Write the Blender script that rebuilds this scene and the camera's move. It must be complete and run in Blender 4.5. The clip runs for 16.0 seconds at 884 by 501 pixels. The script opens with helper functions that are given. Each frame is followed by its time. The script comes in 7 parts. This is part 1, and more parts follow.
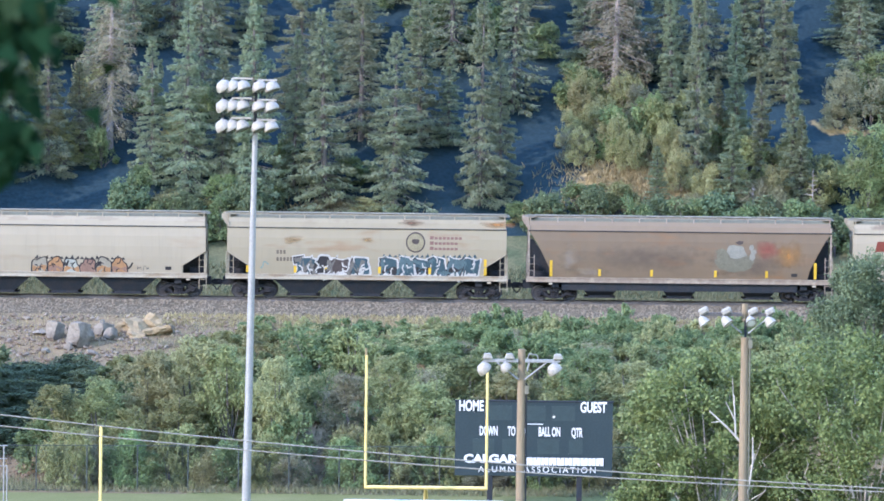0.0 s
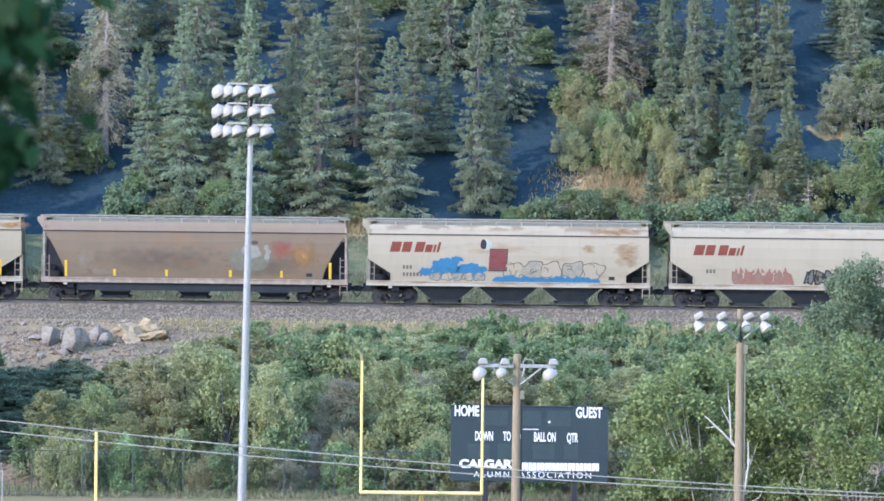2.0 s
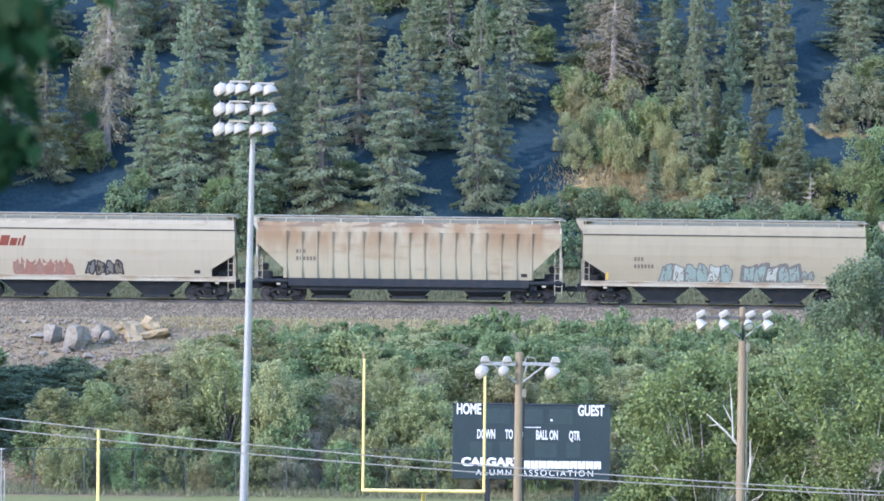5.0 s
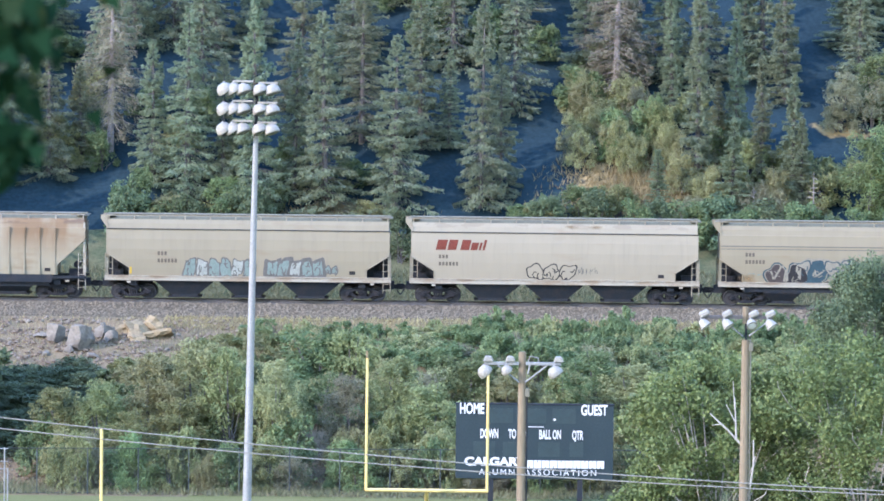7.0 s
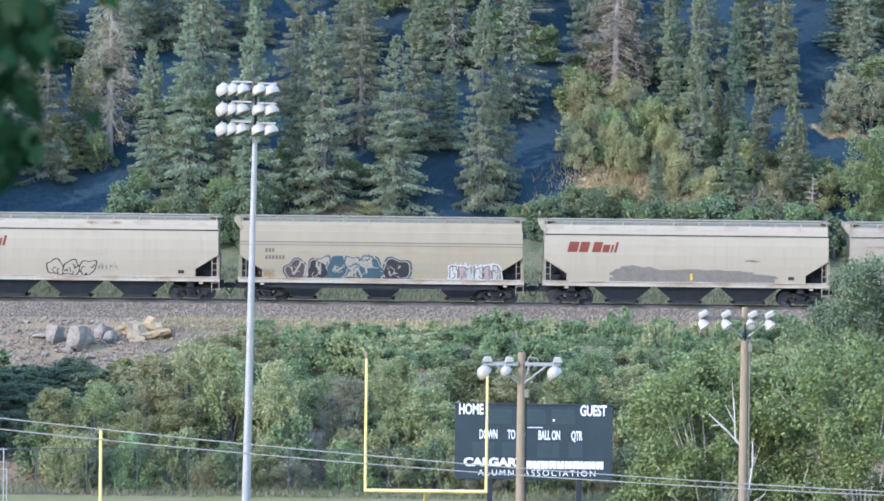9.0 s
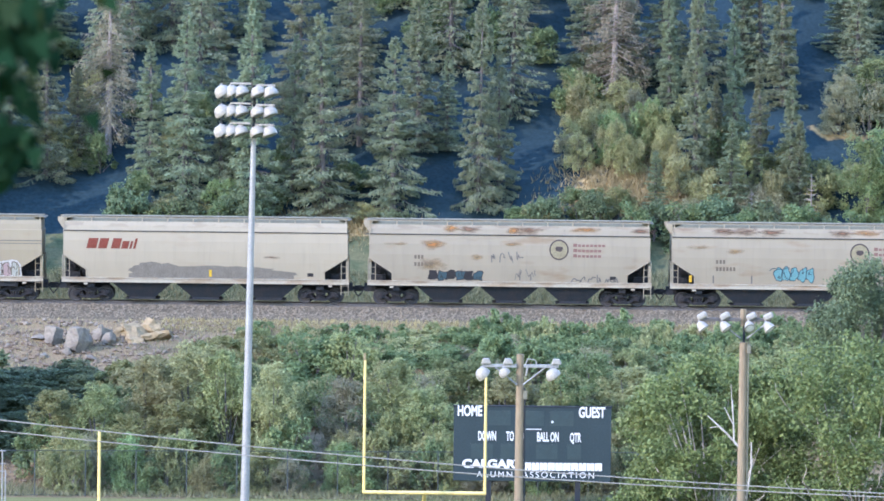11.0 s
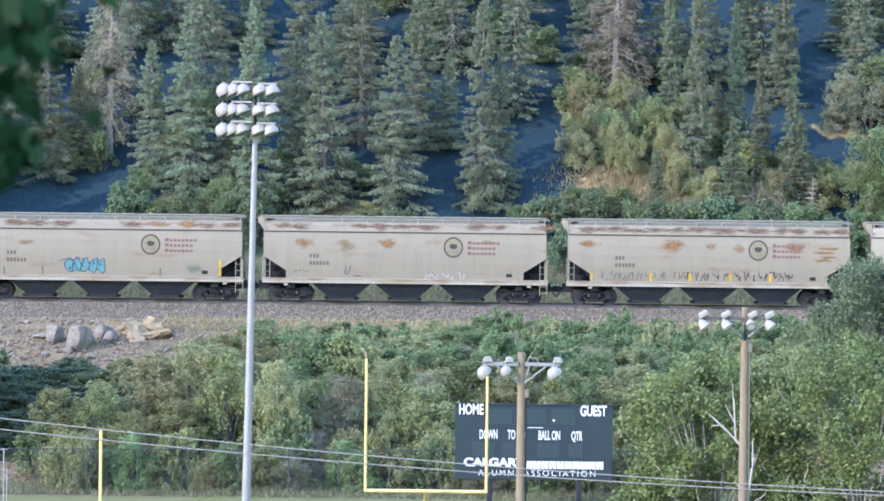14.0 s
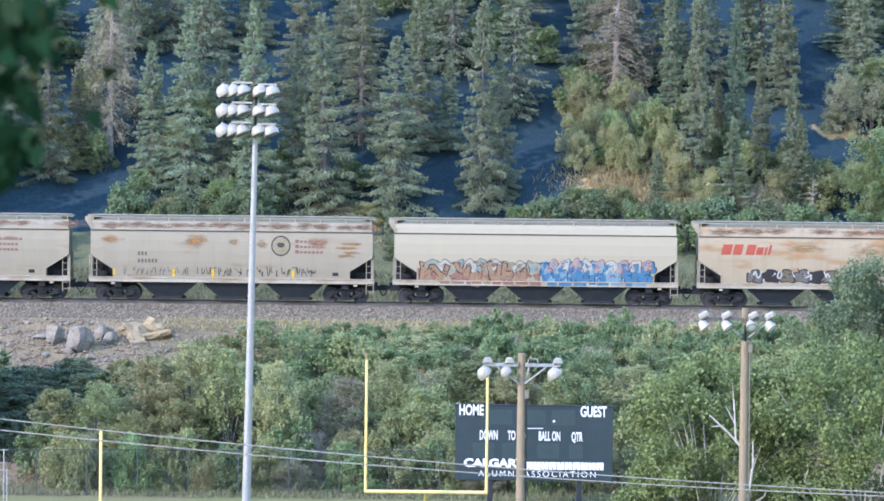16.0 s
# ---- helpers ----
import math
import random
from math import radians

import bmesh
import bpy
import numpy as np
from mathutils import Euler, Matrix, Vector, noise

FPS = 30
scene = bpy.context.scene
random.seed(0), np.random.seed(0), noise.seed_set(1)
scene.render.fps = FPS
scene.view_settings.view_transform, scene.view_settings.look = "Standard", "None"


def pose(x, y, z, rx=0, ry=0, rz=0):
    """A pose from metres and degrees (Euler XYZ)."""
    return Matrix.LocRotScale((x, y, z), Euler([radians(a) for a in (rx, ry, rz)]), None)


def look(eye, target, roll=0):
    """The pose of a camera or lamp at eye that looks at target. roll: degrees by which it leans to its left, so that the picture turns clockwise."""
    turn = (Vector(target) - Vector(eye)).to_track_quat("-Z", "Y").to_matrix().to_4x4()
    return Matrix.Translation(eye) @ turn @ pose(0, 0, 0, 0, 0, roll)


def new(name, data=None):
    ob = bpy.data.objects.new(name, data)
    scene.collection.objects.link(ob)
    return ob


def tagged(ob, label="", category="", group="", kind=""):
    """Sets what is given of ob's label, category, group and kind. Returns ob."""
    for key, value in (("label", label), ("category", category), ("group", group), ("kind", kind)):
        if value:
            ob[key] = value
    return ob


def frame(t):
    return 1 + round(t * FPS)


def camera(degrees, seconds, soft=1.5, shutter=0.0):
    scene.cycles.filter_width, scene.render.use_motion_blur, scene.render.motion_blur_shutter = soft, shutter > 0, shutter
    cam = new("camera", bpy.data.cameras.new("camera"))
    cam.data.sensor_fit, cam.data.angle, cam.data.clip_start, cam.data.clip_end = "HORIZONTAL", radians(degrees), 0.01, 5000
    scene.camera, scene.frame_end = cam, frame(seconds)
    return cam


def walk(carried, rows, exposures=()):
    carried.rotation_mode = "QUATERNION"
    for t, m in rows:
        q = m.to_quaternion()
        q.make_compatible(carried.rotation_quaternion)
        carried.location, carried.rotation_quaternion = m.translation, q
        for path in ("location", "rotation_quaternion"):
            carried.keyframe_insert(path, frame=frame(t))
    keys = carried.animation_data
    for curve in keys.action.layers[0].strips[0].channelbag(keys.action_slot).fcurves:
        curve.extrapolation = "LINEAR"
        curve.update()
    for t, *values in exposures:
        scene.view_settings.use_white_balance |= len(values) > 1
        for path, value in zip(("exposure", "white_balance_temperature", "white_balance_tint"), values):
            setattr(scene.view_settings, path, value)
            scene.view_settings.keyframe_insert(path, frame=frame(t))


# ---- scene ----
import collections
# ---- camera ----
cam = camera(9.0, 16.0, soft=1.7)
cam.data.dof.use_dof, cam.data.dof.focus_distance, cam.data.dof.aperture_fstop = True, 330.0, 11.0
EYE = Vector((0, 0, 28.0))
PITCH, ROLL = -3.04, 0.65
# small turns of the hand: seconds, degrees to the left, degrees up
SHAKE = [(0, 0, 0), (.5, -.0270, .0270), (1, -.0334, .0443), (1.5, -.0460, .0423), (2, -.0460, .0535), (2.5, -.0449, .0535),
         (3, -.0368, .0431), (3.5, -.0270, .0420), (4, -.0374, .0339), (4.8, -.0290, .0330), (5.7, -.0100, .0340), (6.5, .0006, .0334),
         (7, .0075, .0282), (7.5, -.0017, .0357), (8, -.0184, .0449), (8.5, -.0173, .0345), (9, -.0012, .0345), (9.8, -.0050, .0400),
         (10.7, -.0140, .0500), (11.5, -.0196, .0535), (12, -.0362, .0345), (12.5, -.0173, .0374), (13, -.0276, .0362),
         (13.5, -.0196, .0362), (14, -.0006, .0362), (14.5, .0086, .0184), (15, .0161, .0006), (15.5, .0006, .0190), (16, .0012, .0437)]


def aim(left, up):
    a, b = radians(left), radians(PITCH + up)
    return look(EYE, EYE + 100 * Vector((-math.sin(a) * math.cos(b), math.cos(a) * math.cos(b), math.sin(b))), ROLL)


walk(cam, [(t, aim(a, b)) for t, a, b in SHAKE], exposures=[(0, 2.65, 5235, 32), (16, 2.65, 5235, 32)])

# ---- world and sun ----
TO_SUN = Vector((-0.75, -0.49, 0.46)).normalized()
sky_world = bpy.data.worlds.new("sky")
scene.world = sky_world
sky_world.use_nodes = True
wn = sky_world.node_tree.nodes
sky = wn.new("ShaderNodeTexSky")
sky.sky_type, sky.sun_disc = "NISHITA", False
sky.sun_elevation = math.asin(TO_SUN.z)
sky.sun_rotation = math.atan2(TO_SUN.x, TO_SUN.y)
sky.air_density, sky.dust_density, sky.ozone_density = 2.2, 0.3, 4.0
sky_world.node_tree.links.new(sky.outputs[0], wn["Background"].inputs[0])
wn["Background"].inputs[1].default_value = 0.15
sun_data = bpy.data.lights.new("sun", "SUN")
sun_data.energy, sun_data.angle, sun_data.color = 1.13, radians(0.55), (1.0, 0.86, 0.65)
sun = new("sun", sun_data)
sun.matrix_world = look(TO_SUN * 400, (0, 0, 0))

# ---- materials ----
MATS = {}


def shade(name, base, rough=0.6, metal=0.0, second=None, scale=3.0, amount=0.6, grain=30.0, bump=0.15, stretch=(1, 1, 1), spec=0.5):
    """A two-scale noise material between two colours with fine relief."""
    if name in MATS:
        return MATS[name]
    m = bpy.data.materials.new(name)
    MATS[name] = m
    m.use_nodes = True
    n, k = m.node_tree.nodes, m.node_tree.links
    p = n["Principled BSDF"]
    second = second or tuple(c * 0.72 for c in base)
    co = n.new("ShaderNodeTexCoord")
    mp = n.new("ShaderNodeMapping")
    mp.inputs["Scale"].default_value = stretch
    k.new(co.outputs["Object"], mp.inputs[0])
    big, fine = n.new("ShaderNodeTexNoise"), n.new("ShaderNodeTexNoise")
    big.inputs["Scale"].default_value, big.inputs["Detail"].default_value = scale, 5
    fine.inputs["Scale"].default_value, fine.inputs["Detail"].default_value = grain, 3
    for t in (big, fine):
        k.new(mp.outputs[0], t.inputs["Vector"])
    ramp = n.new("ShaderNodeMapRange")
    ramp.inputs[1].default_value, ramp.inputs[2].default_value = 0.42, 0.66
    ramp.inputs[4].default_value = amount
    k.new(big.outputs[0], ramp.inputs[0])
    mix = n.new("ShaderNodeMixRGB")
    mix.inputs[1].default_value, mix.inputs[2].default_value = (*base, 1), (*second, 1)
    k.new(ramp.outputs[0], mix.inputs[0])
    mul = n.new("ShaderNodeMixRGB")
    mul.blend_type = "MULTIPLY"
    mul.inputs[0].default_value = 0.5
    k.new(mix.outputs[0], mul.inputs[1])
    gr = n.new("ShaderNodeMapRange")
    gr.inputs[1].default_value, gr.inputs[2].default_value, gr.inputs[3].default_value, gr.inputs[4].default_value = 0.3, 0.7, 0.55, 1.25
    k.new(fine.outputs[0], gr.inputs[0])
    k.new(gr.outputs[0], mul.inputs[2])
    k.new(mul.outputs[0], p.inputs["Base Color"])
    p.inputs["Roughness"].default_value, p.inputs["Metallic"].default_value = rough, metal
    p.inputs["Specular IOR Level"].default_value = spec
    if bump:
        b = n.new("ShaderNodeBump")
        b.inputs["Strength"].default_value, b.inputs["Distance"].default_value = bump, 0.03
        k.new(fine.outputs[0], b.inputs["Height"])
        k.new(b.outputs[0], p.inputs["Normal"])
    return m


def leafy(name, c1, c2, c3, shine=0.6, through_light=0.43, spec=0.15, cast=(0.462, 0.500), rich=0.92, spread=(0.82, 1.18)):
    """Foliage: each leaf its own tint, each plant its own cast."""
    m = bpy.data.materials.new(name)
    MATS[name] = m
    m.use_nodes = True
    n, k = m.node_tree.nodes, m.node_tree.links
    p, out = n["Principled BSDF"], n["Material Output"]
    geo, info = n.new("ShaderNodeNewGeometry"), n.new("ShaderNodeObjectInfo")
    r1 = n.new("ShaderNodeValToRGB")
    r1.color_ramp.elements[0].color, r1.color_ramp.elements[1].color = (*c1, 1), (*c3, 1)
    e = r1.color_ramp.elements.new(0.55)
    e.color = (*c2, 1)
    co, nz = n.new("ShaderNodeTexCoord"), n.new("ShaderNodeTexNoise")
    nz.inputs["Scale"].default_value = 0.9
    k.new(co.outputs["Object"], nz.inputs["Vector"])
    add = n.new("ShaderNodeMath")
    add.operation = "MULTIPLY_ADD"
    add.inputs[1].default_value = 0.55
    k.new(geo.outputs["Random Per Island"], add.inputs[0])
    sub = n.new("ShaderNodeMath")
    sub.operation = "SUBTRACT"
    sub.inputs[1].default_value = 0.28
    k.new(nz.outputs[0], sub.inputs[0])
    k.new(sub.outputs[0], add.inputs[2])
    k.new(add.outputs[0], r1.inputs[0])
    hue = n.new("ShaderNodeHueSaturation")
    for src, dst, lo, hi in (("Random", "Hue", *cast), ("Random", "Value", *spread)):
        mr = n.new("ShaderNodeMapRange")
        mr.inputs[3].default_value, mr.inputs[4].default_value = lo, hi
        k.new(info.outputs[src], mr.inputs[0])
        k.new(mr.outputs[0], hue.inputs[dst])
    hue.inputs["Saturation"].default_value = rich
    k.new(r1.outputs[0], hue.inputs["Color"])
    k.new(hue.outputs[0], p.inputs["Base Color"])
    p.inputs["Roughness"].default_value, p.inputs["Specular IOR Level"].default_value = shine, spec
    tr, mx = n.new("ShaderNodeBsdfTranslucent"), n.new("ShaderNodeMixShader")
    mx.inputs[0].default_value = through_light
    k.new(hue.outputs[0], tr.inputs[0])
    k.new(p.outputs[0], mx.inputs[1])
    k.new(tr.outputs[0], mx.inputs[2])
    k.new(mx.outputs[0], out.inputs[0])
    return m


def car_paint(name, base, rust=0.1, top=0.0, grime=0.3, rustcol=(0.15, 0.075, 0.028), runs=0.0):
    """Weathered freight car paint: vertical streaks, rust blotches, grime towards the sill, a rusty roof edge."""
    m = bpy.data.materials.new(name)
    m.use_nodes = True
    n, k = m.node_tree.nodes, m.node_tree.links
    p = n["Principled BSDF"]
    co, info = n.new("ShaderNodeTexCoord"), n.new("ShaderNodeObjectInfo")
    off = n.new("ShaderNodeVectorMath")
    off.operation = "ADD"
    sc = n.new("ShaderNodeVectorMath")
    sc.operation = "SCALE"
    sc.inputs[0].default_value = (37, 0, 11)
    k.new(info.outputs["Random"], sc.inputs["Scale"])
    k.new(co.outputs["Object"], off.inputs[0])
    k.new(sc.outputs[0], off.inputs[1])

    def noise_of(stretch, scale, lo, hi, amt, detail=5):
        mp, nz, mr = n.new("ShaderNodeMapping"), n.new("ShaderNodeTexNoise"), n.new("ShaderNodeMapRange")
        mp.inputs["Scale"].default_value = stretch
        nz.inputs["Scale"].default_value, nz.inputs["Detail"].default_value = scale, detail
        mr.inputs[1].default_value, mr.inputs[2].default_value, mr.inputs[4].default_value = lo, hi, amt
        k.new(off.outputs[0], mp.inputs[0])
        k.new(mp.outputs[0], nz.inputs["Vector"])
        k.new(nz.outputs[0], mr.inputs[0])
        return mr.outputs[0]

    def over(below, colour, fac, mode="MIX"):
        mx = n.new("ShaderNodeMixRGB")
        mx.blend_type = mode
        mx.inputs[2].default_value = (*colour, 1)
        k.new(fac, mx.inputs[0])
        if isinstance(below, tuple):
            mx.inputs[1].default_value = (*below, 1)
        else:
            k.new(below, mx.inputs[1])
        return mx.outputs[0]

    c = over(base, tuple(v * 0.8 for v in base), noise_of((0.5, 1, 0.12), 3.0, 0.4, 0.7, grime))
    c = over(c, (0.095, 0.085, 0.068), noise_of((1.6, 1, 0.10), 4.0, 0.55, 0.8, grime * 0.7))
    c = over(c, rustcol, noise_of((0.38, 1, 1.5), 1.0, 0.62 - rust * 0.18, 0.76 - rust * 0.16, min(0.9, rust * 4.5), 3))
    c = over(c, rustcol, noise_of((1.8, 1, 0.35), 2.0, 0.66 - rust * 0.2, 0.8, min(1, rust)))
    if runs:
        # long rust runs that start under the eaves and thin out downwards
        low_sep, fade, mul = n.new("ShaderNodeSeparateXYZ"), n.new("ShaderNodeMapRange"), n.new("ShaderNodeMath")
        k.new(co.outputs["Object"], low_sep.inputs[0])
        fade.inputs[1].default_value, fade.inputs[2].default_value, fade.inputs[3].default_value = 2.3, 3.9, 0.06
        k.new(low_sep.outputs[2], fade.inputs[0])
        mul.operation = "MULTIPLY"
        k.new(fade.outputs[0], mul.inputs[0])
        k.new(noise_of((0.8, 1, 0.25), 0.9, 0.30, 0.56, runs), mul.inputs[1])
        c = over(c, rustcol, mul.outputs[0])
    if top:
        sep, band = n.new("ShaderNodeSeparateXYZ"), n.new("ShaderNodeMapRange")
        k.new(co.outputs["Object"], sep.inputs[0])
        band.inputs[1].default_value, band.inputs[2].default_value = 4.36, 4.52
        k.new(sep.outputs[2], band.inputs[0])
        mul = n.new("ShaderNodeMath")
        mul.operation = "MULTIPLY"
        k.new(band.outputs[0], mul.inputs[0])
        k.new(noise_of((0.45, 1, 1.5), 1.6, 0.57 - 0.13 * top, 0.60 - 0.08 * top, top), mul.inputs[1])
        c = over(c, (0.088, 0.054, 0.030), mul.outputs[0])
    k.new(c, p.inputs["Base Color"])
    p.inputs["Roughness"].default_value = 0.6
    p.inputs["Specular IOR Level"].default_value = 0.3
    return m


bark = shade("bark", (0.10, 0.09, 0.08), 0.9, scale=4, grain=25, bump=0.5, stretch=(1, 1, 0.25))
pale_bark = shade("pale_bark", (0.34, 0.305, 0.25), 0.85, scale=3, grain=20, bump=0.4, stretch=(1, 1, 0.4))
dead_wood = shade("dead_wood", (0.27, 0.23, 0.20), 0.9, grain=20)
needles = leafy("spruce_needles", (0.148, 0.182, 0.105), (0.198, 0.238, 0.132), (0.260, 0.298, 0.160), through_light=0.50, spec=0.06, cast=(0.470, 0.512))
needles_olive = leafy("olive_needles", (0.155, 0.175, 0.102), (0.208, 0.230, 0.126), (0.262, 0.282, 0.150), through_light=0.50, spec=0.06, cast=(0.480, 0.510))
needles_dead = leafy("dead_needles", (0.138, 0.122, 0.074), (0.190, 0.165, 0.098), (0.250, 0.214, 0.126), through_light=0.3, spec=0.06, cast=(0.49, 0.52))
leaves = leafy("shrub_leaves", (0.110, 0.138, 0.054), (0.190, 0.222, 0.082), (0.330, 0.350, 0.130), spec=0.10)
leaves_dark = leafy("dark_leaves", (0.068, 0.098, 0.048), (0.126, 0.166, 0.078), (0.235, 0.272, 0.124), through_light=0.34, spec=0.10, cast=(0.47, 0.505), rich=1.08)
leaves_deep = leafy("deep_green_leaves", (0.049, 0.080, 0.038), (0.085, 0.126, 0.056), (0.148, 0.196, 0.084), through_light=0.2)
leaves_bright = leafy("bright_leaves", (0.110, 0.176, 0.062), (0.155, 0.230, 0.082), (0.220, 0.290, 0.108), spec=0.08)
leaves_olive = leafy("olive_leaves", (0.165, 0.174, 0.074), (0.262, 0.268, 0.108), (0.390, 0.380, 0.150), spec=0.08, cast=(0.475, 0.508))
leaves_brown = leafy("brown_leaves", (0.150, 0.138, 0.080), (0.225, 0.205, 0.118), (0.310, 0.280, 0.165), cast=(0.50, 0.53))
leaves_poplar = leafy("poplar_leaves", (0.054, 0.080, 0.024), (0.102, 0.142, 0.040), (0.198, 0.244, 0.069), shine=0.5, through_light=0.28, spec=0.14, cast=(0.480, 0.486), rich=0.95, spread=(0.97, 1.03))
# near-black tints: the shade on the close branch is put into its leaf colour
near_shade_leaves = leafy("near_shade_leaves", (0.005, 0.020, 0.011), (0.008, 0.027, 0.014), (0.026, 0.050, 0.014), shine=0.9, through_light=0.04, spec=0.0)
dry_grass = leafy("dry_grass", (0.175, 0.135, 0.058), (0.265, 0.205, 0.086), (0.36, 0.285, 0.125), cast=(0.49, 0.52))
green_grass = leafy("green_grass", (0.10, 0.115, 0.05), (0.16, 0.165, 0.075), (0.24, 0.225, 0.11))
field_grass = shade("field_grass", (0.128, 0.128, 0.046), 0.9, second=(0.160, 0.150, 0.062), scale=0.4, grain=14, bump=0.6, spec=0.03)
bank_soil = shade("bank_soil", (0.180, 0.130, 0.072), 0.95, second=(0.125, 0.104, 0.061), scale=0.45, amount=1.0, grain=5, bump=0.8, spec=0.03)
# dark navy base: shade and haze between the trees put into the soil colour
hill_shade_soil = shade("hill_shade_soil", (0.020, 0.035, 0.041), 0.95, second=(0.019, 0.033, 0.038), scale=0.2, amount=0.95, grain=4, bump=0.25, spec=0.0)
verge_soil = shade("verge_soil", (0.100, 0.098, 0.050), 0.95, second=(0.060, 0.072, 0.036), scale=0.9, amount=1.0, grain=6, bump=0.9, spec=0.03)


def add_dry_patches(m, patches, colour):
    """Bare, grass-dry spots with ragged edges on the hillside: centre and radii in plan."""
    n, k = m.node_tree.nodes, m.node_tree.links
    p = n["Principled BSDF"]
    below = p.inputs["Base Color"].links[0].from_socket
    co, nz = n.new("ShaderNodeTexCoord"), n.new("ShaderNodeTexNoise")
    nz.inputs["Scale"].default_value, nz.inputs["Detail"].default_value = 1.1, 7
    k.new(co.outputs["Object"], nz.inputs["Vector"])
    for x, y, rx, ry in patches:
        mp = n.new("ShaderNodeMapping")
        mp.vector_type = "POINT"
        mp.inputs["Scale"].default_value, mp.inputs["Location"].default_value = (1 / rx, 1 / ry, 0), (-x / rx, -y / ry, 0)
        ln, ad, mr, mx = n.new("ShaderNodeVectorMath"), n.new("ShaderNodeMath"), n.new("ShaderNodeMapRange"), n.new("ShaderNodeMixRGB")
        ln.operation, ad.operation = "LENGTH", "MULTIPLY_ADD"
        k.new(co.outputs["Object"], mp.inputs[0])
        k.new(mp.outputs[0], ln.inputs[0])
        ad.inputs[1].default_value = 3.2
        k.new(nz.outputs[0], ad.inputs[0])
        k.new(ln.outputs["Value"], ad.inputs[2])
        mr.inputs[1].default_value, mr.inputs[2].default_value = 2.75, 2.2
        k.new(ad.outputs[0], mr.inputs[0])
        mx.inputs[2].default_value = (*colour, 1)
        k.new(mr.outputs[0], mx.inputs[0])
        k.new(below, mx.inputs[1])
        below = mx.outputs[0]
    k.new(below, p.inputs["Base Color"])


add_dry_patches(hill_shade_soil, ((13.2, 350.2, 4.6, 3.0), (25.3, 355.9, 1.7, 0.6), (-6.5, 347.0, 2.6, 1.4)), (0.30, 0.215, 0.095))
ballast_mat = shade("ballast", (0.108, 0.086, 0.053), 0.95, second=(0.078, 0.063, 0.042), scale=1.2, grain=12, bump=0.45, spec=0.05)
rock_mat = shade("rock", (0.170, 0.149, 0.113), 0.9, second=(0.105, 0.090, 0.070), scale=1.5, amount=0.9, grain=7, bump=0.9, spec=0.08)
rubble_mat = leafy("rubble", (0.11, 0.077, 0.043), (0.185, 0.143, 0.089), (0.28, 0.245, 0.178), shine=0.9, through_light=0.0, spec=0.05, cast=(0.49, 0.51))
sandstone = shade("sandstone", (0.235, 0.180, 0.100), 0.95, second=(0.165, 0.122, 0.068), scale=1.2, grain=7, bump=1.0, spec=0.04)
rail_steel = shade("rail_steel", (0.085, 0.075, 0.066), 0.6, 0.4, grain=20)
tie_wood = shade("tie_wood", (0.10, 0.085, 0.075), 0.9, grain=14, bump=0.5)
galv = shade("galvanised", (0.225, 0.22, 0.20), 0.5, 0.2, scale=1.5, amount=0.35, grain=18, bump=0.04)
lamp_shell = shade("lamp_shell", (0.255, 0.235, 0.190), 0.5, 0.0, scale=4, amount=0.35, grain=20, bump=0.03, spec=0.25)
lamp_glass = shade("lamp_glass", (0.10, 0.105, 0.10), 0.2, 0.1, scale=6, grain=30, bump=0)
pole_wood = shade("pole_wood", (0.180, 0.134, 0.074), 0.85, second=(0.125, 0.091, 0.052), scale=2, grain=16, bump=0.4, stretch=(2, 2, 0.15))
yellow_paint = shade("yellow_paint", (0.60, 0.45, 0.14), 0.45, second=(0.46, 0.31, 0.08), scale=3, amount=0.4, grain=20, bump=0.05)
white_paint = shade("white_paint", (0.52, 0.51, 0.48), 0.5, scale=3, amount=0.3, grain=20, bump=0.03)
board_black = shade("board_black", (0.014, 0.024, 0.026), 0.6, second=(0.018, 0.029, 0.031), scale=0.8, grain=12, bump=0.03, spec=0.3)
board_panel = shade("board_panel", (0.017, 0.030, 0.030), 0.5, grain=16, bump=0.02, spec=0.4)
wire_metal = shade("wire_metal", (0.24, 0.215, 0.165), 0.5, 0.2, grain=10, bump=0)
fence_metal = shade("fence_metal", (0.035, 0.044, 0.040), 0.8, 0.0, grain=20, bump=0)
under_steel = shade("under_steel", (0.018, 0.022, 0.026), 0.8, 0.1, second=(0.032, 0.029, 0.027), scale=2, grain=14, spec=0.15)
truck_steel = shade("truck_steel", (0.012, 0.013, 0.015), 0.85, 0.0, second=(0.034, 0.030, 0.027), scale=4, grain=14, spec=0.2)
wheel_steel = shade("wheel_steel", (0.03, 0.028, 0.027), 0.7, 0.2, scale=5, grain=20)
sill_white = shade("sill_white", (0.285, 0.258, 0.195), 0.6, second=(0.20, 0.145, 0.088), scale=1.6, amount=0.75, grain=14, stretch=(0.6, 1, 2), spec=0.1)
car_trim = shade("car_trim", (0.235, 0.205, 0.142), 0.7, second=(0.17, 0.14, 0.09), scale=1.6, amount=0.6, grain=14, spec=0.1)
sill_rusty = shade("sill_rusty", (0.17, 0.13, 0.09), 0.7, second=(0.26, 0.215, 0.155), scale=2.5, amount=0.8, grain=14)
grate = shade("roof_walk", (0.15, 0.14, 0.10), 0.8, 0.0, grain=20, spec=0.1)

# ---- mesh helpers ----


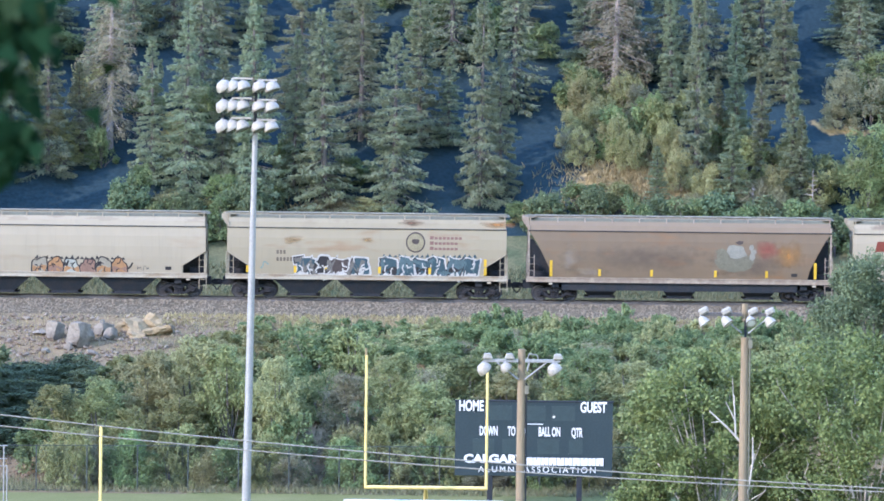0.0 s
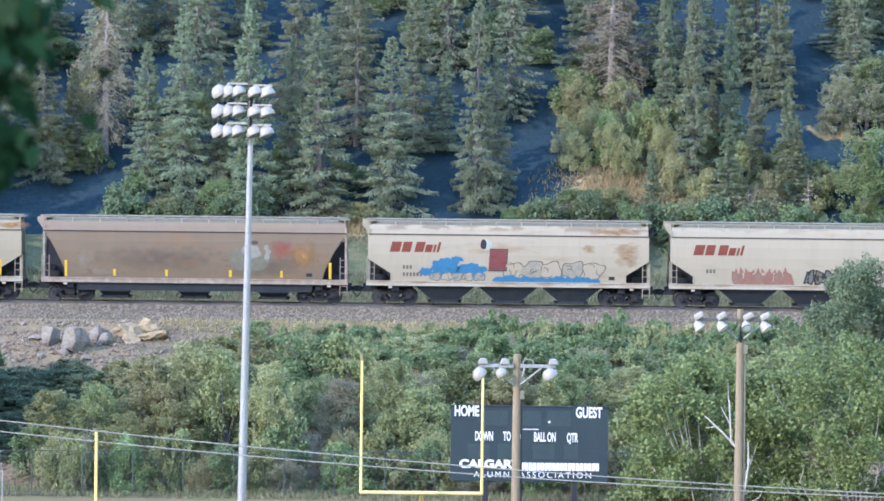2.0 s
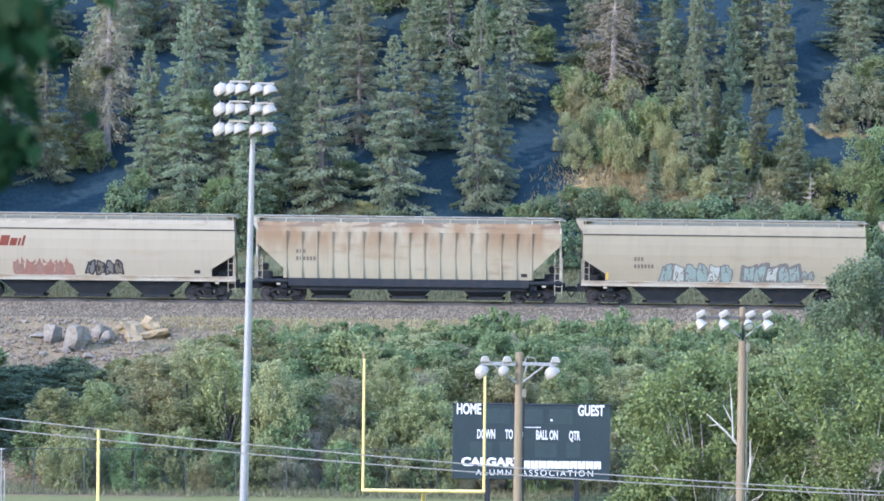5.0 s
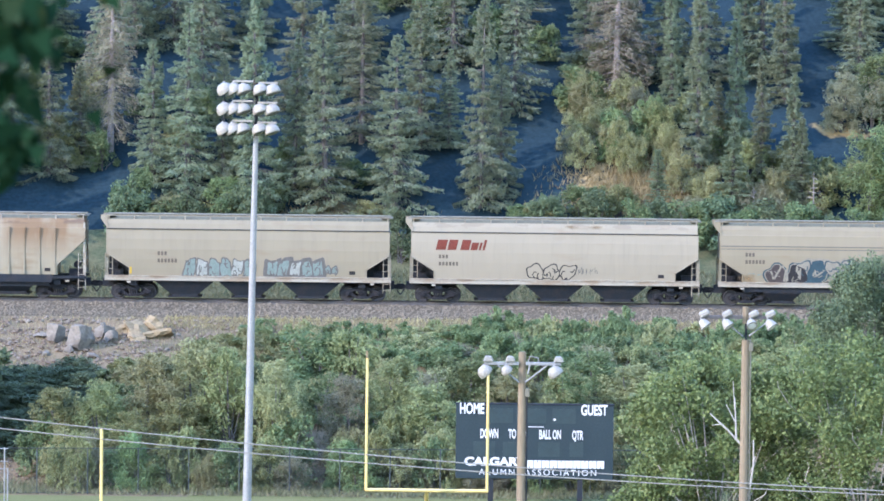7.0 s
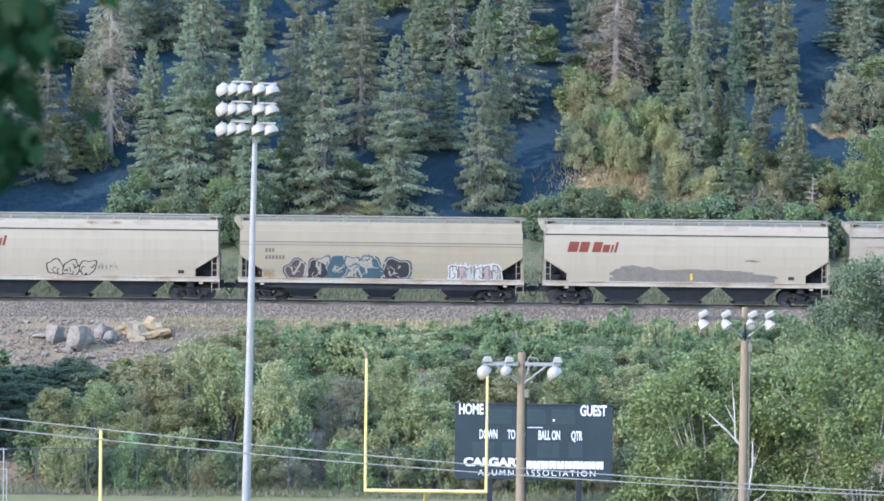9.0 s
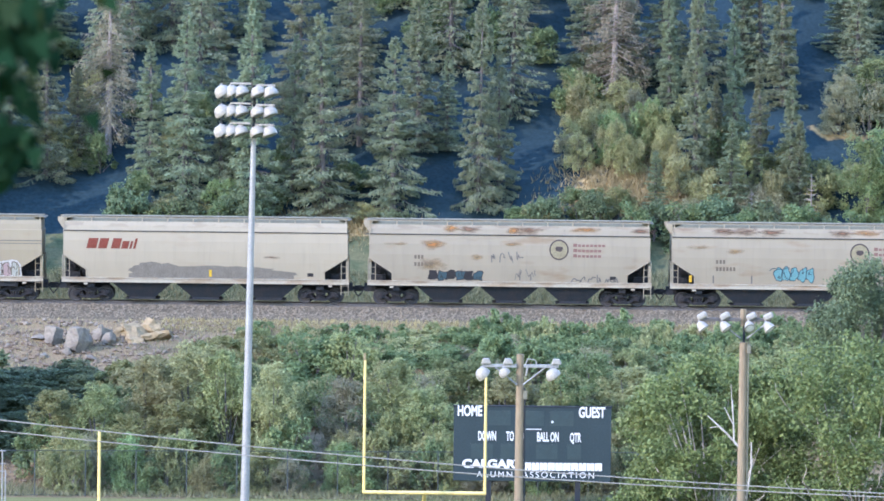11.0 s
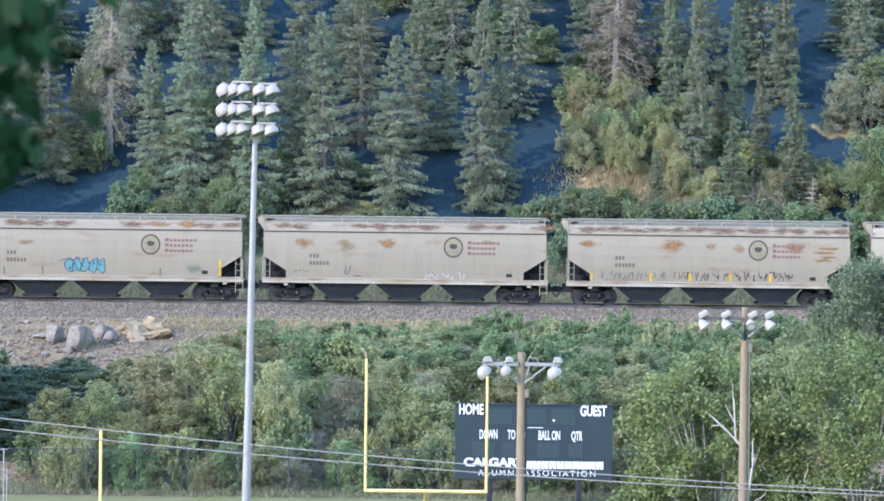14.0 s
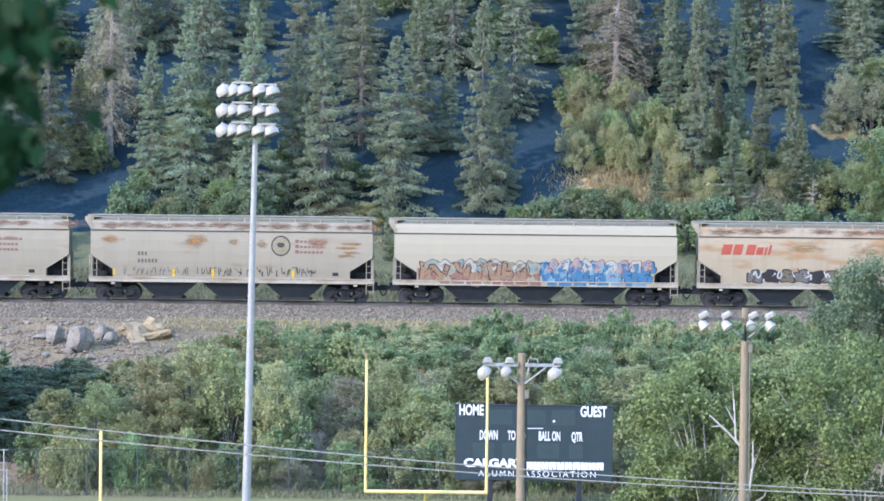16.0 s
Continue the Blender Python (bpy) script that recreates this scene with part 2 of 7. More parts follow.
def part(name, bm, material, parent=None, label="", smooth=False):
    """Links a bmesh or mesh as one object."""
    if isinstance(bm, bmesh.types.BMesh):
        me = bpy.data.meshes.new(name)
        bm.to_mesh(me)
        bm.free()
    else:
        me = bm
    if smooth:
        me.polygons.foreach_set("use_smooth", [True] * len(me.polygons))
    if material and not me.materials:
        me.materials.append(material)
    ob = new(name, me)
    ob.parent = parent
    if label:
        ob["label"] = label
    return ob


def mesh_of(name, verts, faces, material):
    me = bpy.data.meshes.new(name)
    me.from_pydata(verts, [], faces)
    me.materials.append(material)
    return me


def box(bm, x0, x1, y0, y1, z0, z1):
    v = [bm.verts.new(p) for p in ((x0, y0, z0), (x1, y0, z0), (x1, y1, z0), (x0, y1, z0), (x0, y0, z1), (x1, y0, z1), (x1, y1, z1), (x0, y1, z1))]
    for f in ((3, 2, 1, 0), (4, 5, 6, 7), (0, 1, 5, 4), (1, 2, 6, 5), (2, 3, 7, 6), (3, 0, 4, 7)):
        bm.faces.new([v[i] for i in f])
    return v


def tube(bm, p0, p1, r0, r1=None, n=8, caps=True):
    p0, p1 = Vector(p0), Vector(p1)
    r1 = r0 if r1 is None else r1
    d = (p1 - p0).normalized()
    a = d.orthogonal().normalized()
    b = d.cross(a)
    ring = []
    for p, r in ((p0, r0), (p1, r1)):
        ring.append([bm.verts.new(p + r * (math.cos(2 * math.pi * i / n) * a + math.sin(2 * math.pi * i / n) * b)) for i in range(n)])
    for i in range(n):
        bm.faces.new((ring[0][i], ring[0][(i + 1) % n], ring[1][(i + 1) % n], ring[1][i]))
    if caps:
        bm.faces.new(ring[0][::-1])
        bm.faces.new(ring[1])
    return ring


def lathe(bm, profile, m, n=14):
    """Turns (radius, height) pairs round the local z axis, placed by the matrix m."""
    rings = []
    for r, h in profile:
        rings.append([bm.verts.new(m @ Vector((r * math.cos(2 * math.pi * i / n), r * math.sin(2 * math.pi * i / n), h))) for i in range(n)])
    for a, b in zip(rings, rings[1:]):
        for i in range(n):
            bm.faces.new((a[i], a[(i + 1) % n], b[(i + 1) % n], b[i]))
    bm.faces.new(rings[0][::-1])
    bm.faces.new(rings[-1])


def empty(name, m=None):
    ob = new(name)
    ob.empty_display_size = 0.2
    if m:
        ob.matrix_world = m
    return ob


def bevelled(bm, width=0.02):
    bmesh.ops.bevel(bm, geom=list(bm.edges), offset=width, segments=1, affect="EDGES")
    return bm


# ---- ground ----
def ease(a, b, v):
    t = min(max((v - a) / (b - a), 0), 1)
    return t * t * (3 - 2 * t)


def lie(x, y):
    """Height of the ground."""
    if y < 60:
        return 26.4 * (1 - ease(6, 60, y))
    if y < 293:
        return 0.0
    n = noise.noise(Vector((x * 0.13, y * 0.13, 0)))
    if y < 323:
        u = (y - 293) / 30
        return 6.9 * u ** 0.9 + 0.5 * n * math.sin(math.pi * u)
    if y < 340:
        return 6.9
    u = min((y - 340) / 12, 1)
    h = 6.9 + min(y - 340, 90) * 0.64 + 1.0 * n * u
    return h + max(0, min(y, 1500) - 430) * 0.08


def span(*stops):
    out = []
    for a, b, s in stops:
        out += list(np.arange(a, b, s))
    return out + [stops[-1][1]]


def build_ground():
    xs = span((-2500, -300, 220), (-300, -45, 15), (-45, 45, 1.0), (45, 330, 15), (330, 2530, 220))
    ys = span((-1500, 0, 150), (0, 64, 2), (64, 280, 18), (280, 420, 1.0), (420, 500, 10), (500, 3500, 250))
    verts = [(x, y, lie(x, y)) for y in ys for x in xs]
    w = len(xs)
    faces = [(j * w + i, j * w + i + 1, (j + 1) * w + i + 1, (j + 1) * w + i) for j in range(len(ys) - 1) for i in range(w - 1)]
    me = mesh_of("ground", verts, faces, field_grass)
    me.materials.append(bank_soil)
    me.materials.append(hill_shade_soil)
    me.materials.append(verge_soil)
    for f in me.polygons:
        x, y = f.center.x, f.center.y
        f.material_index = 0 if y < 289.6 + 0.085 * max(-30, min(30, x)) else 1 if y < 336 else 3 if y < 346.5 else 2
        f.use_smooth = True
    tagged(new("ground", me), "green playing field, earth bank and steep dry hillside", "ground", kind="structure")


build_ground()

# ---- railway ----
RAIL_Z, TRACK_Y = 7.58, 330.6


def build_railway():
    xs = span((-300, -40, 10), (-40, 40, 0.5), (40, 330, 10))
    prof = [(323.2, 6.75), (324.2, 6.98), (326.5, 7.18), (328.4, 7.40), (329.0, 7.42), (332.2, 7.42), (332.8, 7.40), (335.5, 6.8)]
    verts = []
    for x in xs:
        for y, z in prof:
            n = noise.noise(Vector((x * 0.9, y * 1.3, 5)))
            verts.append((x, y + 0.25 * n * (z < 7.3), z + 0.05 * n))
    w = len(prof)
    faces = [(i * w + j, (i + 1) * w + j, (i + 1) * w + j + 1, i * w + j + 1) for i in range(len(xs) - 1) for j in range(w - 1)]
    tagged(new("ballast_bed", mesh_of("ballast_bed", verts, faces, ballast_mat)), "grey crushed stone ballast bed under the rails", "ballast", kind="structure")
    # loose stones on the shoulder
    rng = random.Random(3)
    verts, faces = [], []
    for _ in range(9000):
        x, y = rng.uniform(-32, 32), rng.uniform(323.6, 329.0)
        z = np.interp(y, [p[0] for p in prof], [p[1] for p in prof])
        r = rng.uniform(0.04, 0.11)
        b = len(verts)
        a = rng.uniform(0, 6.28)
        for i in range(4):
            q = a + i * 1.57 + rng.uniform(-.4, .4)
            verts.append((x + r * math.cos(q), y + r * math.sin(q), z - 0.01 + rng.uniform(0, r * .5)))
        verts.append((x + rng.uniform(-.3, .3) * r, y + rng.uniform(-.3, .3) * r, z + r * rng.uniform(0.7, 1.3)))
        faces += [(b + i, b + (i + 1) % 4, b + 4) for i in range(4)]
    stone = shade("ballast_stone", (0.18, 0.145, 0.097), 0.9, second=(0.085, 0.068, 0.046), scale=6, amount=1.0, grain=20, bump=0.2, spec=0.05)
    tagged(new("ballast_stones", mesh_of("ballast_stones", verts, faces, stone)), "loose grey ballast stones beside the track", "gravel", kind="stuff")
    track = tagged(empty("railway_track", pose(0, TRACK_Y, RAIL_Z)), "steel rails on dark wooden ties in grey ballast", "railway track", kind="structure")
    for side in (-1, 1):
        bm = bmesh.new()
        y = side * 0.754
        for w0, z0, z1 in ((0.07, -0.17, -0.15), (0.012, -0.15, -0.04), (0.037, -0.04, 0.0)):
            box(bm, -300, 330, y - w0, y + w0, z0, z1)
        part("rail", bm, rail_steel, track)
    bm = bmesh.new()
    box(bm, -0.11, 0.11, -1.3, 1.3, -0.30, -0.165)
    tie_me = bpy.data.meshes.new("tie")
    bevelled(bm, 0.012).to_mesh(tie_me)
    bm.free()
    tie_me.materials.append(tie_wood)
    for i in range(140):
        ob = part("tie", tie_me, None, track)
        ob.location = ((i - 70) * 0.55 + rng.uniform(-.03, .03), rng.uniform(-.04, .04), rng.uniform(-.01, .01))
    bm = bmesh.new()
    for i in range(-540, 600):
        if not -71 < i < 71:
            box(bm, i * 0.55 - 0.11, i * 0.55 + 0.11, -1.3, 1.3, -0.30, -0.165)
    tagged(part("far_ties", bm, tie_wood, track), kind="stuff")


build_railway()

# ---- plants ----


def blades(centres, long_axis, wide_axis, material, name):
    """Pointed leaf blades from arrays of centres and half axes."""
    c, u, v = (np.asarray(a, dtype=float) for a in (centres, long_axis, wide_axis))
    n = len(c)
    verts = np.empty((n, 3, 3))
    verts[:, 0], verts[:, 1], verts[:, 2] = c + u, c + v - u * 0.7, c - v - u * 0.7
    me = bpy.data.meshes.new(name)
    me.vertices.add(n * 3)
    me.vertices.foreach_set("co", verts.reshape(-1))
    me.loops.add(n * 3)
    me.loops.foreach_set("vertex_index", np.arange(n * 3))
    me.polygons.add(n)
    me.polygons.foreach_set("loop_start", np.arange(n) * 3)
    me.materials.append(material)
    me.update(calc_edges=True)
    return me


def unit(a):
    return a / np.maximum(np.linalg.norm(a, axis=-1, keepdims=True), 1e-6)


def spruce_meshes(seed, height, radius, material, gaps=0.1, droop=0.35, slim=1.0, fine=1.0, bare=0.04, whorl=1.0, shag=0.45):
    """Trunk with limbs, and a crown of flat needled sprays in tiers with dark gaps between them."""
    rs = np.random.RandomState(seed)
    bm = bmesh.new()
    tube(bm, (0, 0, -0.4), (0, 0, height * 0.55), 0.016 * height, 0.010 * height, 8, False)
    tube(bm, (0, 0, height * 0.55), (0, 0, height * 0.99), 0.010 * height, 0.01, 6, False)
    cs, us, vs = [], [], []
    z = height * bare
    while z < height * 0.985:
        f = 1 - z / height
        reach = radius * (f ** 0.8) * rs.uniform(0.72, 1.08) + 0.10
        count = int(4 + 4 * f + rs.rand() * 2)
        start = rs.rand() * 6.28
        for k in range(count):
            if rs.rand() < gaps:
                continue
            a = start + k * 6.283 / count + rs.uniform(-.35, .35)
            length = reach * rs.uniform(0.55, 1.15)
            slope = 0.25 * (1 - f) ** 2 - droop * rs.uniform(0.5, 1.2) * min(1.0, 0.25 + f)
            z0 = z + rs.normal(0, 0.06)
            out = np.array([math.cos(a), math.sin(a), 0])
            side = np.array([-math.sin(a), math.cos(a), 0])

            def rise(v):
                return length * (slope * v + 0.22 * droop * v ** 3)
            if length > 0.5:
                mid, tip = out * length * 0.5, out * length
                mid[2], tip[2] = z0 + rise(0.5), z0 + rise(1.0)
                tube(bm, (0, 0, z0), tuple(mid), 0.016 + 0.010 * length, 0.012, 4, False)
                tube(bm, tuple(mid), tuple(tip), 0.012, 0.005, 3, False)
            m = int((16 + 62 * length) * fine)
            v = 0.12 + 0.88 * np.sqrt(rs.rand(m))
            q = rs.uniform(-1, 1, m)
            spread = (0.05 + 0.40 * (1.02 - v) ** 0.7 * np.minimum(1, v * 3)) * min(length, 2.0)
            p = out[None] * (length * v)[:, None] + side[None] * (spread * q)[:, None]
            hang = rs.rand(m) < min(shag, 0.85)
            p[:, 2] += z0 + rise(v) - 0.25 * np.abs(q) * spread + rs.normal(0, 0.03, m) - hang * rs.rand(m) * 0.36 * shag
            tang = out[None] * 1.0 + side[None] * (np.sign(q) * 0.75)[:, None] + rs.normal(0, 0.25, (m, 3))
            tang[:, 2] += slope + 0.25 * (v > 0.75) - 1.1 * hang
            size = rs.uniform(0.055, 0.115, (m, 1)) * slim
            u = unit(tang) * size
            w = unit(np.cross(u, rs.normal(0, 0.6, (m, 3)) + np.array([0, 0, 0.6]) + out * 0.5)) * size * rs.uniform(0.30, 0.5, (m, 1))
            cs.append(p), us.append(u), vs.append(w)
        z += rs.uniform(0.24, 0.42) * (0.65 + 0.6 * f) * whorl
    crown = blades(np.concatenate(cs), np.concatenate(us), np.concatenate(vs), material, "spruce_crown")
    me = bpy.data.meshes.new("trunk")
    bm.to_mesh(me)
    bm.free()
    return me, crown


SPRUCES = {}


def spruce_stock():
    for i in range(5):
        SPRUCES["green", i] = (*spruce_meshes(10 + i, 10, 1.9 + 0.12 * i, needles, 0.05 + 0.03 * i, 0.26 + 0.07 * i, 1.0, 1.25), bark)
    for i in range(3):
        SPRUCES["slim", i] = (*spruce_meshes(60 + i, 10, 1.18, needles, 0.03, 0.16 + 0.05 * i, 0.9, 1.7, 0.03, 0.9), bark)
    for i in range(2):
        SPRUCES["olive", i] = (*spruce_meshes(30 + i, 10, 2.2, needles_olive, 0.2, 0.4), bark)
        SPRUCES["far", i] = (*spruce_meshes(50 + i, 10, 2.3, needles, 0.1, 0.4, 1.7, 0.35), bark)
        SPRUCES["brown", i] = (*spruce_meshes(40 + i, 10, 2.4, needles_dead, 0.30, 0.75, 0.8, 1.0, 0.12, 0.95, 1.2), dead_wood)


spruce_stock()
spruce_count = [0]
SPRUCE_WORDS = {"far": "tall dark spruce high on the wooded slope", "green": "tall blue-green spruce with drooping tiers on the hillside", "olive": "tall olive-green spruce with ragged branches on the hillside",
                "slim": "slender dark green spruce with close tiers on the hillside",
                "brown": "browning spruce with drooping dry branches and a pale trunk"}


def spruce(x, y, height, radius, look_of="green"):
    i = spruce_count[0]
    spruce_count[0] += 1
    trunk, crown, skin = SPRUCES[look_of, i % {"green": 5, "slim": 3}.get(look_of, 2)]
    k = height / 10
    wide = radius / 1.8 * 0.96
    root = empty("spruce", pose(x, y, lie(x, y) - 0.05, rng_tree.uniform(-1.5, 1.5), rng_tree.uniform(-1.5, 1.5), rng_tree.uniform(0, 360)) @ Matrix.Diagonal((wide, wide, k, 1)))
    tagged(root, SPRUCE_WORDS[look_of], "spruce", "spruces on the hillside")
    part("trunk", trunk, skin, root)
    part("crown", crown, None, root)


rng_tree = random.Random(11)
# beyond the left end of the view, shading the slope
spruce(-31.0, 342.5, 11.5, 2.3)
spruce(-31.2, 339.6, 12.5, 2.6)
spruce(-34.6, 340.6, 13.5, 2.8)
spruce(-36.5, 344.0, 13.5, 2.8)
spruce(-38.5, 338.5, 14.0, 2.8)
spruce(-33.5, 345.5, 12, 2.4)
spruce(-29.8, 346.0, 11, 2.2)
# those that stand out, from one end of the hill to the other
spruce(-29.0, 349.7, 10.9, 2.1)
spruce(-27.0, 351.3, 10.6, 2.1)
spruce(-24.7, 350.8, 9.5, 1.9)
spruce(-22.8, 351.9, 6.4, 1.6)
spruce(-21.0, 353.4, 11.8, 2.8, "brown")
spruce(-18.1, 350.2, 9.3, 1.8)
spruce(-16.0, 349.2, 12.1, 2.2)
spruce(-13.8, 350.0, 8.4, 1.7)
spruce(-11.6, 347.8, 13.7, 2.4)
spruce(-9.3, 349.8, 10.2, 1.7)
spruce(-7.3, 347.9, 12.8, 2.5)
spruce(-5.2, 354.3, 10.3, 2.5, "olive")
spruce(-3.0, 347.9, 11.1, 2.4)
spruce(-1.5, 353.7, 11.1, 2.1)
spruce(0.3, 354.1, 6.4, 1.4)
spruce(2.3, 348.7, 14.0, 1.9)
spruce(3.6, 350.0, 9.3, 1.5)
spruce(4.6, 364.0, 8.5, 2.7, "olive")
spruce(10.9, 358.6, 10.5, 3.0, "brown")
spruce(13.3, 347.4, 4.4, 1.7, "slim")
spruce(14.5, 357.8, 9.7, 1.8, "slim")
spruce(15.8, 350.2, 13.9, 2.2, "slim")
spruce(17.3, 352.5, 5.7, 1.5, "slim")
spruce(17.9, 347.5, 6.8, 2.3, "slim")
spruce(18.4, 352.1, 10.8, 1.8, "slim")
spruce(19.9, 349.5, 9.3, 2.0, "slim")
spruce(21.7, 348.9, 8.6, 2.2, "slim")
spruce(21.7, 358.2, 10.6, 2.2, "slim")
spruce(22.2, 348.4, 6.2, 1.8, "slim")
spruce(26.0, 364.6, 5.8, 2.2)
spruce(29.1, 356.5, 8.6, 2.1)
spruce(-9.2, 356.8, 10.3, 2.1)
spruce(-5.9, 359.5, 9.5, 2.0)
# higher up the slope
for i in range(54):
    x = -38 + 76 * ((i * 0.618) % 1.0)
    if i % 13 > 5:
        continue
    spruce(x, 358 + 2.7 * (i % 13) + rng_tree.uniform(-1, 1), rng_tree.uniform(8, 13), rng_tree.uniform(1.7, 2.4), "olive" if i % 9 == 4 else "green" if i % 13 < 4 else "far")


# deep in the wood
for i in range(10):
    x = -33 + 68 * ((i * 0.618 + 0.55) % 1.0)
    spruce(x, 357.5 + 2.0 * (i % 6) + rng_tree.uniform(-.8, .8), rng_tree.uniform(7, 11), rng_tree.uniform(1.8, 2.4), "far")


def shrub_meshes(seed, height, radius, material, leaf=0.11, count=2600, stems=7, lumps=14, hollow=0.55, low=0.2):
    """Several stems from one root and lumpy masses of single leaves with gaps between them."""
    rs = np.random.RandomState(seed)
    bm = bmesh.new()
    cs = []
    for i in range(lumps):
        a, f = rs.rand() * 6.28, math.sqrt(rs.rand())
        zc = height * (low + (0.98 - low) * rs.rand() ** 1.25)
        wide = radius * 0.86 * math.sqrt(max(0.12, 1 - (max(0, zc / height - 0.25) / 0.8) ** 2))
        c = np.array([math.cos(a) * f * wide, math.sin(a) * f * wide, zc])
        r = rs.uniform(0.14, 0.29) * radius
        if i < stems:
            knee = (c[0] * 0.35, c[1] * 0.35, c[2] * 0.5)
            tube(bm, (c[0] * 0.06, c[1] * 0.06, -0.3), knee, 0.012 * height + 0.012, 0.009 * height + 0.008, 5, False)
            tube(bm, knee, tuple(c + np.array([0, 0, r * 0.8])), 0.009 * height + 0.008, 0.008, 5, False)
        m = int(count * 0.82) // lumps
        d = unit(rs.normal(0, 1, (m, 3)))
        q = hollow + (1 - hollow) * rs.rand(m, 1) ** 0.7
        q *= 1 + 0.3 * np.sin(d[:, :1] * 5 + i) * np.cos(d[:, 2:] * 4 + 2 * i)
        p = c + d * q * r * np.array([1, 1, 0.95])
        cs.append(p[p[:, 2] > 0.05])
    # upright leafy shoots that break the outline
    for i in range(lumps * 2):
        a, f = rs.rand() * 6.28, math.sqrt(rs.rand())
        zc = height * rs.uniform(0.2, 0.80)
        wide = radius * 0.85 * (1 - 0.35 * zc / height)
        c = np.array([math.cos(a) * f * wide, math.sin(a) * f * wide, zc])
        way = np.array([math.cos(a) * f * 0.45 + rs.normal(0, .15), math.sin(a) * f * 0.45 + rs.normal(0, .15), 1.0])
        far = rs.uniform(0.06, 0.22) * height
        m = max(8, int(count * 0.18) // (lumps * 2))
        s = rs.rand(m, 1)
        cs.append(c + way * far * s + rs.normal(0, 0.055 * radius, (m, 3)) * (1.25 - s))
    c = np.concatenate(cs)
    m = len(c)
    size = rs.uniform(0.6, 1.3, (m, 1)) * leaf
    u = unit(rs.normal(0, 1, (m, 3)) + np.array([0, 0, -0.4])) * size
    w = unit(np.cross(u, rs.normal(0, 1, (m, 3)) + np.array([0, 0, 0.8]))) * size * 0.62
    crown = blades(c, u, w, material, "shrub_crown")
    me = bpy.data.meshes.new("stems")
    bm.to_mesh(me)
    bm.free()
    return me, crown


SHRUBS = {}
for kind_of, mat_of, leaf_of in (("green", leaves, 0.10), ("dark", leaves_dark, 0.10), ("bright", leaves_bright, 0.11), ("olive", leaves_olive, 0.09), ("brown", leaves_brown, 0.08), ("deep", leaves_deep, 0.10)):
    for i in range(3):
        airy = kind_of in ("olive", "brown", "bright")
        SHRUBS[kind_of, i] = shrub_meshes(100 + 7 * i + len(kind_of), 3.0, 1.8, mat_of, leaf_of * (0.76 if airy else 0.92), 7000 if airy else 5600, lumps=40 if airy else 27, low=0.05)
for kind_of, mat_of in (("green", leaves), ("dark", leaves_dark), ("bright", leaves_bright), ("olive", leaves_olive), ("brown", leaves_brown)):
    for i in range(2):
        SHRUBS["tall " + kind_of, i] = shrub_meshes(200 + 9 * i + len(kind_of), 6.0, 1.95, mat_of, 0.074, 14000, stems=9, lumps=50, low=0.06)
for kind_of, mat_of in (("green", leaves), ("dark", leaves_dark), ("olive", leaves_olive)):
    for i in range(3):
        SHRUBS["low " + kind_of, i] = shrub_meshes(300 + 9 * i + len(kind_of), 1.0, 0.8, mat_of, 0.066, 1700, stems=5, lumps=14, low=0.05)
SHRUB_WORDS = {"green": "leafy green shrub growing on the slope", "dark": "dense dark green bush on the railway bank", "bright": "bright green young broadleaf tree on the slope",
               "olive": "yellow-green willow bush with dry tips", "brown": "grey-brown dry shrub with sparse leaves",
               "deep": "deep green bush behind the track, its dark leaves standing in for shade"}
shrub_count = [0]


def shrub(x, y, height, radius, look_of="green"):
    i = shrub_count[0]
    shrub_count[0] += 1
    if height > 3.4:
        stems, crown = SHRUBS["tall " + look_of, i % 2]
        k, wide = height / 5.8, radius / 1.8
    else:
        stems, crown = SHRUBS[look_of, i % 3]
        k, wide = height / 2.9, radius / 1.65
    root = empty("shrub", pose(x, y, lie(x, y) - 0.05, rng_tree.uniform(-9, 9), rng_tree.uniform(-9, 9), rng_tree.uniform(0, 360)) @ Matrix.Diagonal((wide * rng_tree.uniform(.85, 1.25), wide * rng_tree.uniform(.85, 1.25), k, 1)))
    tagged(root, SHRUB_WORDS[look_of], "shrub", "shrubs on the slopes")
    part("branchwork", stems, bark, root)
    part("crown", crown, None, root)


def thicket(name, label, spots):
    """Low growth that nobody could count, in one mesh: x, y, height, radius, look."""
    out = collections.defaultdict(list)
    for i, (x, y, height, radius, look_of) in enumerate(spots):
        crown = SHRUBS[look_of, i % 3][1]
        co = np.empty(len(crown.vertices) * 3)
        crown.vertices.foreach_get("co", co)
        base, tall = (0.75, 0.97) if look_of.startswith("low") else (1.65, 2.9)
        co = co.reshape(-1, 3) * np.array([radius / base, radius / base, height / tall])
        a = rng_tree.uniform(0, 6.28)
        turn = np.array([[math.cos(a), math.sin(a), 0], [-math.sin(a), math.cos(a), 0], [0, 0, 1]])
        out[look_of].append(co @ turn + np.array([x, y, lie(x, y) - 0.05]))
    groups = [(np.concatenate(v), SHRUBS[k, 0][1].materials[0]) for k, v in sorted(out.items())]
    co = np.concatenate([g[0] for g in groups]).reshape(-1, 3, 3)
    u = (co[:, 0] - (co[:, 1] + co[:, 2]) / 2) / 1.7
    me = blades(co[:, 0] - u, u, (co[:, 1] - co[:, 2]) / 2, groups[0][1], name)
    for g in groups[1:]:
        me.materials.append(g[1])
    me.polygons.foreach_set("material_index", np.repeat(np.arange(len(groups)), [len(g[0]) // 3 for g in groups]).astype(np.int32))
    tagged(new(name, me), label, "undergrowth", kind="stuff")


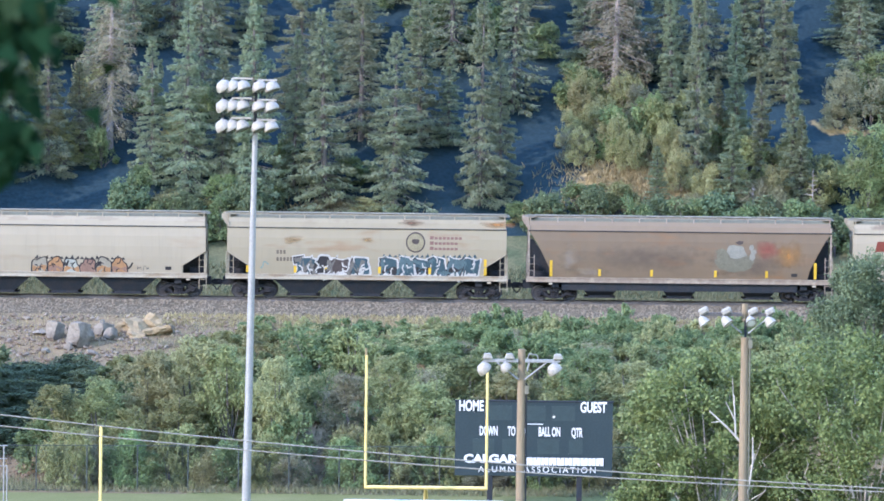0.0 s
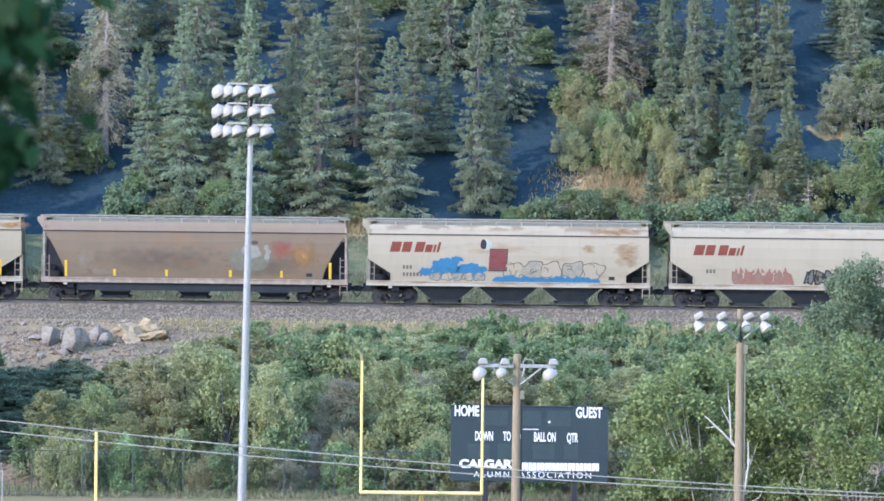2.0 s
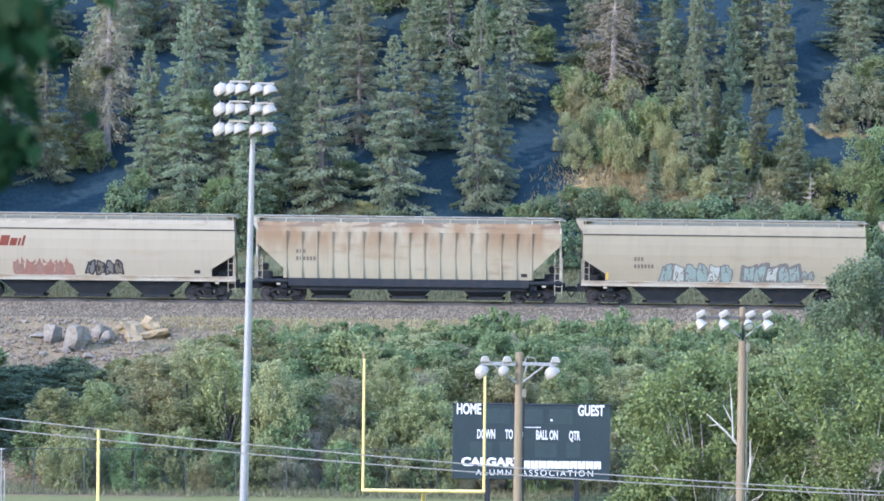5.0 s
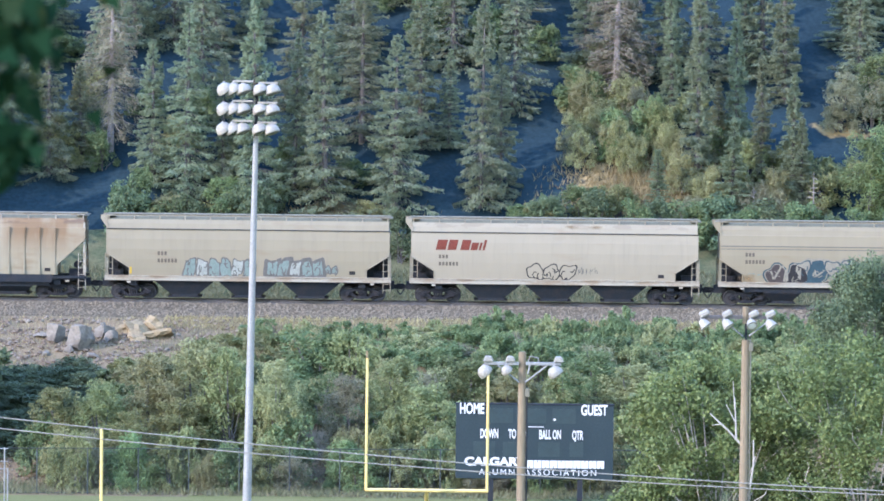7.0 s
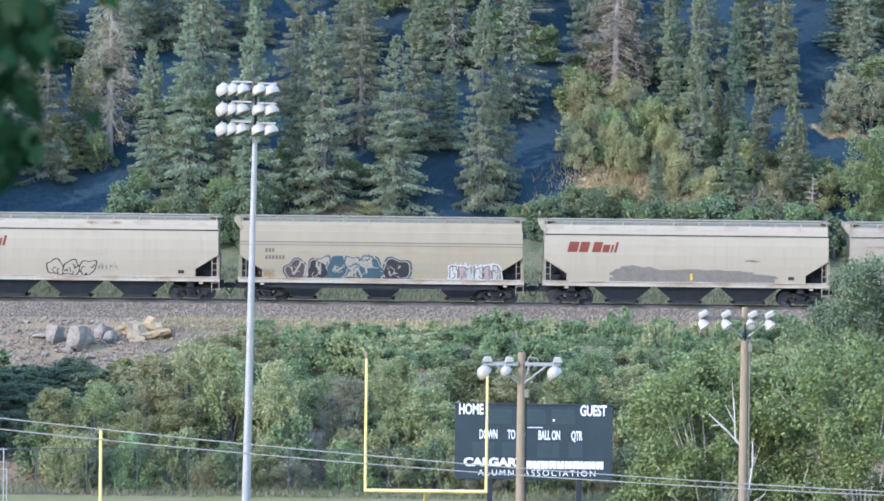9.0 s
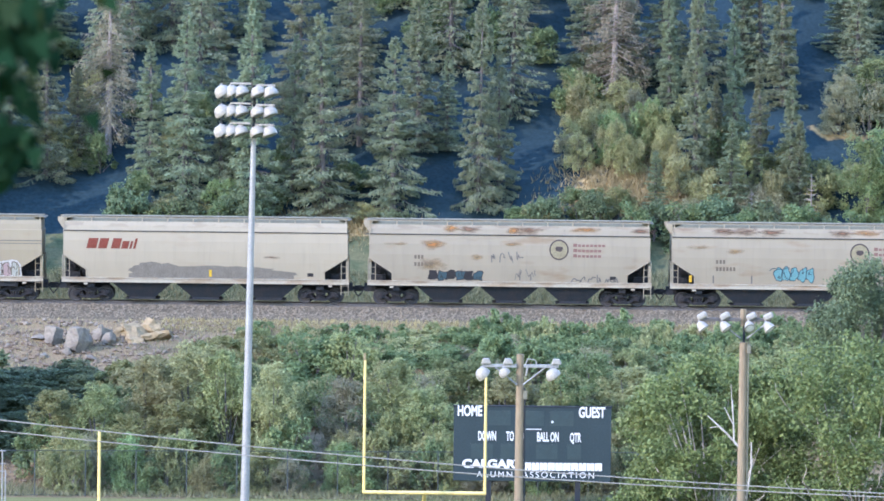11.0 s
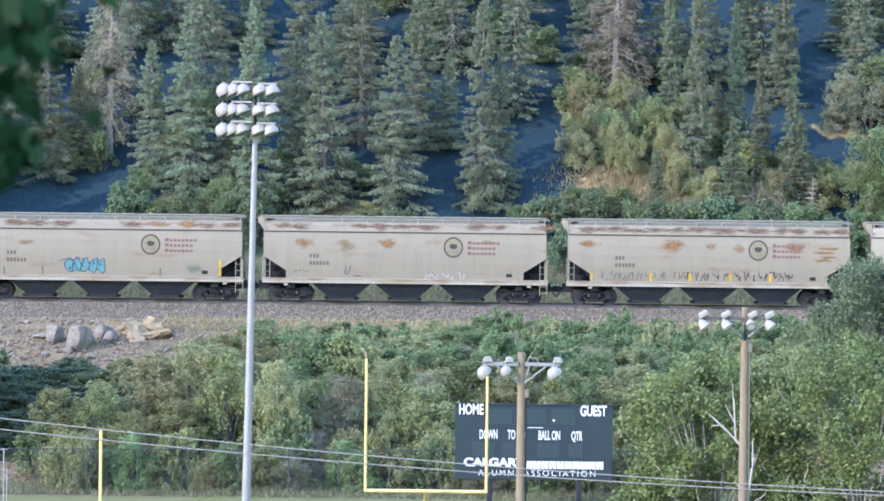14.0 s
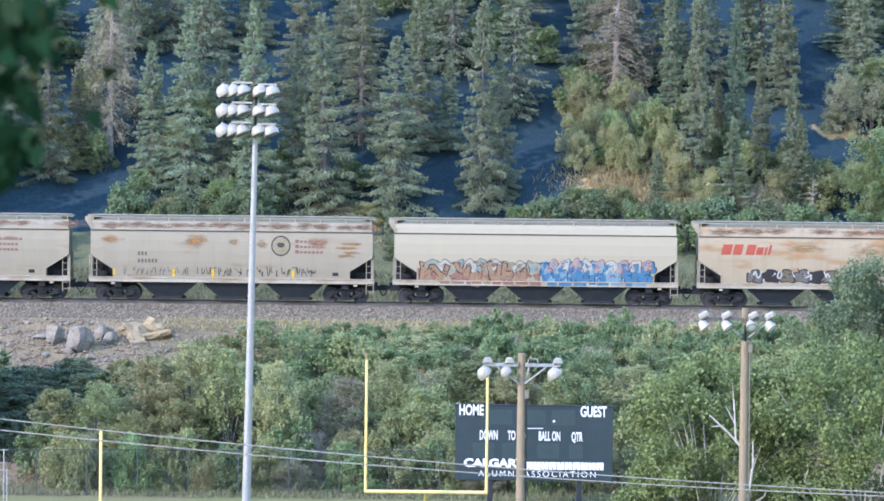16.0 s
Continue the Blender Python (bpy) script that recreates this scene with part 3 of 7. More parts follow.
# on the hill behind the train
for x, y, h, r, kind_of in ((-19.4, 347.5, 1.3, 1.4, "green"), (-16.9, 347.6, 1.4, 1.5, "olive"), (-15.2, 347.5, 1.2, 1.2, "green"), (-13.4, 347.5, 2.4, 1.2, "bright"),
                            (-21.4, 351.4, 2.4, 1.1, "dark"), (6.1, 347.3, 1.5, 1.4, "green"), (4.9, 347.3, 1.3, 1.0, "dark"), (8.6, 347.3, 2.1, 1.7, "dark"),
                            (11.0, 347.3, 2.3, 1.7, "green"), (15.5, 347.3, 1.6, 1.0, "brown")):
    shrub(x, y, h, r, kind_of)
for x, y, h, r, kind_of in ((19.0, 347.4, 2.9, 1.4, "brown"), (26.4, 347.3, 5.4, 1.8, "bright"), (28.1, 347.3, 6.4, 2.0, "bright"), (27.0, 356.2, 3.2, 1.8, "brown"),
                            (25.1, 355.9, 3.6, 1.4, "brown"), (27.8, 357.5, 4.0, 1.8, "dark"), (-6.8, 347.5, 1.0, 1.4, "brown"), (-9.0, 346.6, 0.9, 1.1, "brown"), (-4.6, 347.2, 1.1, 1.2, "olive"), (-10.6, 347.7, 1.6, 1.0, "dark"),
                            (20.8, 347.4, 2.2, 1.2, "brown"), (23.2, 347.3, 1.6, 1.0, "green"), (-19.0, 347.5, 2.7, 1.2, "dark"),
                            (-23.8, 351.4, 3.5, 1.4, "green")):
    shrub(x, y, h, r, kind_of)
# tangle of young growth on the open slope
for i in range(34):
    x = 8.0 + 6.3 * ((i * 0.618) % 1.0)
    y = 351.0 + 6.5 * ((i * 0.7548 + 0.3) % 1.0) + 0.15 * (13 - x)
    shrub(x, y, rng_tree.uniform(1.5, 3.1), rng_tree.uniform(0.8, 1.35), ("olive", "olive", "green", "olive", "bright", "olive", "brown")[i % 7])
# along the foot of the hill, dark leaf kinds in place of shade
for i in range(40):
    x = -30 + 61 * ((i * 0.618 + 0.2) % 1.0)
    if x < -20.5 or 1.5 < x < 4.5 or -11.5 < x < -3.2:
        continue
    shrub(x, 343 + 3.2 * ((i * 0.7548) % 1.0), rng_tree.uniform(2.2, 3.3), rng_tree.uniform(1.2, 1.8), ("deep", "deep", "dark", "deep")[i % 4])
# undergrowth between the trunks
spots = []
for i in range(28):
    x = -32 + 66 * ((i * 0.618 + 0.4) % 1.0)
    y = 348 + 22 * ((i * 0.7548 + 0.1) % 1.0)
    if not (9 < x < 17 and y < 353):
        spots.append((x, y, rng_tree.uniform(1.6, 3.2), rng_tree.uniform(1.2, 1.9), ("dark", "dark", "green", "dark", "olive")[i % 5]))
thicket("undergrowth", "dark leafy undergrowth between the spruce trunks", spots)
# on the bank before the train
for x, y, h, r, kind_of in ((-19.6, 295, 4.5, 1.5, "green"), (-17.9, 294.5, 4.7, 1.5, "green"), (-15.6, 297, 5.5, 2.1, "olive"), (-13.3, 298, 5.8, 2.3, "olive"),
                            (-11.1, 296, 6.2, 1.8, "green"), (-13.7, 294.6, 3.8, 1.7, "green"), (-8.7, 294.6, 6.0, 1.3, "olive"),
                            (-8.0, 293.6, 3.4, 1.5, "dark"), (-5.0, 294.4, 2.6, 1.0, "olive"), (-4.1, 293.8, 2.6, 1.0, "olive"), (-1.8, 297, 5.4, 1.9, "green")):
    shrub(x, y, h, r, kind_of)
for x, y, h, r, kind_of in ((-0.3, 295, 4.6, 1.8, "green"), (-2.6, 294, 3.3, 1.3, "green"), (1.5, 300.2, 4.2, 1.8, "dark"), (6.9, 298.5, 4.6, 1.8, "green"),
                            (8.5, 302.3, 4.0, 1.8, "dark"), (10.0, 300.5, 4.2, 1.8, "olive"), (5.6, 308.2, 3.4, 1.9, "dark"), (3.1, 309.2, 3.2, 1.6, "dark"),
                            (-6.9, 308.8, 3.2, 1.9, "dark"), (-5.0, 307.8, 3.2, 1.7, "green"), (-4.6, 296.5, 4.4, 1.6, "brown"), (12.5, 303, 4.0, 2.0, "dark")):
    shrub(x, y, h, r, kind_of)
# dark leaves put here in place of the cast shadow on the bank
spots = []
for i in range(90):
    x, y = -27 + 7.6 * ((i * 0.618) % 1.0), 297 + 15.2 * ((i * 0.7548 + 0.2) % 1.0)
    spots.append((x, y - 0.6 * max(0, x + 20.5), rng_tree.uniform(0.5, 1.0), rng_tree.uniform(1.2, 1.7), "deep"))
thicket("shaded_undergrowth", "dark low leaves standing in for the shadow on the bank", spots)
# thicket behind the fence
for i in range(30):
    x = -21 + 33 * ((i * 0.618 + 0.15) % 1.0)
    if -7.6 < x < -5.0:
        continue
    shrub(x, 293.5 + 9 * ((i * 0.7548) % 1.0) + 0.06 * x, rng_tree.uniform(2.2, 3.0 if x < -16.5 else 4.6), rng_tree.uniform(1.2, 1.8), ("green", "olive", "green", "dark", "olive", "green")[i % 6])
# scrub against the back of the fence
for i in range(40):
    x = -20.5 + 31 * ((i * 0.618 + 0.05) % 1.0)
    if -7.3 < x < -5.4:
        continue
    shrub(x, 291.3 + 0.085 * x + 1.6 * ((i * 0.7548) % 1.0), rng_tree.uniform(1.6, 3.0), rng_tree.uniform(0.9, 1.3), ("green", "dark", "olive", "green", "bright", "dark", "brown")[i % 7])
# leafy growth between the slender spruces
for x, y, h, r, kind_of in ((14.7, 349.6, 2.4, 1.1, "olive"), (16.6, 348.4, 2.6, 1.3, "olive"), (18.8, 349.8, 3.2, 1.4, "green"), (20.5, 348.3, 2.8, 1.3, "olive"), (23.6, 349.0, 3.0, 1.4, "green"), (17.6, 353.5, 3.0, 1.5, "olive")):
    shrub(x, y, h, r, kind_of)
# dense low growth over the bank
for i in range(80):
    x = -11 + 38 * ((i * 0.7548) % 1.0)
    y = 300 + 16.5 * ((i * 0.5698 + 0.31) % 1.0)
    if x < -8 and y > 312:
        continue
    top = 1.9 if y < 312 else 1.3
    shrub(x, y, top * rng_tree.uniform(0.8, 1.4), rng_tree.uniform(1.1, 1.7), ("dark", "dark", "green", "dark", "olive", "dark", "green", "brown")[i % 8])


# rough growth on the slope beside the rocks
spots = []
for i in range(150):
    x = -18.5 + 11.0 * ((i * 0.618) % 1.0)
    y = 303 + 15.0 * ((i * 0.7548 + 0.1) % 1.0)
    if y < 310.6 + 1.05 * (x + 18.5):
        spots.append((x, y, rng_tree.uniform(0.6, 1.15), rng_tree.uniform(0.7, 1.1), ("low olive", "low green", "low olive", "low dark", "low green")[i % 5]))
thicket("slope_growth", "rough olive-green scrub and grass on the slope", spots)
# low edge along the ballast
spots = []
for i in range(190):
    x = -11.5 + 39 * ((i * 0.618) % 1.0)
    y = 313.5 + 7.4 * ((i * 0.7548) % 1.0)
    if x < -8.2 and y < 318:
        continue
    spots.append((x, y, rng_tree.uniform(0.75, 1.25) * (1.25 if x > 2 else 1 if y < 317.5 else 0.7), rng_tree.uniform(0.6, 0.95), ("low dark", "low green", "low dark", "low dark", "low olive", "low dark")[i % 6]))
thicket("verge_growth", "low green scrub along the ballast edge", spots)


def grass_patch(name, rs, count, spot, size, material, label, category):
    """Loose tufts of blades at spot(rs) -> x, y."""
    pts = np.array([(x, y, lie(x, y)) for x, y in (spot(rs) for _ in range(count))])
    s = rs.uniform(0.6, 1.3, (count, 1)) * size
    u = unit(rs.normal(0, 0.45, (count, 3)) + np.array([0, 0, 1.0])) * s
    w = unit(np.cross(u, rs.normal(0, 1, (count, 3)))) * s * 0.16
    pts[:, 2] += u[:, 2] * 0.9
    tagged(new(name, blades(pts, u, w, material, name)), label, category, kind="stuff")


grs = np.random.RandomState(5)
grass_patch("tall_dry_grass", grs, 2600, lambda r: (-10.8 + r.normal(0, 1.3), 312.6 + r.normal(0, 1.5)), 0.30, dry_grass, "tall straw-coloured grass on the bank", "grass")
grass_patch("dry_grass", grs, 5200, lambda r: (12.4 + r.normal(0, 2.6), 350.4 + r.normal(0, 1.7)), 0.24, dry_grass, "dry yellow grass on the hillside", "grass")
grass_patch("dry_grass", grs, 3000, lambda r: (-7.2 + r.normal(0, 2.0), 346.8 + r.normal(0, .8)), 0.22, dry_grass, "dry brown grass at the foot of the hill", "grass")
grass_patch("trackside_grass", grs, 26000, lambda r: (r.uniform(-30, 30), 336.3 + 6.5 * r.rand()), 0.20, green_grass, "rough yellow-green grass beyond the track", "grass")
grass_patch("bank_grass", grs, 16000, lambda r: (r.uniform(-28, 28), 295 + 28 * r.rand() ** 0.8), 0.13, dry_grass, "dry straw-coloured grass on the bank", "grass")
grass_patch("weeds", grs, 16000, lambda r: (r.uniform(-17, 28), 293 + 28 * r.rand()), 0.16, green_grass, "green weeds and tall grass on the bank", "grass")


grass_patch("fence_weeds", grs, 13000, lambda r: (r.uniform(-26, 26), 288.3 + 5.2 * r.rand()), 0.2, green_grass, "tall weeds and grass along the fence", "grass")
grass_patch("verge_grass", grs, 8000, lambda r: (r.uniform(-16, 24), 320.6 + 2.8 * r.rand()), 0.14, dry_grass, "dry straw grass along the ballast edge", "grass")


def broad_tree(x, y, height, radius, material, count, label, seed, name="poplar", leaf=0.13, lumps=40, bare=0, lean=0.0, dead=()):
    """A tapered trunk with forked limbs and a crown of many leaf clumps."""
    rs = np.random.RandomState(seed)
    root = tagged(empty(name, pose(x, y, lie(x, y) - 0.1)), label, "tree")
    bm = bmesh.new()
    fork = np.array([lean * 0.4, 0, height * 0.28])
    tube(bm, (0, 0, -0.3), tuple(fork), 0.03 * height * 0.5 + 0.06, 0.02 * height * 0.5 + 0.05, 9, False)
    cs = []
    for i in range(lumps):
        zf = 0.05 + 0.88 * ((i * 0.618) % 1.0)
        a = rs.rand() * 6.283
        wide = radius * math.sqrt(max(0.05, 1 - ((zf - 0.48) / 0.54) ** 2))
        f = 0.15 + 0.75 * math.sqrt(rs.rand())
        c = np.array([math.cos(a) * wide * f + lean * zf, math.sin(a) * wide * f, zf * height])
        r = rs.uniform(0.10, 0.19) * radius + 0.12
        if i % 4 == 0:
            mid = fork + (c - fork) * 0.5 + np.array([0, 0, -0.1 * height * rs.rand()])
            tube(bm, tuple(fork), tuple(mid), 0.06, 0.04, 6, False)
            tube(bm, tuple(mid), tuple(c), 0.045, 0.012, 5, False)
        m = count // lumps
        d = unit(rs.normal(0, 1, (m, 3)))
        q = 0.4 + 0.65 * rs.rand(m, 1)
        q *= 1 + 0.35 * np.sin(d[:, :1] * 5 + i) * np.cos(d[:, 2:] * 5 + i)
        cs.append(c + d * q * r)
    for i in range(bare):
        a = rs.uniform(3.6, 5.8)
        s = fork + np.array([math.cos(a) * radius * 0.8, math.sin(a) * radius * 0.85, height * rs.uniform(0.0, 0.5)])
        e = s + np.array([rs.uniform(-0.5, 0.5), -0.5, rs.uniform(0.3, 0.7)])
        deep = fork + (s - fork) * np.array([.55, .35, .8]) - np.array([0, 0, .5])
        tube(bm, tuple(fork), tuple(deep), 0.03, 0.02, 4, False)
        tube(bm, tuple(deep), tuple(s), 0.02, 0.016, 4, False)
        tube(bm, tuple(s), tuple(e), 0.026, 0.016, 5, False)
        tube(bm, tuple(e), tuple(e + np.array([rs.uniform(-.2, .2), -0.1, 0.3])), 0.016, 0.008, 4, False)
    part("trunk", bm, pale_bark if name == "poplar" else bark, root)
    if dead:
        for p0, p1, r0, r1 in dead:
            bm = bmesh.new()
            tube(bm, tuple(Vector(p0) - root.location), tuple(Vector(p1) - root.location), r0 * .95, r1 * .95, 6, False)
            part("dead_branch", bm, pale_bark, root, "bare pale dead branch")
    c = np.concatenate(cs)
    c = c[c[:, 2] > 0.4]
    m = len(c)
    size = rs.uniform(0.6, 1.3, (m, 1)) * leaf
    u = unit(rs.normal(0, 1, (m, 3)) + np.array([0, 0, -0.5])) * size
    w = unit(np.cross(u, rs.normal(0, 1, (m, 3)) + np.array([0, -0.5, 0.6]))) * size * 0.75
    part("crown", blades(c, u, w, material, "crown"), None, root)
    return root


DEAD_LIMB = [((13.02, 237.6, 7.12), (12.19, 237.6, 8.0), .065, .045), ((12.19, 237.6, 8.0), (11.41, 237.6, 8.71), .055, .025), ((12.55, 237.6, 7.6), (12.46, 237.6, 9.39), .05, .022), ((12.5, 237.6, 8.35), (12.1, 237.6, 9.1), .035, .018), ((11.9, 237.6, 8.25), (11.5, 237.6, 8.2), .03, .015), ((12.46, 237.6, 8.9), (12.38, 237.6, 10.1), .022, .012), ((13.1, 237.6, 5.2), (13.35, 237.6, 6.9), .05, .04), ((13.3, 237.6, 6.5), (13.28, 237.6, 7.6), .05, .03)]
broad_tree(12.0, 243, 11.2, 4.6, leaves_poplar, 74000, "large green poplar with pale bare twigs beside the scoreboard", 21, dead=DEAD_LIMB, bare=5, leaf=0.082, lumps=170)
broad_tree(18.2, 240, 12.2, 4.9, leaves_poplar, 74000, "large green poplar with a broad rounded crown", 22, bare=15, leaf=0.082, lumps=170)
broad_tree(23.3, 300, 10.8, 4.1, leaves_deep, 64000, "dark green broadleaf tree in front of the railway", 23, "broadleaf_tree", 0.078, 170)
broad_tree(-25.0, 300, 9.2, 2.0, leaves_deep, 11000, "dark green broadleaf tree in front of the railway", 24, "broadleaf_tree", 0.12)
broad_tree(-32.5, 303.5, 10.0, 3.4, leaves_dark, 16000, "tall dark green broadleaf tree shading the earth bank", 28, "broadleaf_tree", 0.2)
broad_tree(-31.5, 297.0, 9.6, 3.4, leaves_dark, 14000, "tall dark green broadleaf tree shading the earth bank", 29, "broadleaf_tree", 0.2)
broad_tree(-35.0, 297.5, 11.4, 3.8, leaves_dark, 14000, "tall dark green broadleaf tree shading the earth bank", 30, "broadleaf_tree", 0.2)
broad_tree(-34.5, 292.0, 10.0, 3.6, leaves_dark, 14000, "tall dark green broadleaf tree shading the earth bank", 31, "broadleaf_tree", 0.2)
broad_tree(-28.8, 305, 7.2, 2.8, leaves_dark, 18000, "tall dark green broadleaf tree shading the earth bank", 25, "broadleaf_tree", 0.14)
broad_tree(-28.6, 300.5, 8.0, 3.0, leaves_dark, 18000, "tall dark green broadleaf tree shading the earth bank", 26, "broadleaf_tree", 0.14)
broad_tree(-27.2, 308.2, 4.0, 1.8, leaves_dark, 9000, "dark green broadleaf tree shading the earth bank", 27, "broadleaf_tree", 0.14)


def bare_sapling(x, y, height):
    """A dead sapling with short whorled twigs."""
    bm = bmesh.new()
    tube(bm, (0, 0, -0.2), (0, 0, height), 0.05, 0.012, 6, False)
    rs = random.Random(int(x * 10))
    z = height * 0.25
    while z < height * 0.95:
        for k in range(4):
            a = rs.uniform(0, 6.28)
            l = (1 - z / height) * 0.9 + 0.15
            tube(bm, (0, 0, z), (math.cos(a) * l, math.sin(a) * l, z + rs.uniform(-.1, .15)), 0.018, 0.006, 4, False)
        z += height * 0.09
    root = tagged(empty("dead_sapling", pose(x, y, lie(x, y))), "bare grey dead sapling on the hillside", "tree")
    part("trunk", bm, dead_wood, root)


bare_sapling(22.9, 347.2, 3.4)
bare_sapling(19.2, 347.1, 2.6)

# ---- rocks on the bank ----


def rubble():
    """Loose broken stone and clods strewn over the bare earth."""
    rs = np.random.RandomState(31)
    verts, faces = [], []
    for i in range(4800):
        x, y = (rs.uniform(-27, -11), 312.5 + 10.3 * rs.rand()) if i < 4200 else (rs.uniform(-25, -20), 289.5 + 9 * rs.rand())
        if noise.noise(Vector((x * 0.5, y * 0.5, 3))) < -0.18:
            continue
        r = 0.05 + 0.13 * rs.rand() ** 3
        z, k = lie(x, y) + r * 0.3, len(verts)
        turn = rs.rand() * 6.28
        ring = [(x + r * math.cos(turn + q * 1.57) * rs.uniform(.6, 1.3), y + r * math.sin(turn + q * 1.57) * rs.uniform(.6, 1.3), z + r * rs.uniform(-.3, .2)) for q in range(4)]
        verts += ring + [(x + rs.normal(0, r * .3), y + rs.normal(0, r * .3), z + r * rs.uniform(.5, .9)), (x, y, z - r)]
        for q in range(4):
            faces += [(k + q, k + (q + 1) % 4, k + 4), (k + (q + 1) % 4, k + q, k + 5)]
    ob = part("rubble", mesh_of("rubble", verts, faces, rubble_mat), None)
    tagged(ob, "loose pale and brown stones strewn on bare earth", "rubble", kind="stuff")


rubble()


def boulder(x, y, size, material, label, seed, flat=0.7, name="boulder"):
    bm = bmesh.new()
    bmesh.ops.create_icosphere(bm, subdivisions=3 if size > 0.3 else 2, radius=1)
    rs = random.Random(seed)
    cuts = [(Vector((rs.gauss(0, 1), rs.gauss(0, 1), rs.gauss(0, 1))).normalized(), rs.uniform(0.45, 0.75)) for _ in range(13)]
    for v in bm.verts:
        for d, k in cuts:
            over = v.co.dot(d) - k
            if over > 0:
                v.co -= d * over
        v.co *= 1 + (0.34 if name == "earth_outcrop" else 0.14) * noise.fractal(v.co * 2.3 + Vector((seed, 0, 0)), 1.0, 2.0, 3)
        v.co = Vector((v.co.x * size * rs.uniform(.97, 1.03), v.co.y * size * 0.8, v.co.z * size * flat))
    ob = part(name, bm, material)
    ob.matrix_world = pose(x, y, lie(x, y) + size * flat * 0.35, rs.uniform(-20, 20), rs.uniform(-25, 25), rs.uniform(0, 360))
    tagged(ob, label, "rock", "rocks on the bank")


for i, (x, y, s, f) in enumerate(((-19.5, 318.6, 0.4, 0.9), (-22.8, 318.5, 0.5, 0.6),
                                  (-21.0, 315.6, 0.45, 0.7), (-19.6, 314.6, 0.5, 0.6), (-22.2, 315.2, 0.4, 0.6))):
    boulder(x, y, s * 1.0, rock_mat, "pale grey angular boulder on the earth bank", 50 + i, f)
for i, (x, y, s) in enumerate(((-17.2, 319.3, 1.5), (-16.1, 318.7, 1.25), (-18.2, 319.9, 1.1), (-16.6, 320.4, 1.4), (-17.4, 318.2, 0.8))):
    boulder(x, y, s, sandstone, "tan crumbling earth outcrop on the bank", 70 + i, 0.42, "earth_outcrop")


def slab(x, y, wide, high, deep, seed, turn, lean):
    """A broken quarry slab standing on its edge in the earth."""
    rs = random.Random(seed)
    bm = bmesh.new()
    ring = []
    for i in range(7):
        a = 2 * math.pi * (i + rs.uniform(-.25, .25)) / 7
        k = 1 / max(abs(math.cos(a)), abs(math.sin(a))) ** 0.8 * rs.uniform(.78, 1.0)
        ring.append((wide / 2 * k * math.cos(a), high / 2 * k * math.sin(a)))
    rows = [[bm.verts.new((u * s + rs.uniform(-.05, .05), d + rs.uniform(-.05, .05), v * s + high * 0.42)) for u, v in ring] for d, s in ((-deep / 2, .94), (-deep * .2, 1.02), (deep / 2, .95))]
    for p, q in zip(rows, rows[1:]):
        for i in range(7):
            bm.faces.new((p[i], p[(i + 1) % 7], q[(i + 1) % 7], q[i]))
    bm.faces.new(rows[0][::-1])
    bm.faces.new(rows[-1])
    bmesh.ops.recalc_face_normals(bm, faces=bm.faces[:])
    bevelled(bm, 0.03)
    bmesh.ops.triangulate(bm, faces=bm.faces[:])
    bmesh.ops.subdivide_edges(bm, edges=bm.edges[:], cuts=2, use_grid_fill=True)
    for v in bm.verts:
        v.co += Vector((1, 1, 1)) * 0.10 * wide * noise.noise(v.co * 2.6 + Vector((seed, 0, 0))) * 0.6 + Vector((0, 0.6, 1)) * 0.05 * noise.noise(v.co * 7 + Vector((0, seed, 0)))
    ob = part("rock_slab", bm, rock_mat)
    ob.matrix_world = pose(x, y, lie(x, y) - 0.05, lean, rs.uniform(-14, 14), turn)
    tagged(ob, "pale grey broken rock slab standing in the earth bank", "rock", "rocks on the bank")


slab(-22.05, 317.6, 0.95, 1.25, 0.8, 3, -38, -12)
slab(-20.55, 316.1, 1.15, 1.6, 1.05, 5, -36, -10)
slab(-19.25, 318.3, 0.85, 0.95, 0.9, 8, -36, -15)
slab(-20.2, 318.4, 0.55, 0.70, 0.6, 11, -40, -10)
slab(-18.75, 317.6, 0.7, 0.8, 0.6, 14, -40, -10)
slab(-19.9, 317.2, 0.5, 0.7, 0.5, 17, -60, 5)
rng_rock = random.Random(9)
for i in range(70):
    boulder(rng_rock.uniform(-26, -13), rng_rock.uniform(310, 322.5), rng_rock.uniform(0.08, 0.26), rock_mat, "small pale stone on the earth bank", 90 + i, 0.7, "stone")
for i in range(9):
    boulder(rng_rock.uniform(5.2, 9.0), rng_rock.uniform(293.6, 295), rng_rock.uniform(0.18, 0.36), rock_mat, "pale stone behind the fence", 130 + i, 0.7, "stone")

# ---- playing field ----


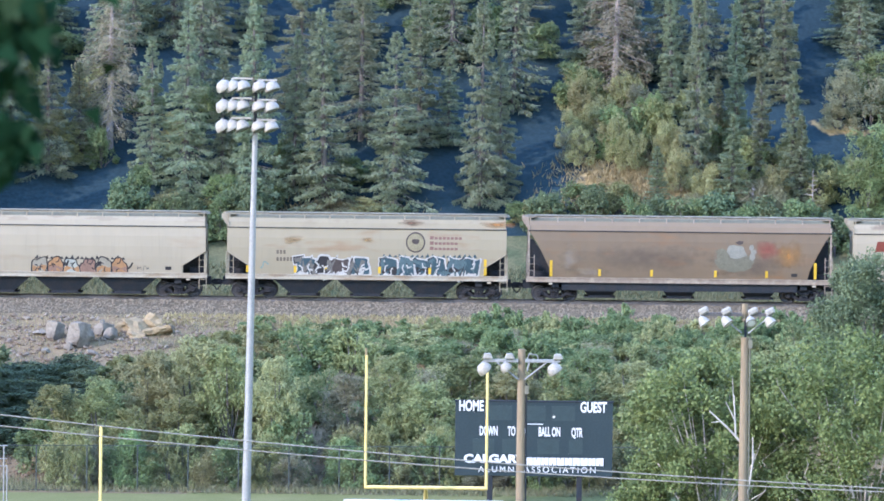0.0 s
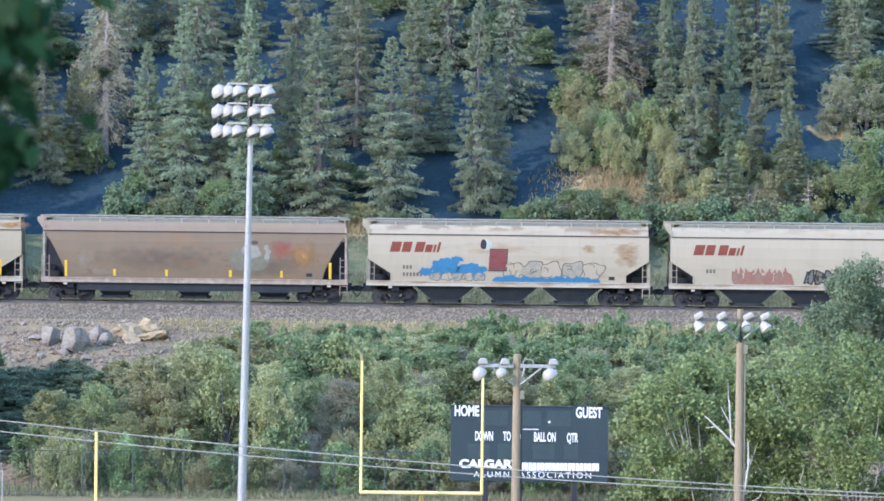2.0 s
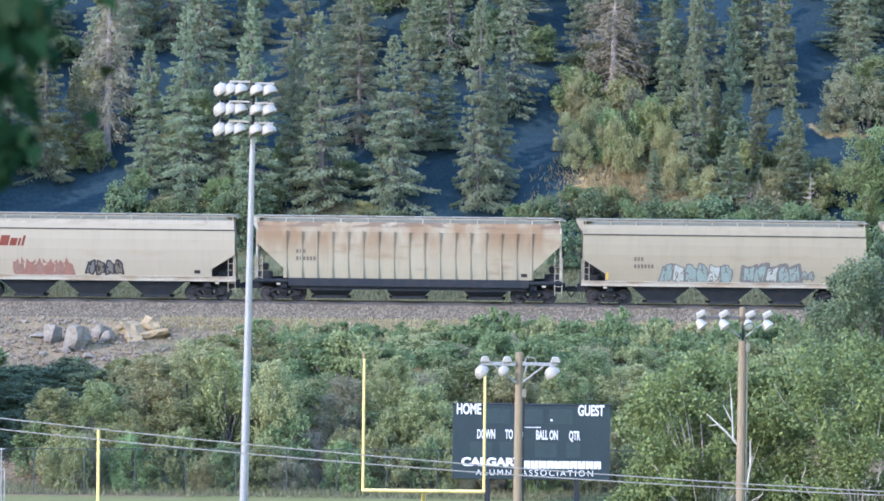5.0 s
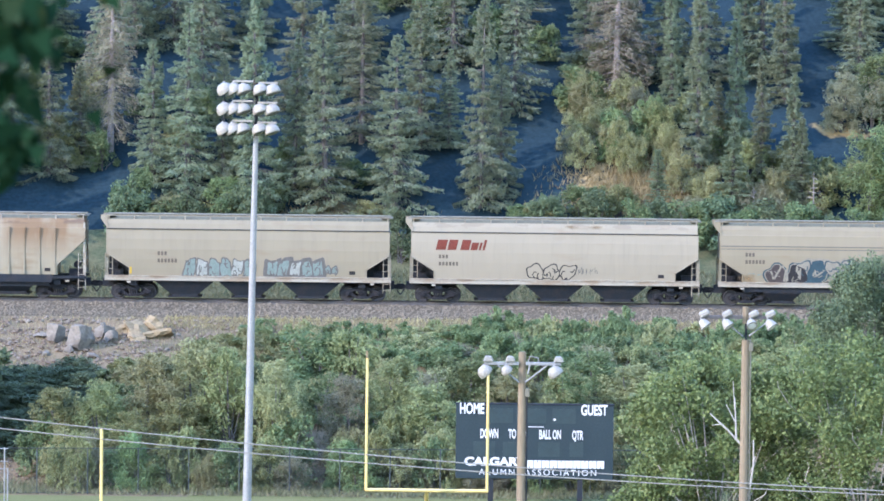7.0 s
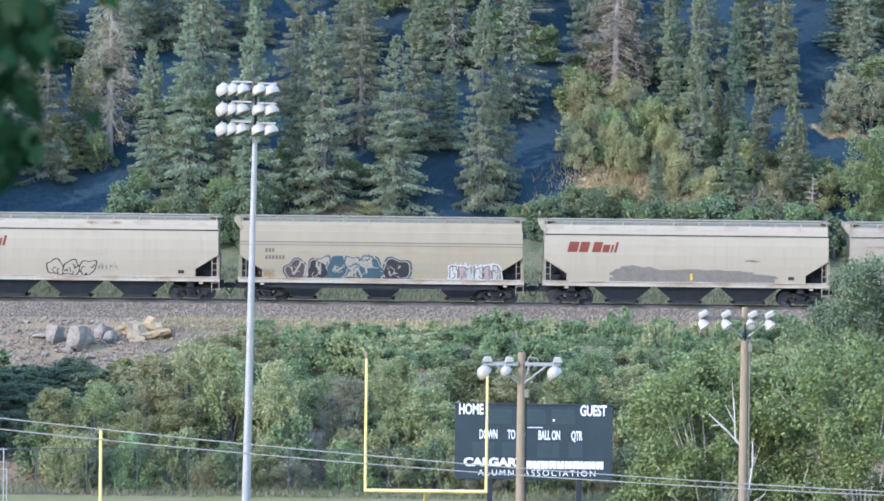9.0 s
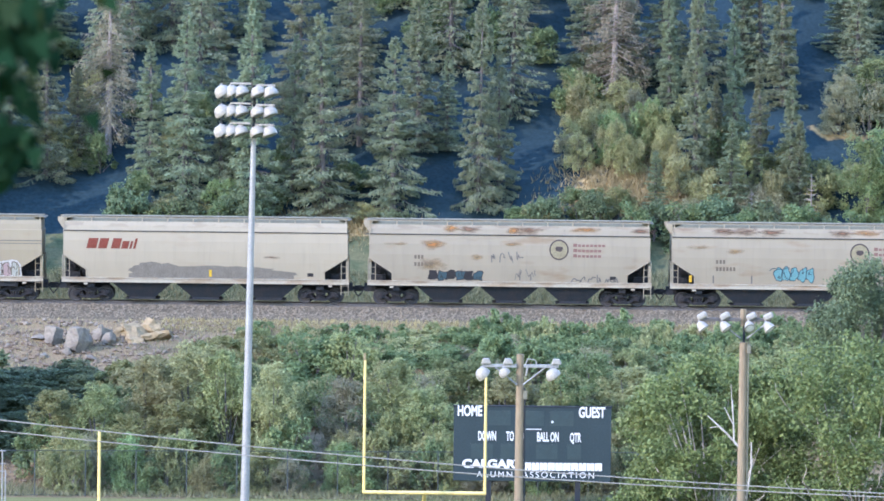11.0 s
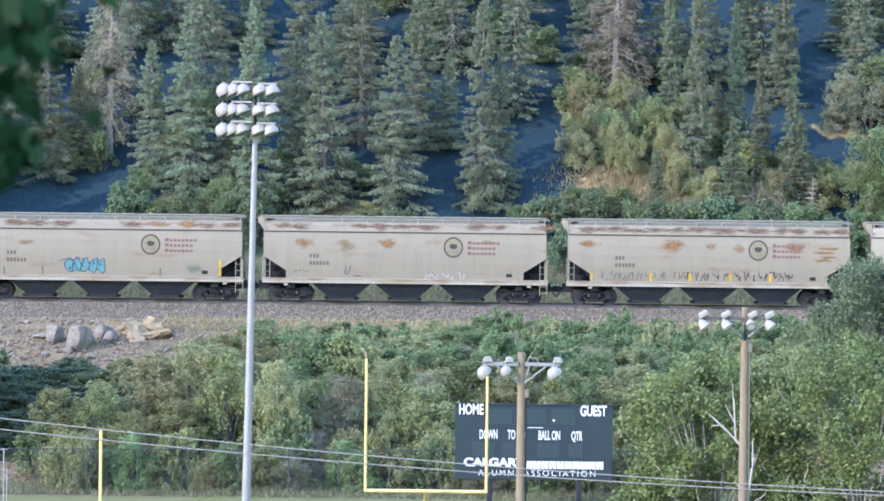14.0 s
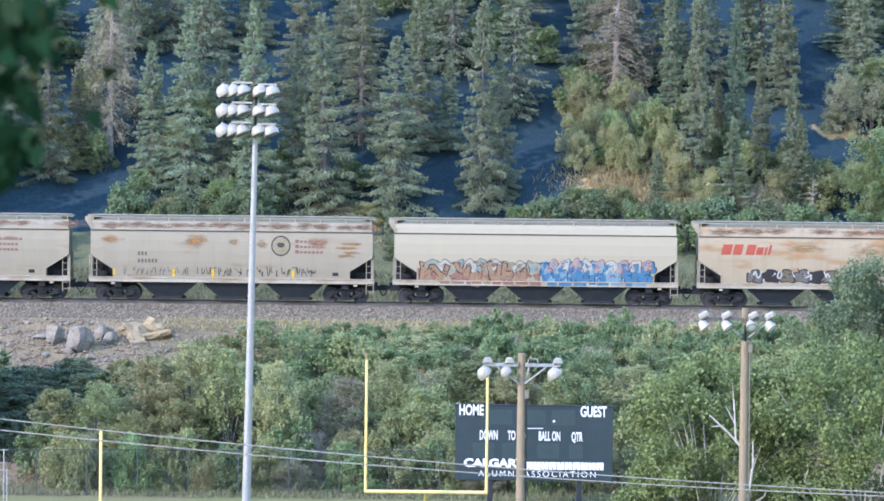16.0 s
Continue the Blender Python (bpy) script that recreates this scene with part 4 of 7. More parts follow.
def floodlight(parent, x, y, z, turn, tip, big=1.0, tall=1.0):
    """A bell-shaped floodlight with its glass and ballast box, hung under a cross-arm."""
    m = pose(x, y, z, 0, 0, turn) @ pose(0, 0, -0.30 * big, tip, 0, 0)
    bm = bmesh.new()
    k = big
    if tall > 1:
        # flared reflector with a wide mouth
        m = pose(x, y, z, 0, 0, turn) @ pose(0, 0, -0.04, tip, 0, 0) @ pose(0, 0, -0.32 * k)
        lathe(bm, [(0.10 * k, 0.32 * k), (0.20 * k, 0.25 * k), (0.27 * k, 0.08 * k), (0.32 * k, -0.12 * k), (0.35 * k, -0.2 * k)][::-1], m, 20)
    else:
        lathe(bm, [(0.07 * k, 0.27 * k), (0.19 * k, 0.245 * k), (0.29 * k, 0.15 * k), (0.35 * k, 0.02 * k), (0.365 * k, -0.12 * k), (0.345 * k, -0.17 * k)][::-1], m, 20)
    shell = part("floodlight", bm, lamp_shell, parent, "pale grey bell-shaped floodlight", smooth=False)
    bm = bmesh.new()
    lathe(bm, [(0.33 * k, -0.18 * k), (0.20 * k, -0.21 * k), (0.02, -0.22 * k)][::-1], m)
    part("glass", bm, white_paint if tall > 1 else lamp_glass, shell)
    bm = bmesh.new()
    tube(bm, m @ Vector((0, 0, 0.24 * k)), (x, y, z + 0.05), 0.035, 0.035, 6)
    part("bracket", bm, galv, shell)
    return shell


def stadium_mast():
    root = tagged(empty("floodlight_mast", pose(-8.84, 255, 0)), "tall galvanised steel mast with three rows of floodlights", "floodlight")
    root.rotation_euler = (0, radians(0.85), 0)
    bm = bmesh.new()
    tube(bm, (0, 0, 0), (0, 0, 19.80), 0.215, 0.118, 24)
    part("pole", bm, galv, root)
    bm = bmesh.new()
    tube(bm, (0, 0.03, 19.7), (0, 0.03, 22.1), 0.07, 0.07, 8)
    part("mast_head", bm, under_steel, root, "dark steel head tube")
    bm = bmesh.new()
    tube(bm, (0, 0, 0), (0, 0, 0.06), 0.42, 0.42, 14)
    part("base_plate", bm, galv, root)
    for zr in (20.28, 21.18, 22.08):
        for a, b, dz in ((-1.09, -0.17, 0.05), (0.06, 0.94, 0.0)):
            bm = bmesh.new()
            box(bm, a, b, -0.32, -0.22, zr + dz, zr + dz + 0.09)
            part("crossarm", bevelled(bm, 0.01), lamp_shell, root)
        bm = bmesh.new()
        box(bm, -1.2, 0.8, -0.1, 0.06, zr - 0.34, zr - 0.24)
        part("brace", bm, under_steel, root)
        for x, turn, tip in ((-1.48, -80, 34), (-1.06, -95, 28), (-0.62, -120, 26), (0.16, -125, 26), (0.70, -120, 24)):
            floodlight(root, x, -0.30, zr + 0.02, turn, tip, 1.0)


stadium_mast()


def wooden_light_pole(x, y, height, arm_z, lamps, extension=0.0, label=""):
    root = tagged(empty("light_pole", pose(x, y, 0)), label, "light pole", "wooden light poles")
    bm = bmesh.new()
    tube(bm, (0, 0, -0.2), (0, 0, height), 0.21, 0.155, 12)
    part("pole", bm, pole_wood, root, smooth=False)
    if extension:
        bm = bmesh.new()
        tube(bm, (0.02, 0, height - 0.1), (0, 0, height + extension - 0.2), 0.05, 0.05, 8)
        part("extension_pipe", bm, under_steel, root)
        bm = bmesh.new()
        tube(bm, (-0.02, 0, arm_z - 0.25), (-0.02, 0, arm_z + 0.42), 0.12, 0.12, 8)
        part("pole_top", bm, pole_wood, root)
    lo, hi = min(l[0] for l in lamps), max(l[0] for l in lamps)
    for a, b in ((lo, -0.14), (0.14, hi + 0.25)):
        bm = bmesh.new()
        box(bm, a, b, -0.25, -0.13, arm_z - 0.06, arm_z + 0.07)
        part("crossarm", bevelled(bm, 0.01), rail_steel if extension else galv, root, "rusty steel crossarm" if extension else "grey steel crossarm")
    for s in (-1, 1):
        bm = bmesh.new()
        tube(bm, (s * 0.12, -0.2, arm_z - 0.75), (s * 1.0, -0.2, arm_z - 0.06), 0.035, 0.035, 6)
        part("brace", bm, galv, root)
    bm = bmesh.new()
    tube(bm, (0.24, -0.05, 1.0), (0.2, -0.05, arm_z - 0.9), 0.035, 0.035, 6)
    part("conduit", bm, grate if extension else under_steel, root)
    bm = bmesh.new()
    box(bm, 0.13, 0.30, -0.12, 0.06, arm_z - 1.35 if not extension else height - 0.45, arm_z - 1.0 if not extension else height - 0.1)
    part("junction_box", bevelled(bm, 0.015), grate, root)
    for lx, turn, tip, size in lamps:
        floodlight(root, lx, -0.34, arm_z - 0.06, turn, tip, size, 1.6 if extension else 1.0)
        bm = bmesh.new()
        if extension:
            box(bm, lx - 0.05, lx + 0.36, -0.36, -0.06, arm_z + 0.0, arm_z + 0.25)
            bmesh.ops.rotate(bm, verts=bm.verts[:], cent=(lx + .12, -.2, arm_z + .1), matrix=Matrix.Rotation(radians(-28), 3, "Y"))
        else:
            rows = [[bm.verts.new((lx + u, v, arm_z + z)) for u, v in ((a, -.34), (b, -.34), (b, -.04), (a, -.04))] for a, b, z in ((-.06, .36, .07), (-.02, .34, .16), (.02, .26, .30))]
            bm.faces.new(rows[0][::-1])
            bm.faces.new(rows[2])
            for lo_row, hi_row in zip(rows, rows[1:]):
                for k in range(4):
                    bm.faces.new((lo_row[k], lo_row[(k + 1) % 4], hi_row[(k + 1) % 4], hi_row[k]))
        part("ballast_box", bevelled(bm, 0.06 if extension else 0.03), lamp_shell, root, "grey ballast box")
    if not extension:
        # the bracket of a missing lamp
        ring = [Vector(p) for p in ((0.22, -0.2, arm_z + .07), (0.30, -0.2, arm_z + .30), (0.62, -0.2, arm_z + .24), (0.66, -0.2, arm_z + .07))]
        bm = bmesh.new()
        for p, q in zip(ring, ring[1:]):
            tube(bm, p, q, .022, .022, 6)
        tube(bm, (0.30, -0.2, arm_z - .05), (0.22, -0.2, arm_z - .42), .05, .03, 6)
        part("empty_bracket", bm, galv, root, "bare bracket of a missing lamp")


wooden_light_pole(3.25, 225, 12.12, 11.66, ((-1.52, -70, 48, 0.84), (-0.64, -70, 42, 0.66), (1.30, -75, 36, 0.84)),
                  label="weathered wooden pole with a steel crossarm and four floodlights")
wooden_light_pole(12.2, 225, 12.7, 13.62, ((-1.82, -115, 40, 0.70), (-0.90, -120, 42, 0.70), (0.16, -165, 50, 0.66), (0.84, -120, 42, 0.70)), 1.2,
                  label="weathered wooden pole with four pale floodlights above a pipe")


def goal_post():
    root = tagged(empty("goal_post", pose(-0.63, 261, 0)), "yellow steel football goal post with two uprights", "goal post")
    bm = bmesh.new()
    tube(bm, (-2.86, 0, 3.05), (2.86, 0, 3.05), 0.085, 0.085, 10)
    part("crossbar", bm, yellow_paint, root)
    for s, top in ((-1, 9.2), (1, 8.5)):
        bm = bmesh.new()
        tube(bm, (s * 2.82, 0, 3.0), (s * 2.82, 0, top), 0.068, 0.06, 10)
        part("upright", bm, yellow_paint, root)
    bm = bmesh.new()
    tube(bm, (0, 1.9, 0), (0, 1.9, 2.3), 0.12, 0.12, 10)
    tube(bm, (0, 1.9, 2.25), (0, 0.05, 3.02), 0.11, 0.09, 10)
    part("gooseneck", bm, yellow_paint, root)
    bm = bmesh.new()
    box(bm, -2.9, -2.8, -0.02, 0.02, 9.2, 9.55)
    part("wind_ribbon", bm, sandstone, root, "faded brown ribbon")


goal_post()


def yellow_post():
    bm = bmesh.new()
    tube(bm, (0, 0, 0), (0, 0, 6.0), 0.075, 0.07, 10)
    ob = part("yellow_post", bm, yellow_paint)
    ob.matrix_world = pose(-15.62, 258, 0)
    tagged(ob, "slim yellow steel post standing on the field", "post")


yellow_post()


def soccer_goal():
    root = tagged(empty("soccer_goal", pose(-0.72, 259.6, 0)), "white metal soccer goal frame", "soccer goal")
    bm = bmesh.new()
    tube(bm, (-3.66, 0, 2.55), (3.66, 0, 2.55), 0.06, 0.06, 8)
    part("crossbar", bm, white_paint, root)
    for s in (-1, 1):
        bm = bmesh.new()
        tube(bm, (s * 3.66, 0, 0), (s * 3.66, 0, 2.6), 0.06, 0.06, 8)
        part("post", bm, white_paint, root)
        bm = bmesh.new()
        tube(bm, (s * 3.66, 0, 2.5), (s * 3.66, 1.0, 2.45), 0.04, 0.04, 6)
        tube(bm, (s * 3.66, 1.0, 2.45), (s * 3.66, 2.0, 0), 0.04, 0.04, 6)
        part("side_stay", bm, white_paint, root)


soccer_goal()


def lettering(text, size, material, parent, m, name="lettering", stretch=1.0, bold=0.012, spacing=1.0):
    cu = bpy.data.curves.new(name, "FONT")
    cu.body, cu.size, cu.align_x, cu.align_y, cu.extrude, cu.offset = text, size, "LEFT", "BOTTOM", 0.012, bold * size
    cu.space_character = spacing
    tmp = new(name, cu)
    me = bpy.data.meshes.new_from_object(tmp.evaluated_get(bpy.context.evaluated_depsgraph_get()))
    bpy.data.objects.remove(tmp)
    me.materials.clear()
    me.transform(Matrix.Diagonal((stretch, 1, 1, 1)))
    # one part for each letter
    bm = bmesh.new()
    bm.from_mesh(me)
    left = set(bm.verts)
    while left:
        todo, got = [min(left, key=lambda v: v.co.x)], set()
        while todo:
            v = todo.pop()
            if v not in got:
                got.add(v)
                todo += [e.other_vert(v) for e in v.link_edges]
        left -= got
        order = sorted(got, key=lambda v: v.index)
        at = {v: i for i, v in enumerate(order)}
        faces = [[at[v] for v in f.verts] for f in bm.faces if f.verts[0] in got]
        ob = part("letter", mesh_of("letter", [tuple(v.co) for v in order], faces, material), None, parent)
        ob.matrix_local = m
    bm.free()


UPRIGHT = pose(0, 0, 0, 90, 0, 0)


def scoreboard():
    root = tagged(empty("scoreboard", pose(0.77, 285, 0)), "black football scoreboard with white lettering on steel posts", "scoreboard")
    bm = bmesh.new()
    box(bm, 0, 8.03, 0, 0.35, 1.40, 5.19)
    part("board", bevelled(bm, 0.02), board_black, root)
    bm = bmesh.new()
    box(bm, -0.03, 8.06, -0.03, 0.38, 5.19, 5.25)
    part("cap", bm, under_steel, root)
    for x0, x1, z0, z1 in ((1.6, 2.9, 4.25, 5.0), (4.9, 6.1, 4.25, 5.0), (3.3, 4.6, 4.25, 5.0), (0.9, 2.0, 2.55, 3.3), (2.4, 3.4, 2.55, 3.3), (4.2, 5.3, 2.55, 3.3), (5.8, 6.5, 2.55, 3.3)):
        bm = bmesh.new()
        box(bm, x0, x1, -0.012, 0.02, z0, z1)
        part("digit_panel", bm, board_panel, root)
    for text, x, z, size, wide in (("HOME", 0.18, 4.58, 0.58, 0.60), ("GUEST", 6.36, 4.56, 0.58, 0.60), ("DOWN", 1.24, 3.36, 0.50, 0.43), ("TO GO", 2.68, 3.36, 0.50, 0.43),
                                   ("BALL ON", 4.24, 3.34, 0.50, 0.43), ("QTR", 5.92, 3.32, 0.50, 0.43), ("CALGARY", 0.46, 1.98, 0.44, 1.22), ("ALUMNI ASSOCIATION", 1.20, 1.52, 0.33, 1.04)):
        lettering(text, size * 1.28, white_paint, root, pose(x, -0.035, z) @ UPRIGHT, stretch=wide, bold=0.05 if wide == 1.22 else 0.0 if wide == 1.04 else 0.03, spacing=1.38 if wide == 1.04 else 1.0)
    # the team's name as plain notched blocks
    for i in range(10):
        bm = bmesh.new()
        x, w = 3.60 + i * 0.40, 0.37
        box(bm, x, x + 0.16, -0.05, -0.005, 1.97, 2.36)
        box(bm, x + 0.20, x + w, -0.05, -0.005, 1.97, 2.36)
        box(bm, x + 0.16, x + 0.20, -0.05, -0.005, *((2.09, 2.36), (1.97, 2.24), (2.03, 2.31))[i * 7 % 3])
        part("name_block", bm, white_paint, root)
    bm = bmesh.new()
    box(bm, 3.68, 4.48, -0.05, -0.005, 4.05, 4.09)
    part("score_bar", bm, white_paint, root)
    bm = bmesh.new()
    tube(bm, (5.02, -0.06, 4.45), (5.02, 0, 4.45), 0.06, 0.06, 10)
    part("round_lamp", bm, white_paint, root)
    for x in (1.8, 6.35):
        bm = bmesh.new()
        box(bm, x - 0.14, x + 0.14, 0.05, 0.3, -0.2, 1.40)
        part("post", bevelled(bm, 0.01), under_steel, root)


scoreboard()


def chain_fence():
    """Fence at the end of the field: posts, rails and a woven mesh of thin wires."""
    root = tagged(empty("chain_link_fence", pose(0, 0, 0)), "dark chain-link fence along the end of the field", "fence")
    rs = random.Random(4)
    line = lambda x: 290.4 + 0.085 * x
    for i in range(-11, 12):
        bm = bmesh.new()
        x = i * 2.6
        tube(bm, (x, line(x), -0.1), (x, line(x), 2.42 + rs.uniform(-.02, .02)), 0.032, 0.032, 6)
        part("post", bm, fence_metal, root)
    for z in (2.38, 0.08):
        bm = bmesh.new()
        tube(bm, (-29, line(-29), z), (29, line(29), z), 0.02, 0.02, 5)
        part("rail", bm, fence_metal, root)
    verts, faces = [], []
    for s in (-1, 1):
        x = -31.0
        while x < 31:
            a, b = x, x + s * 2.3
            k = len(verts)
            verts += [(a - .003, line(a), 0.08), (a + .003, line(a), 0.08), (b + .003, line(b), 2.38), (b - .003, line(b), 2.38)]
            faces.append((k, k + 1, k + 2, k + 3))
            x += 0.16
    tagged(part("mesh", mesh_of("mesh", verts, faces, fence_metal), None, root), kind="stuff")


chain_fence()


def stand_frame():
    """Grey tube frame of a small stand at the edge of the field."""
    root = tagged(empty("tube_frame", pose(-20.45, 262, 0)), "grey steel tube frame with rails on the field edge", "metal frame")
    for x, top in ((-0.25, 4.55), (0.05, 4.75), (0.2, 3.8)):
        bm = bmesh.new()
        tube(bm, (x, 0, 0), (x, 0, top), 0.035, 0.035, 6)
        part("post", bm, galv, root)
    for z in (4.7, 4.1, 3.75):
        bm = bmesh.new()
        tube(bm, (-1.4, 0, z), (0.22, 0, z), 0.025, 0.025, 6)
        part("rail", bm, galv, root)


stand_frame()


def overhead_wire(name, a, b, c):
    """A cable hanging along x at 180 m, its height a quadratic in x."""
    cu = bpy.data.curves.new(name, "CURVE")
    cu.dimensions, cu.bevel_depth, cu.bevel_resolution = "3D", 0.021, 1
    sp = cu.splines.new("POLY")
    xs = [-46 + 2 * i for i in range(56)]
    sp.points.add(len(xs) - 1)
    for p, x in zip(sp.points, xs):
        p.co = (x, 180, a + b * x + c * x * x, 1)
    cu.materials.append(wire_metal)
    tagged(new(name, cu), "pale overhead cable spanning the field", "cable", "overhead cables")


overhead_wire("cable", 11.748, -0.0724, 0.00111)
overhead_wire("cable", 11.495, -0.0640, 0.00118)


def near_tree():
    """The tree beside the camera, of which one leafy branch hangs into view."""
    root = tagged(empty("near_tree", pose(-3.4, 13.5, lie(-3.4, 13.5) - 0.2)), "broadleaf tree with a dark leafy branch hanging close by", "tree")
    z0 = lie(-3.4, 13.5) - 0.2
    rs = np.random.RandomState(8)
    bm = bmesh.new()
    tube(bm, (0, 0, -0.3), (0.1, 0, 3.5), 0.22, 0.15, 10, False)
    tube(bm, (0.1, 0, 3.4), (0, 0, 7.0), 0.15, 0.04, 8, False)
    top = 28.3 - z0
    tube(bm, (0.1, 0, 3.3), (1.6, -1.2, top), 0.07, 0.03, 7, False)
    tube(bm, (1.6, -1.2, top), (2.35, -1.5, top - 0.55), 0.03, 0.008, 6, False)
    part("trunk", bm, bark, root, smooth=True)
    c = []
    # sprays of leaves along the hanging branch, offsets from the branch tip
    for px, pz, n, sp in ((2.44, 27.86, 16, 0.035), (2.47, 27.80, 14, 0.035), (2.40, 27.74, 12, 0.04), (2.475, 27.70, 3, 0.02), (2.42, 27.60, 13, 0.03), (2.48, 27.60, 4, 0.02), (2.43, 27.54, 8, 0.02),
                          (2.53, 27.86, 2, 0.01), (2.53, 27.79, 3, 0.012), (2.36, 27.85, 20, 0.06), (2.34, 27.6, 16, 0.06)):
        n *= 2
        c.append(np.column_stack([px + 0.014 + rs.normal(0, sp, n), -1.5 + rs.normal(0, 0.06, n), pz - z0 + rs.normal(0, sp, n)]))
    for i in range(26):
        q = rs.normal(0, 1, 3) * np.array([0.9, 0.9, 0.9]) + np.array([-0.3, 0.4, 6.0])
        c.append(q + rs.normal(0, 0.35, (60, 3)))
    c = np.concatenate(c)
    m = len(c)
    size = rs.uniform(0.026, 0.042, (m, 1))
    u = unit(rs.normal(0, 0.5, (m, 3)) + np.array([0.2, 0, -0.9])) * size
    w = unit(np.cross(u, rs.normal(0, 0.4, (m, 3)) + np.array([0, 1.0, 0]))) * size * 0.72
    part("crown", blades(c, u, w, near_shade_leaves, "near_crown"), None, root)


near_tree()

# ---- train ----
SIDE = [(1.43, 1.50), (1.9, 1.545), (2.4, 1.575), (3.0, 1.58), (3.6, 1.545), (4.17, 1.47), (4.22, 1.45), (4.50, 1.39), (4.74, 1.30), (4.87, 0.98), (4.93, 0.62)]


def side_y(z):
    return -float(np.interp(z, [p[0] for p in SIDE], [p[1] for p in SIDE]))


def bar_patch(bm, x0, x1, z0, z1, lift=0.012, slant=0.0):
    """A painted block that follows the curved side."""
    steps = max(1, int((z1 - z0) / 0.07))
    rows = []
    for i in range(steps + 1):
        z = z0 + (z1 - z0) * i / steps
        s = slant * (z - z0)
        rows.append([bm.verts.new((x + s, side_y(z) - lift, z)) for x in (x0, x1)])
    for a, b in zip(rows, rows[1:]):
        bm.faces.new((a[0], a[1], b[1], b[0]))


def stroke(bm, pts, width, lift):
    """A painted line through (x, z) points on the side."""
    for (xa, za), (xb, zb) in zip(pts, pts[1:]):
        d = Vector((xb - xa, zb - za))
        if d.length < 1e-4:
            continue
        d.normalize()
        n = Vector((-d.y, d.x)) * width / 2
        e = d * width * 0.35
        q = [(xa - e.x + n.x, za - e.y + n.y), (xa - e.x - n.x, za - e.y - n.y), (xb + e.x - n.x, zb + e.y - n.y), (xb + e.x + n.x, zb + e.y + n.y)]
        lift += 0.0004
        bm.faces.new([bm.verts.new((x, side_y(z) - lift, z)) for x, z in q])


def blob(bm, cx, cz, rx, rz, lift, rng, points=14, rough=0.22):
    c = bm.verts.new((cx, side_y(cz) - lift, cz))
    ring = []
    for i in range(points):
        a = 2 * math.pi * i / points
        k = 1 + rng.uniform(-rough, rough)
        x, z = cx + rx * k * math.cos(a), cz + rz * k * math.sin(a)
        ring.append(bm.verts.new((x, side_y(z) - lift, z)))
    for i in range(points):
        bm.faces.new((c, ring[i], ring[(i + 1) % points]))


def paint(name, colour, rough=0.7):
    colour = tuple(v * 0.66 for v in colour)
    return shade(name, colour, rough, second=tuple(v * 0.75 for v in colour), scale=2.5, amount=0.5, grain=18, bump=0, spec=0.12)


def ribbon(bm, pts, width, lift):
    """A painted band through (x, z) points with pointed corners, in one strip."""
    rows = []
    for i, (x, z) in enumerate(pts):
        p, q = Vector(pts[max(0, i - 1)]), Vector(pts[min(len(pts) - 1, i + 1)])
        a = (Vector((x, z)) - p) if i else (q - Vector((x, z)))
        b = (q - Vector((x, z))) if i < len(pts) - 1 else a
        a, b = a.normalized(), b.normalized()
        n = Vector((-a.y - b.y, a.x + b.x))
        n = n.normalized() if n.length > 0.3 else Vector((-a.y, a.x))
        k = min(1.7, 1 / max(0.4, abs(n.dot(Vector((-a.y, a.x)))))) * width / 2
        end = a * (-width * .35 if i == 0 else width * .35 if i == len(pts) - 1 else 0)
        rows.append([bm.verts.new((u, side_y(v) - lift - i * 0.0002, v)) for u, v in ((x + end.x + n.x * k, z + end.y + n.y * k), (x + end.x - n.x * k, z + end.y - n.y * k))])
    for p, q in zip(rows, rows[1:]):
        bm.faces.new((p[0], p[1], q[1], q[0]))


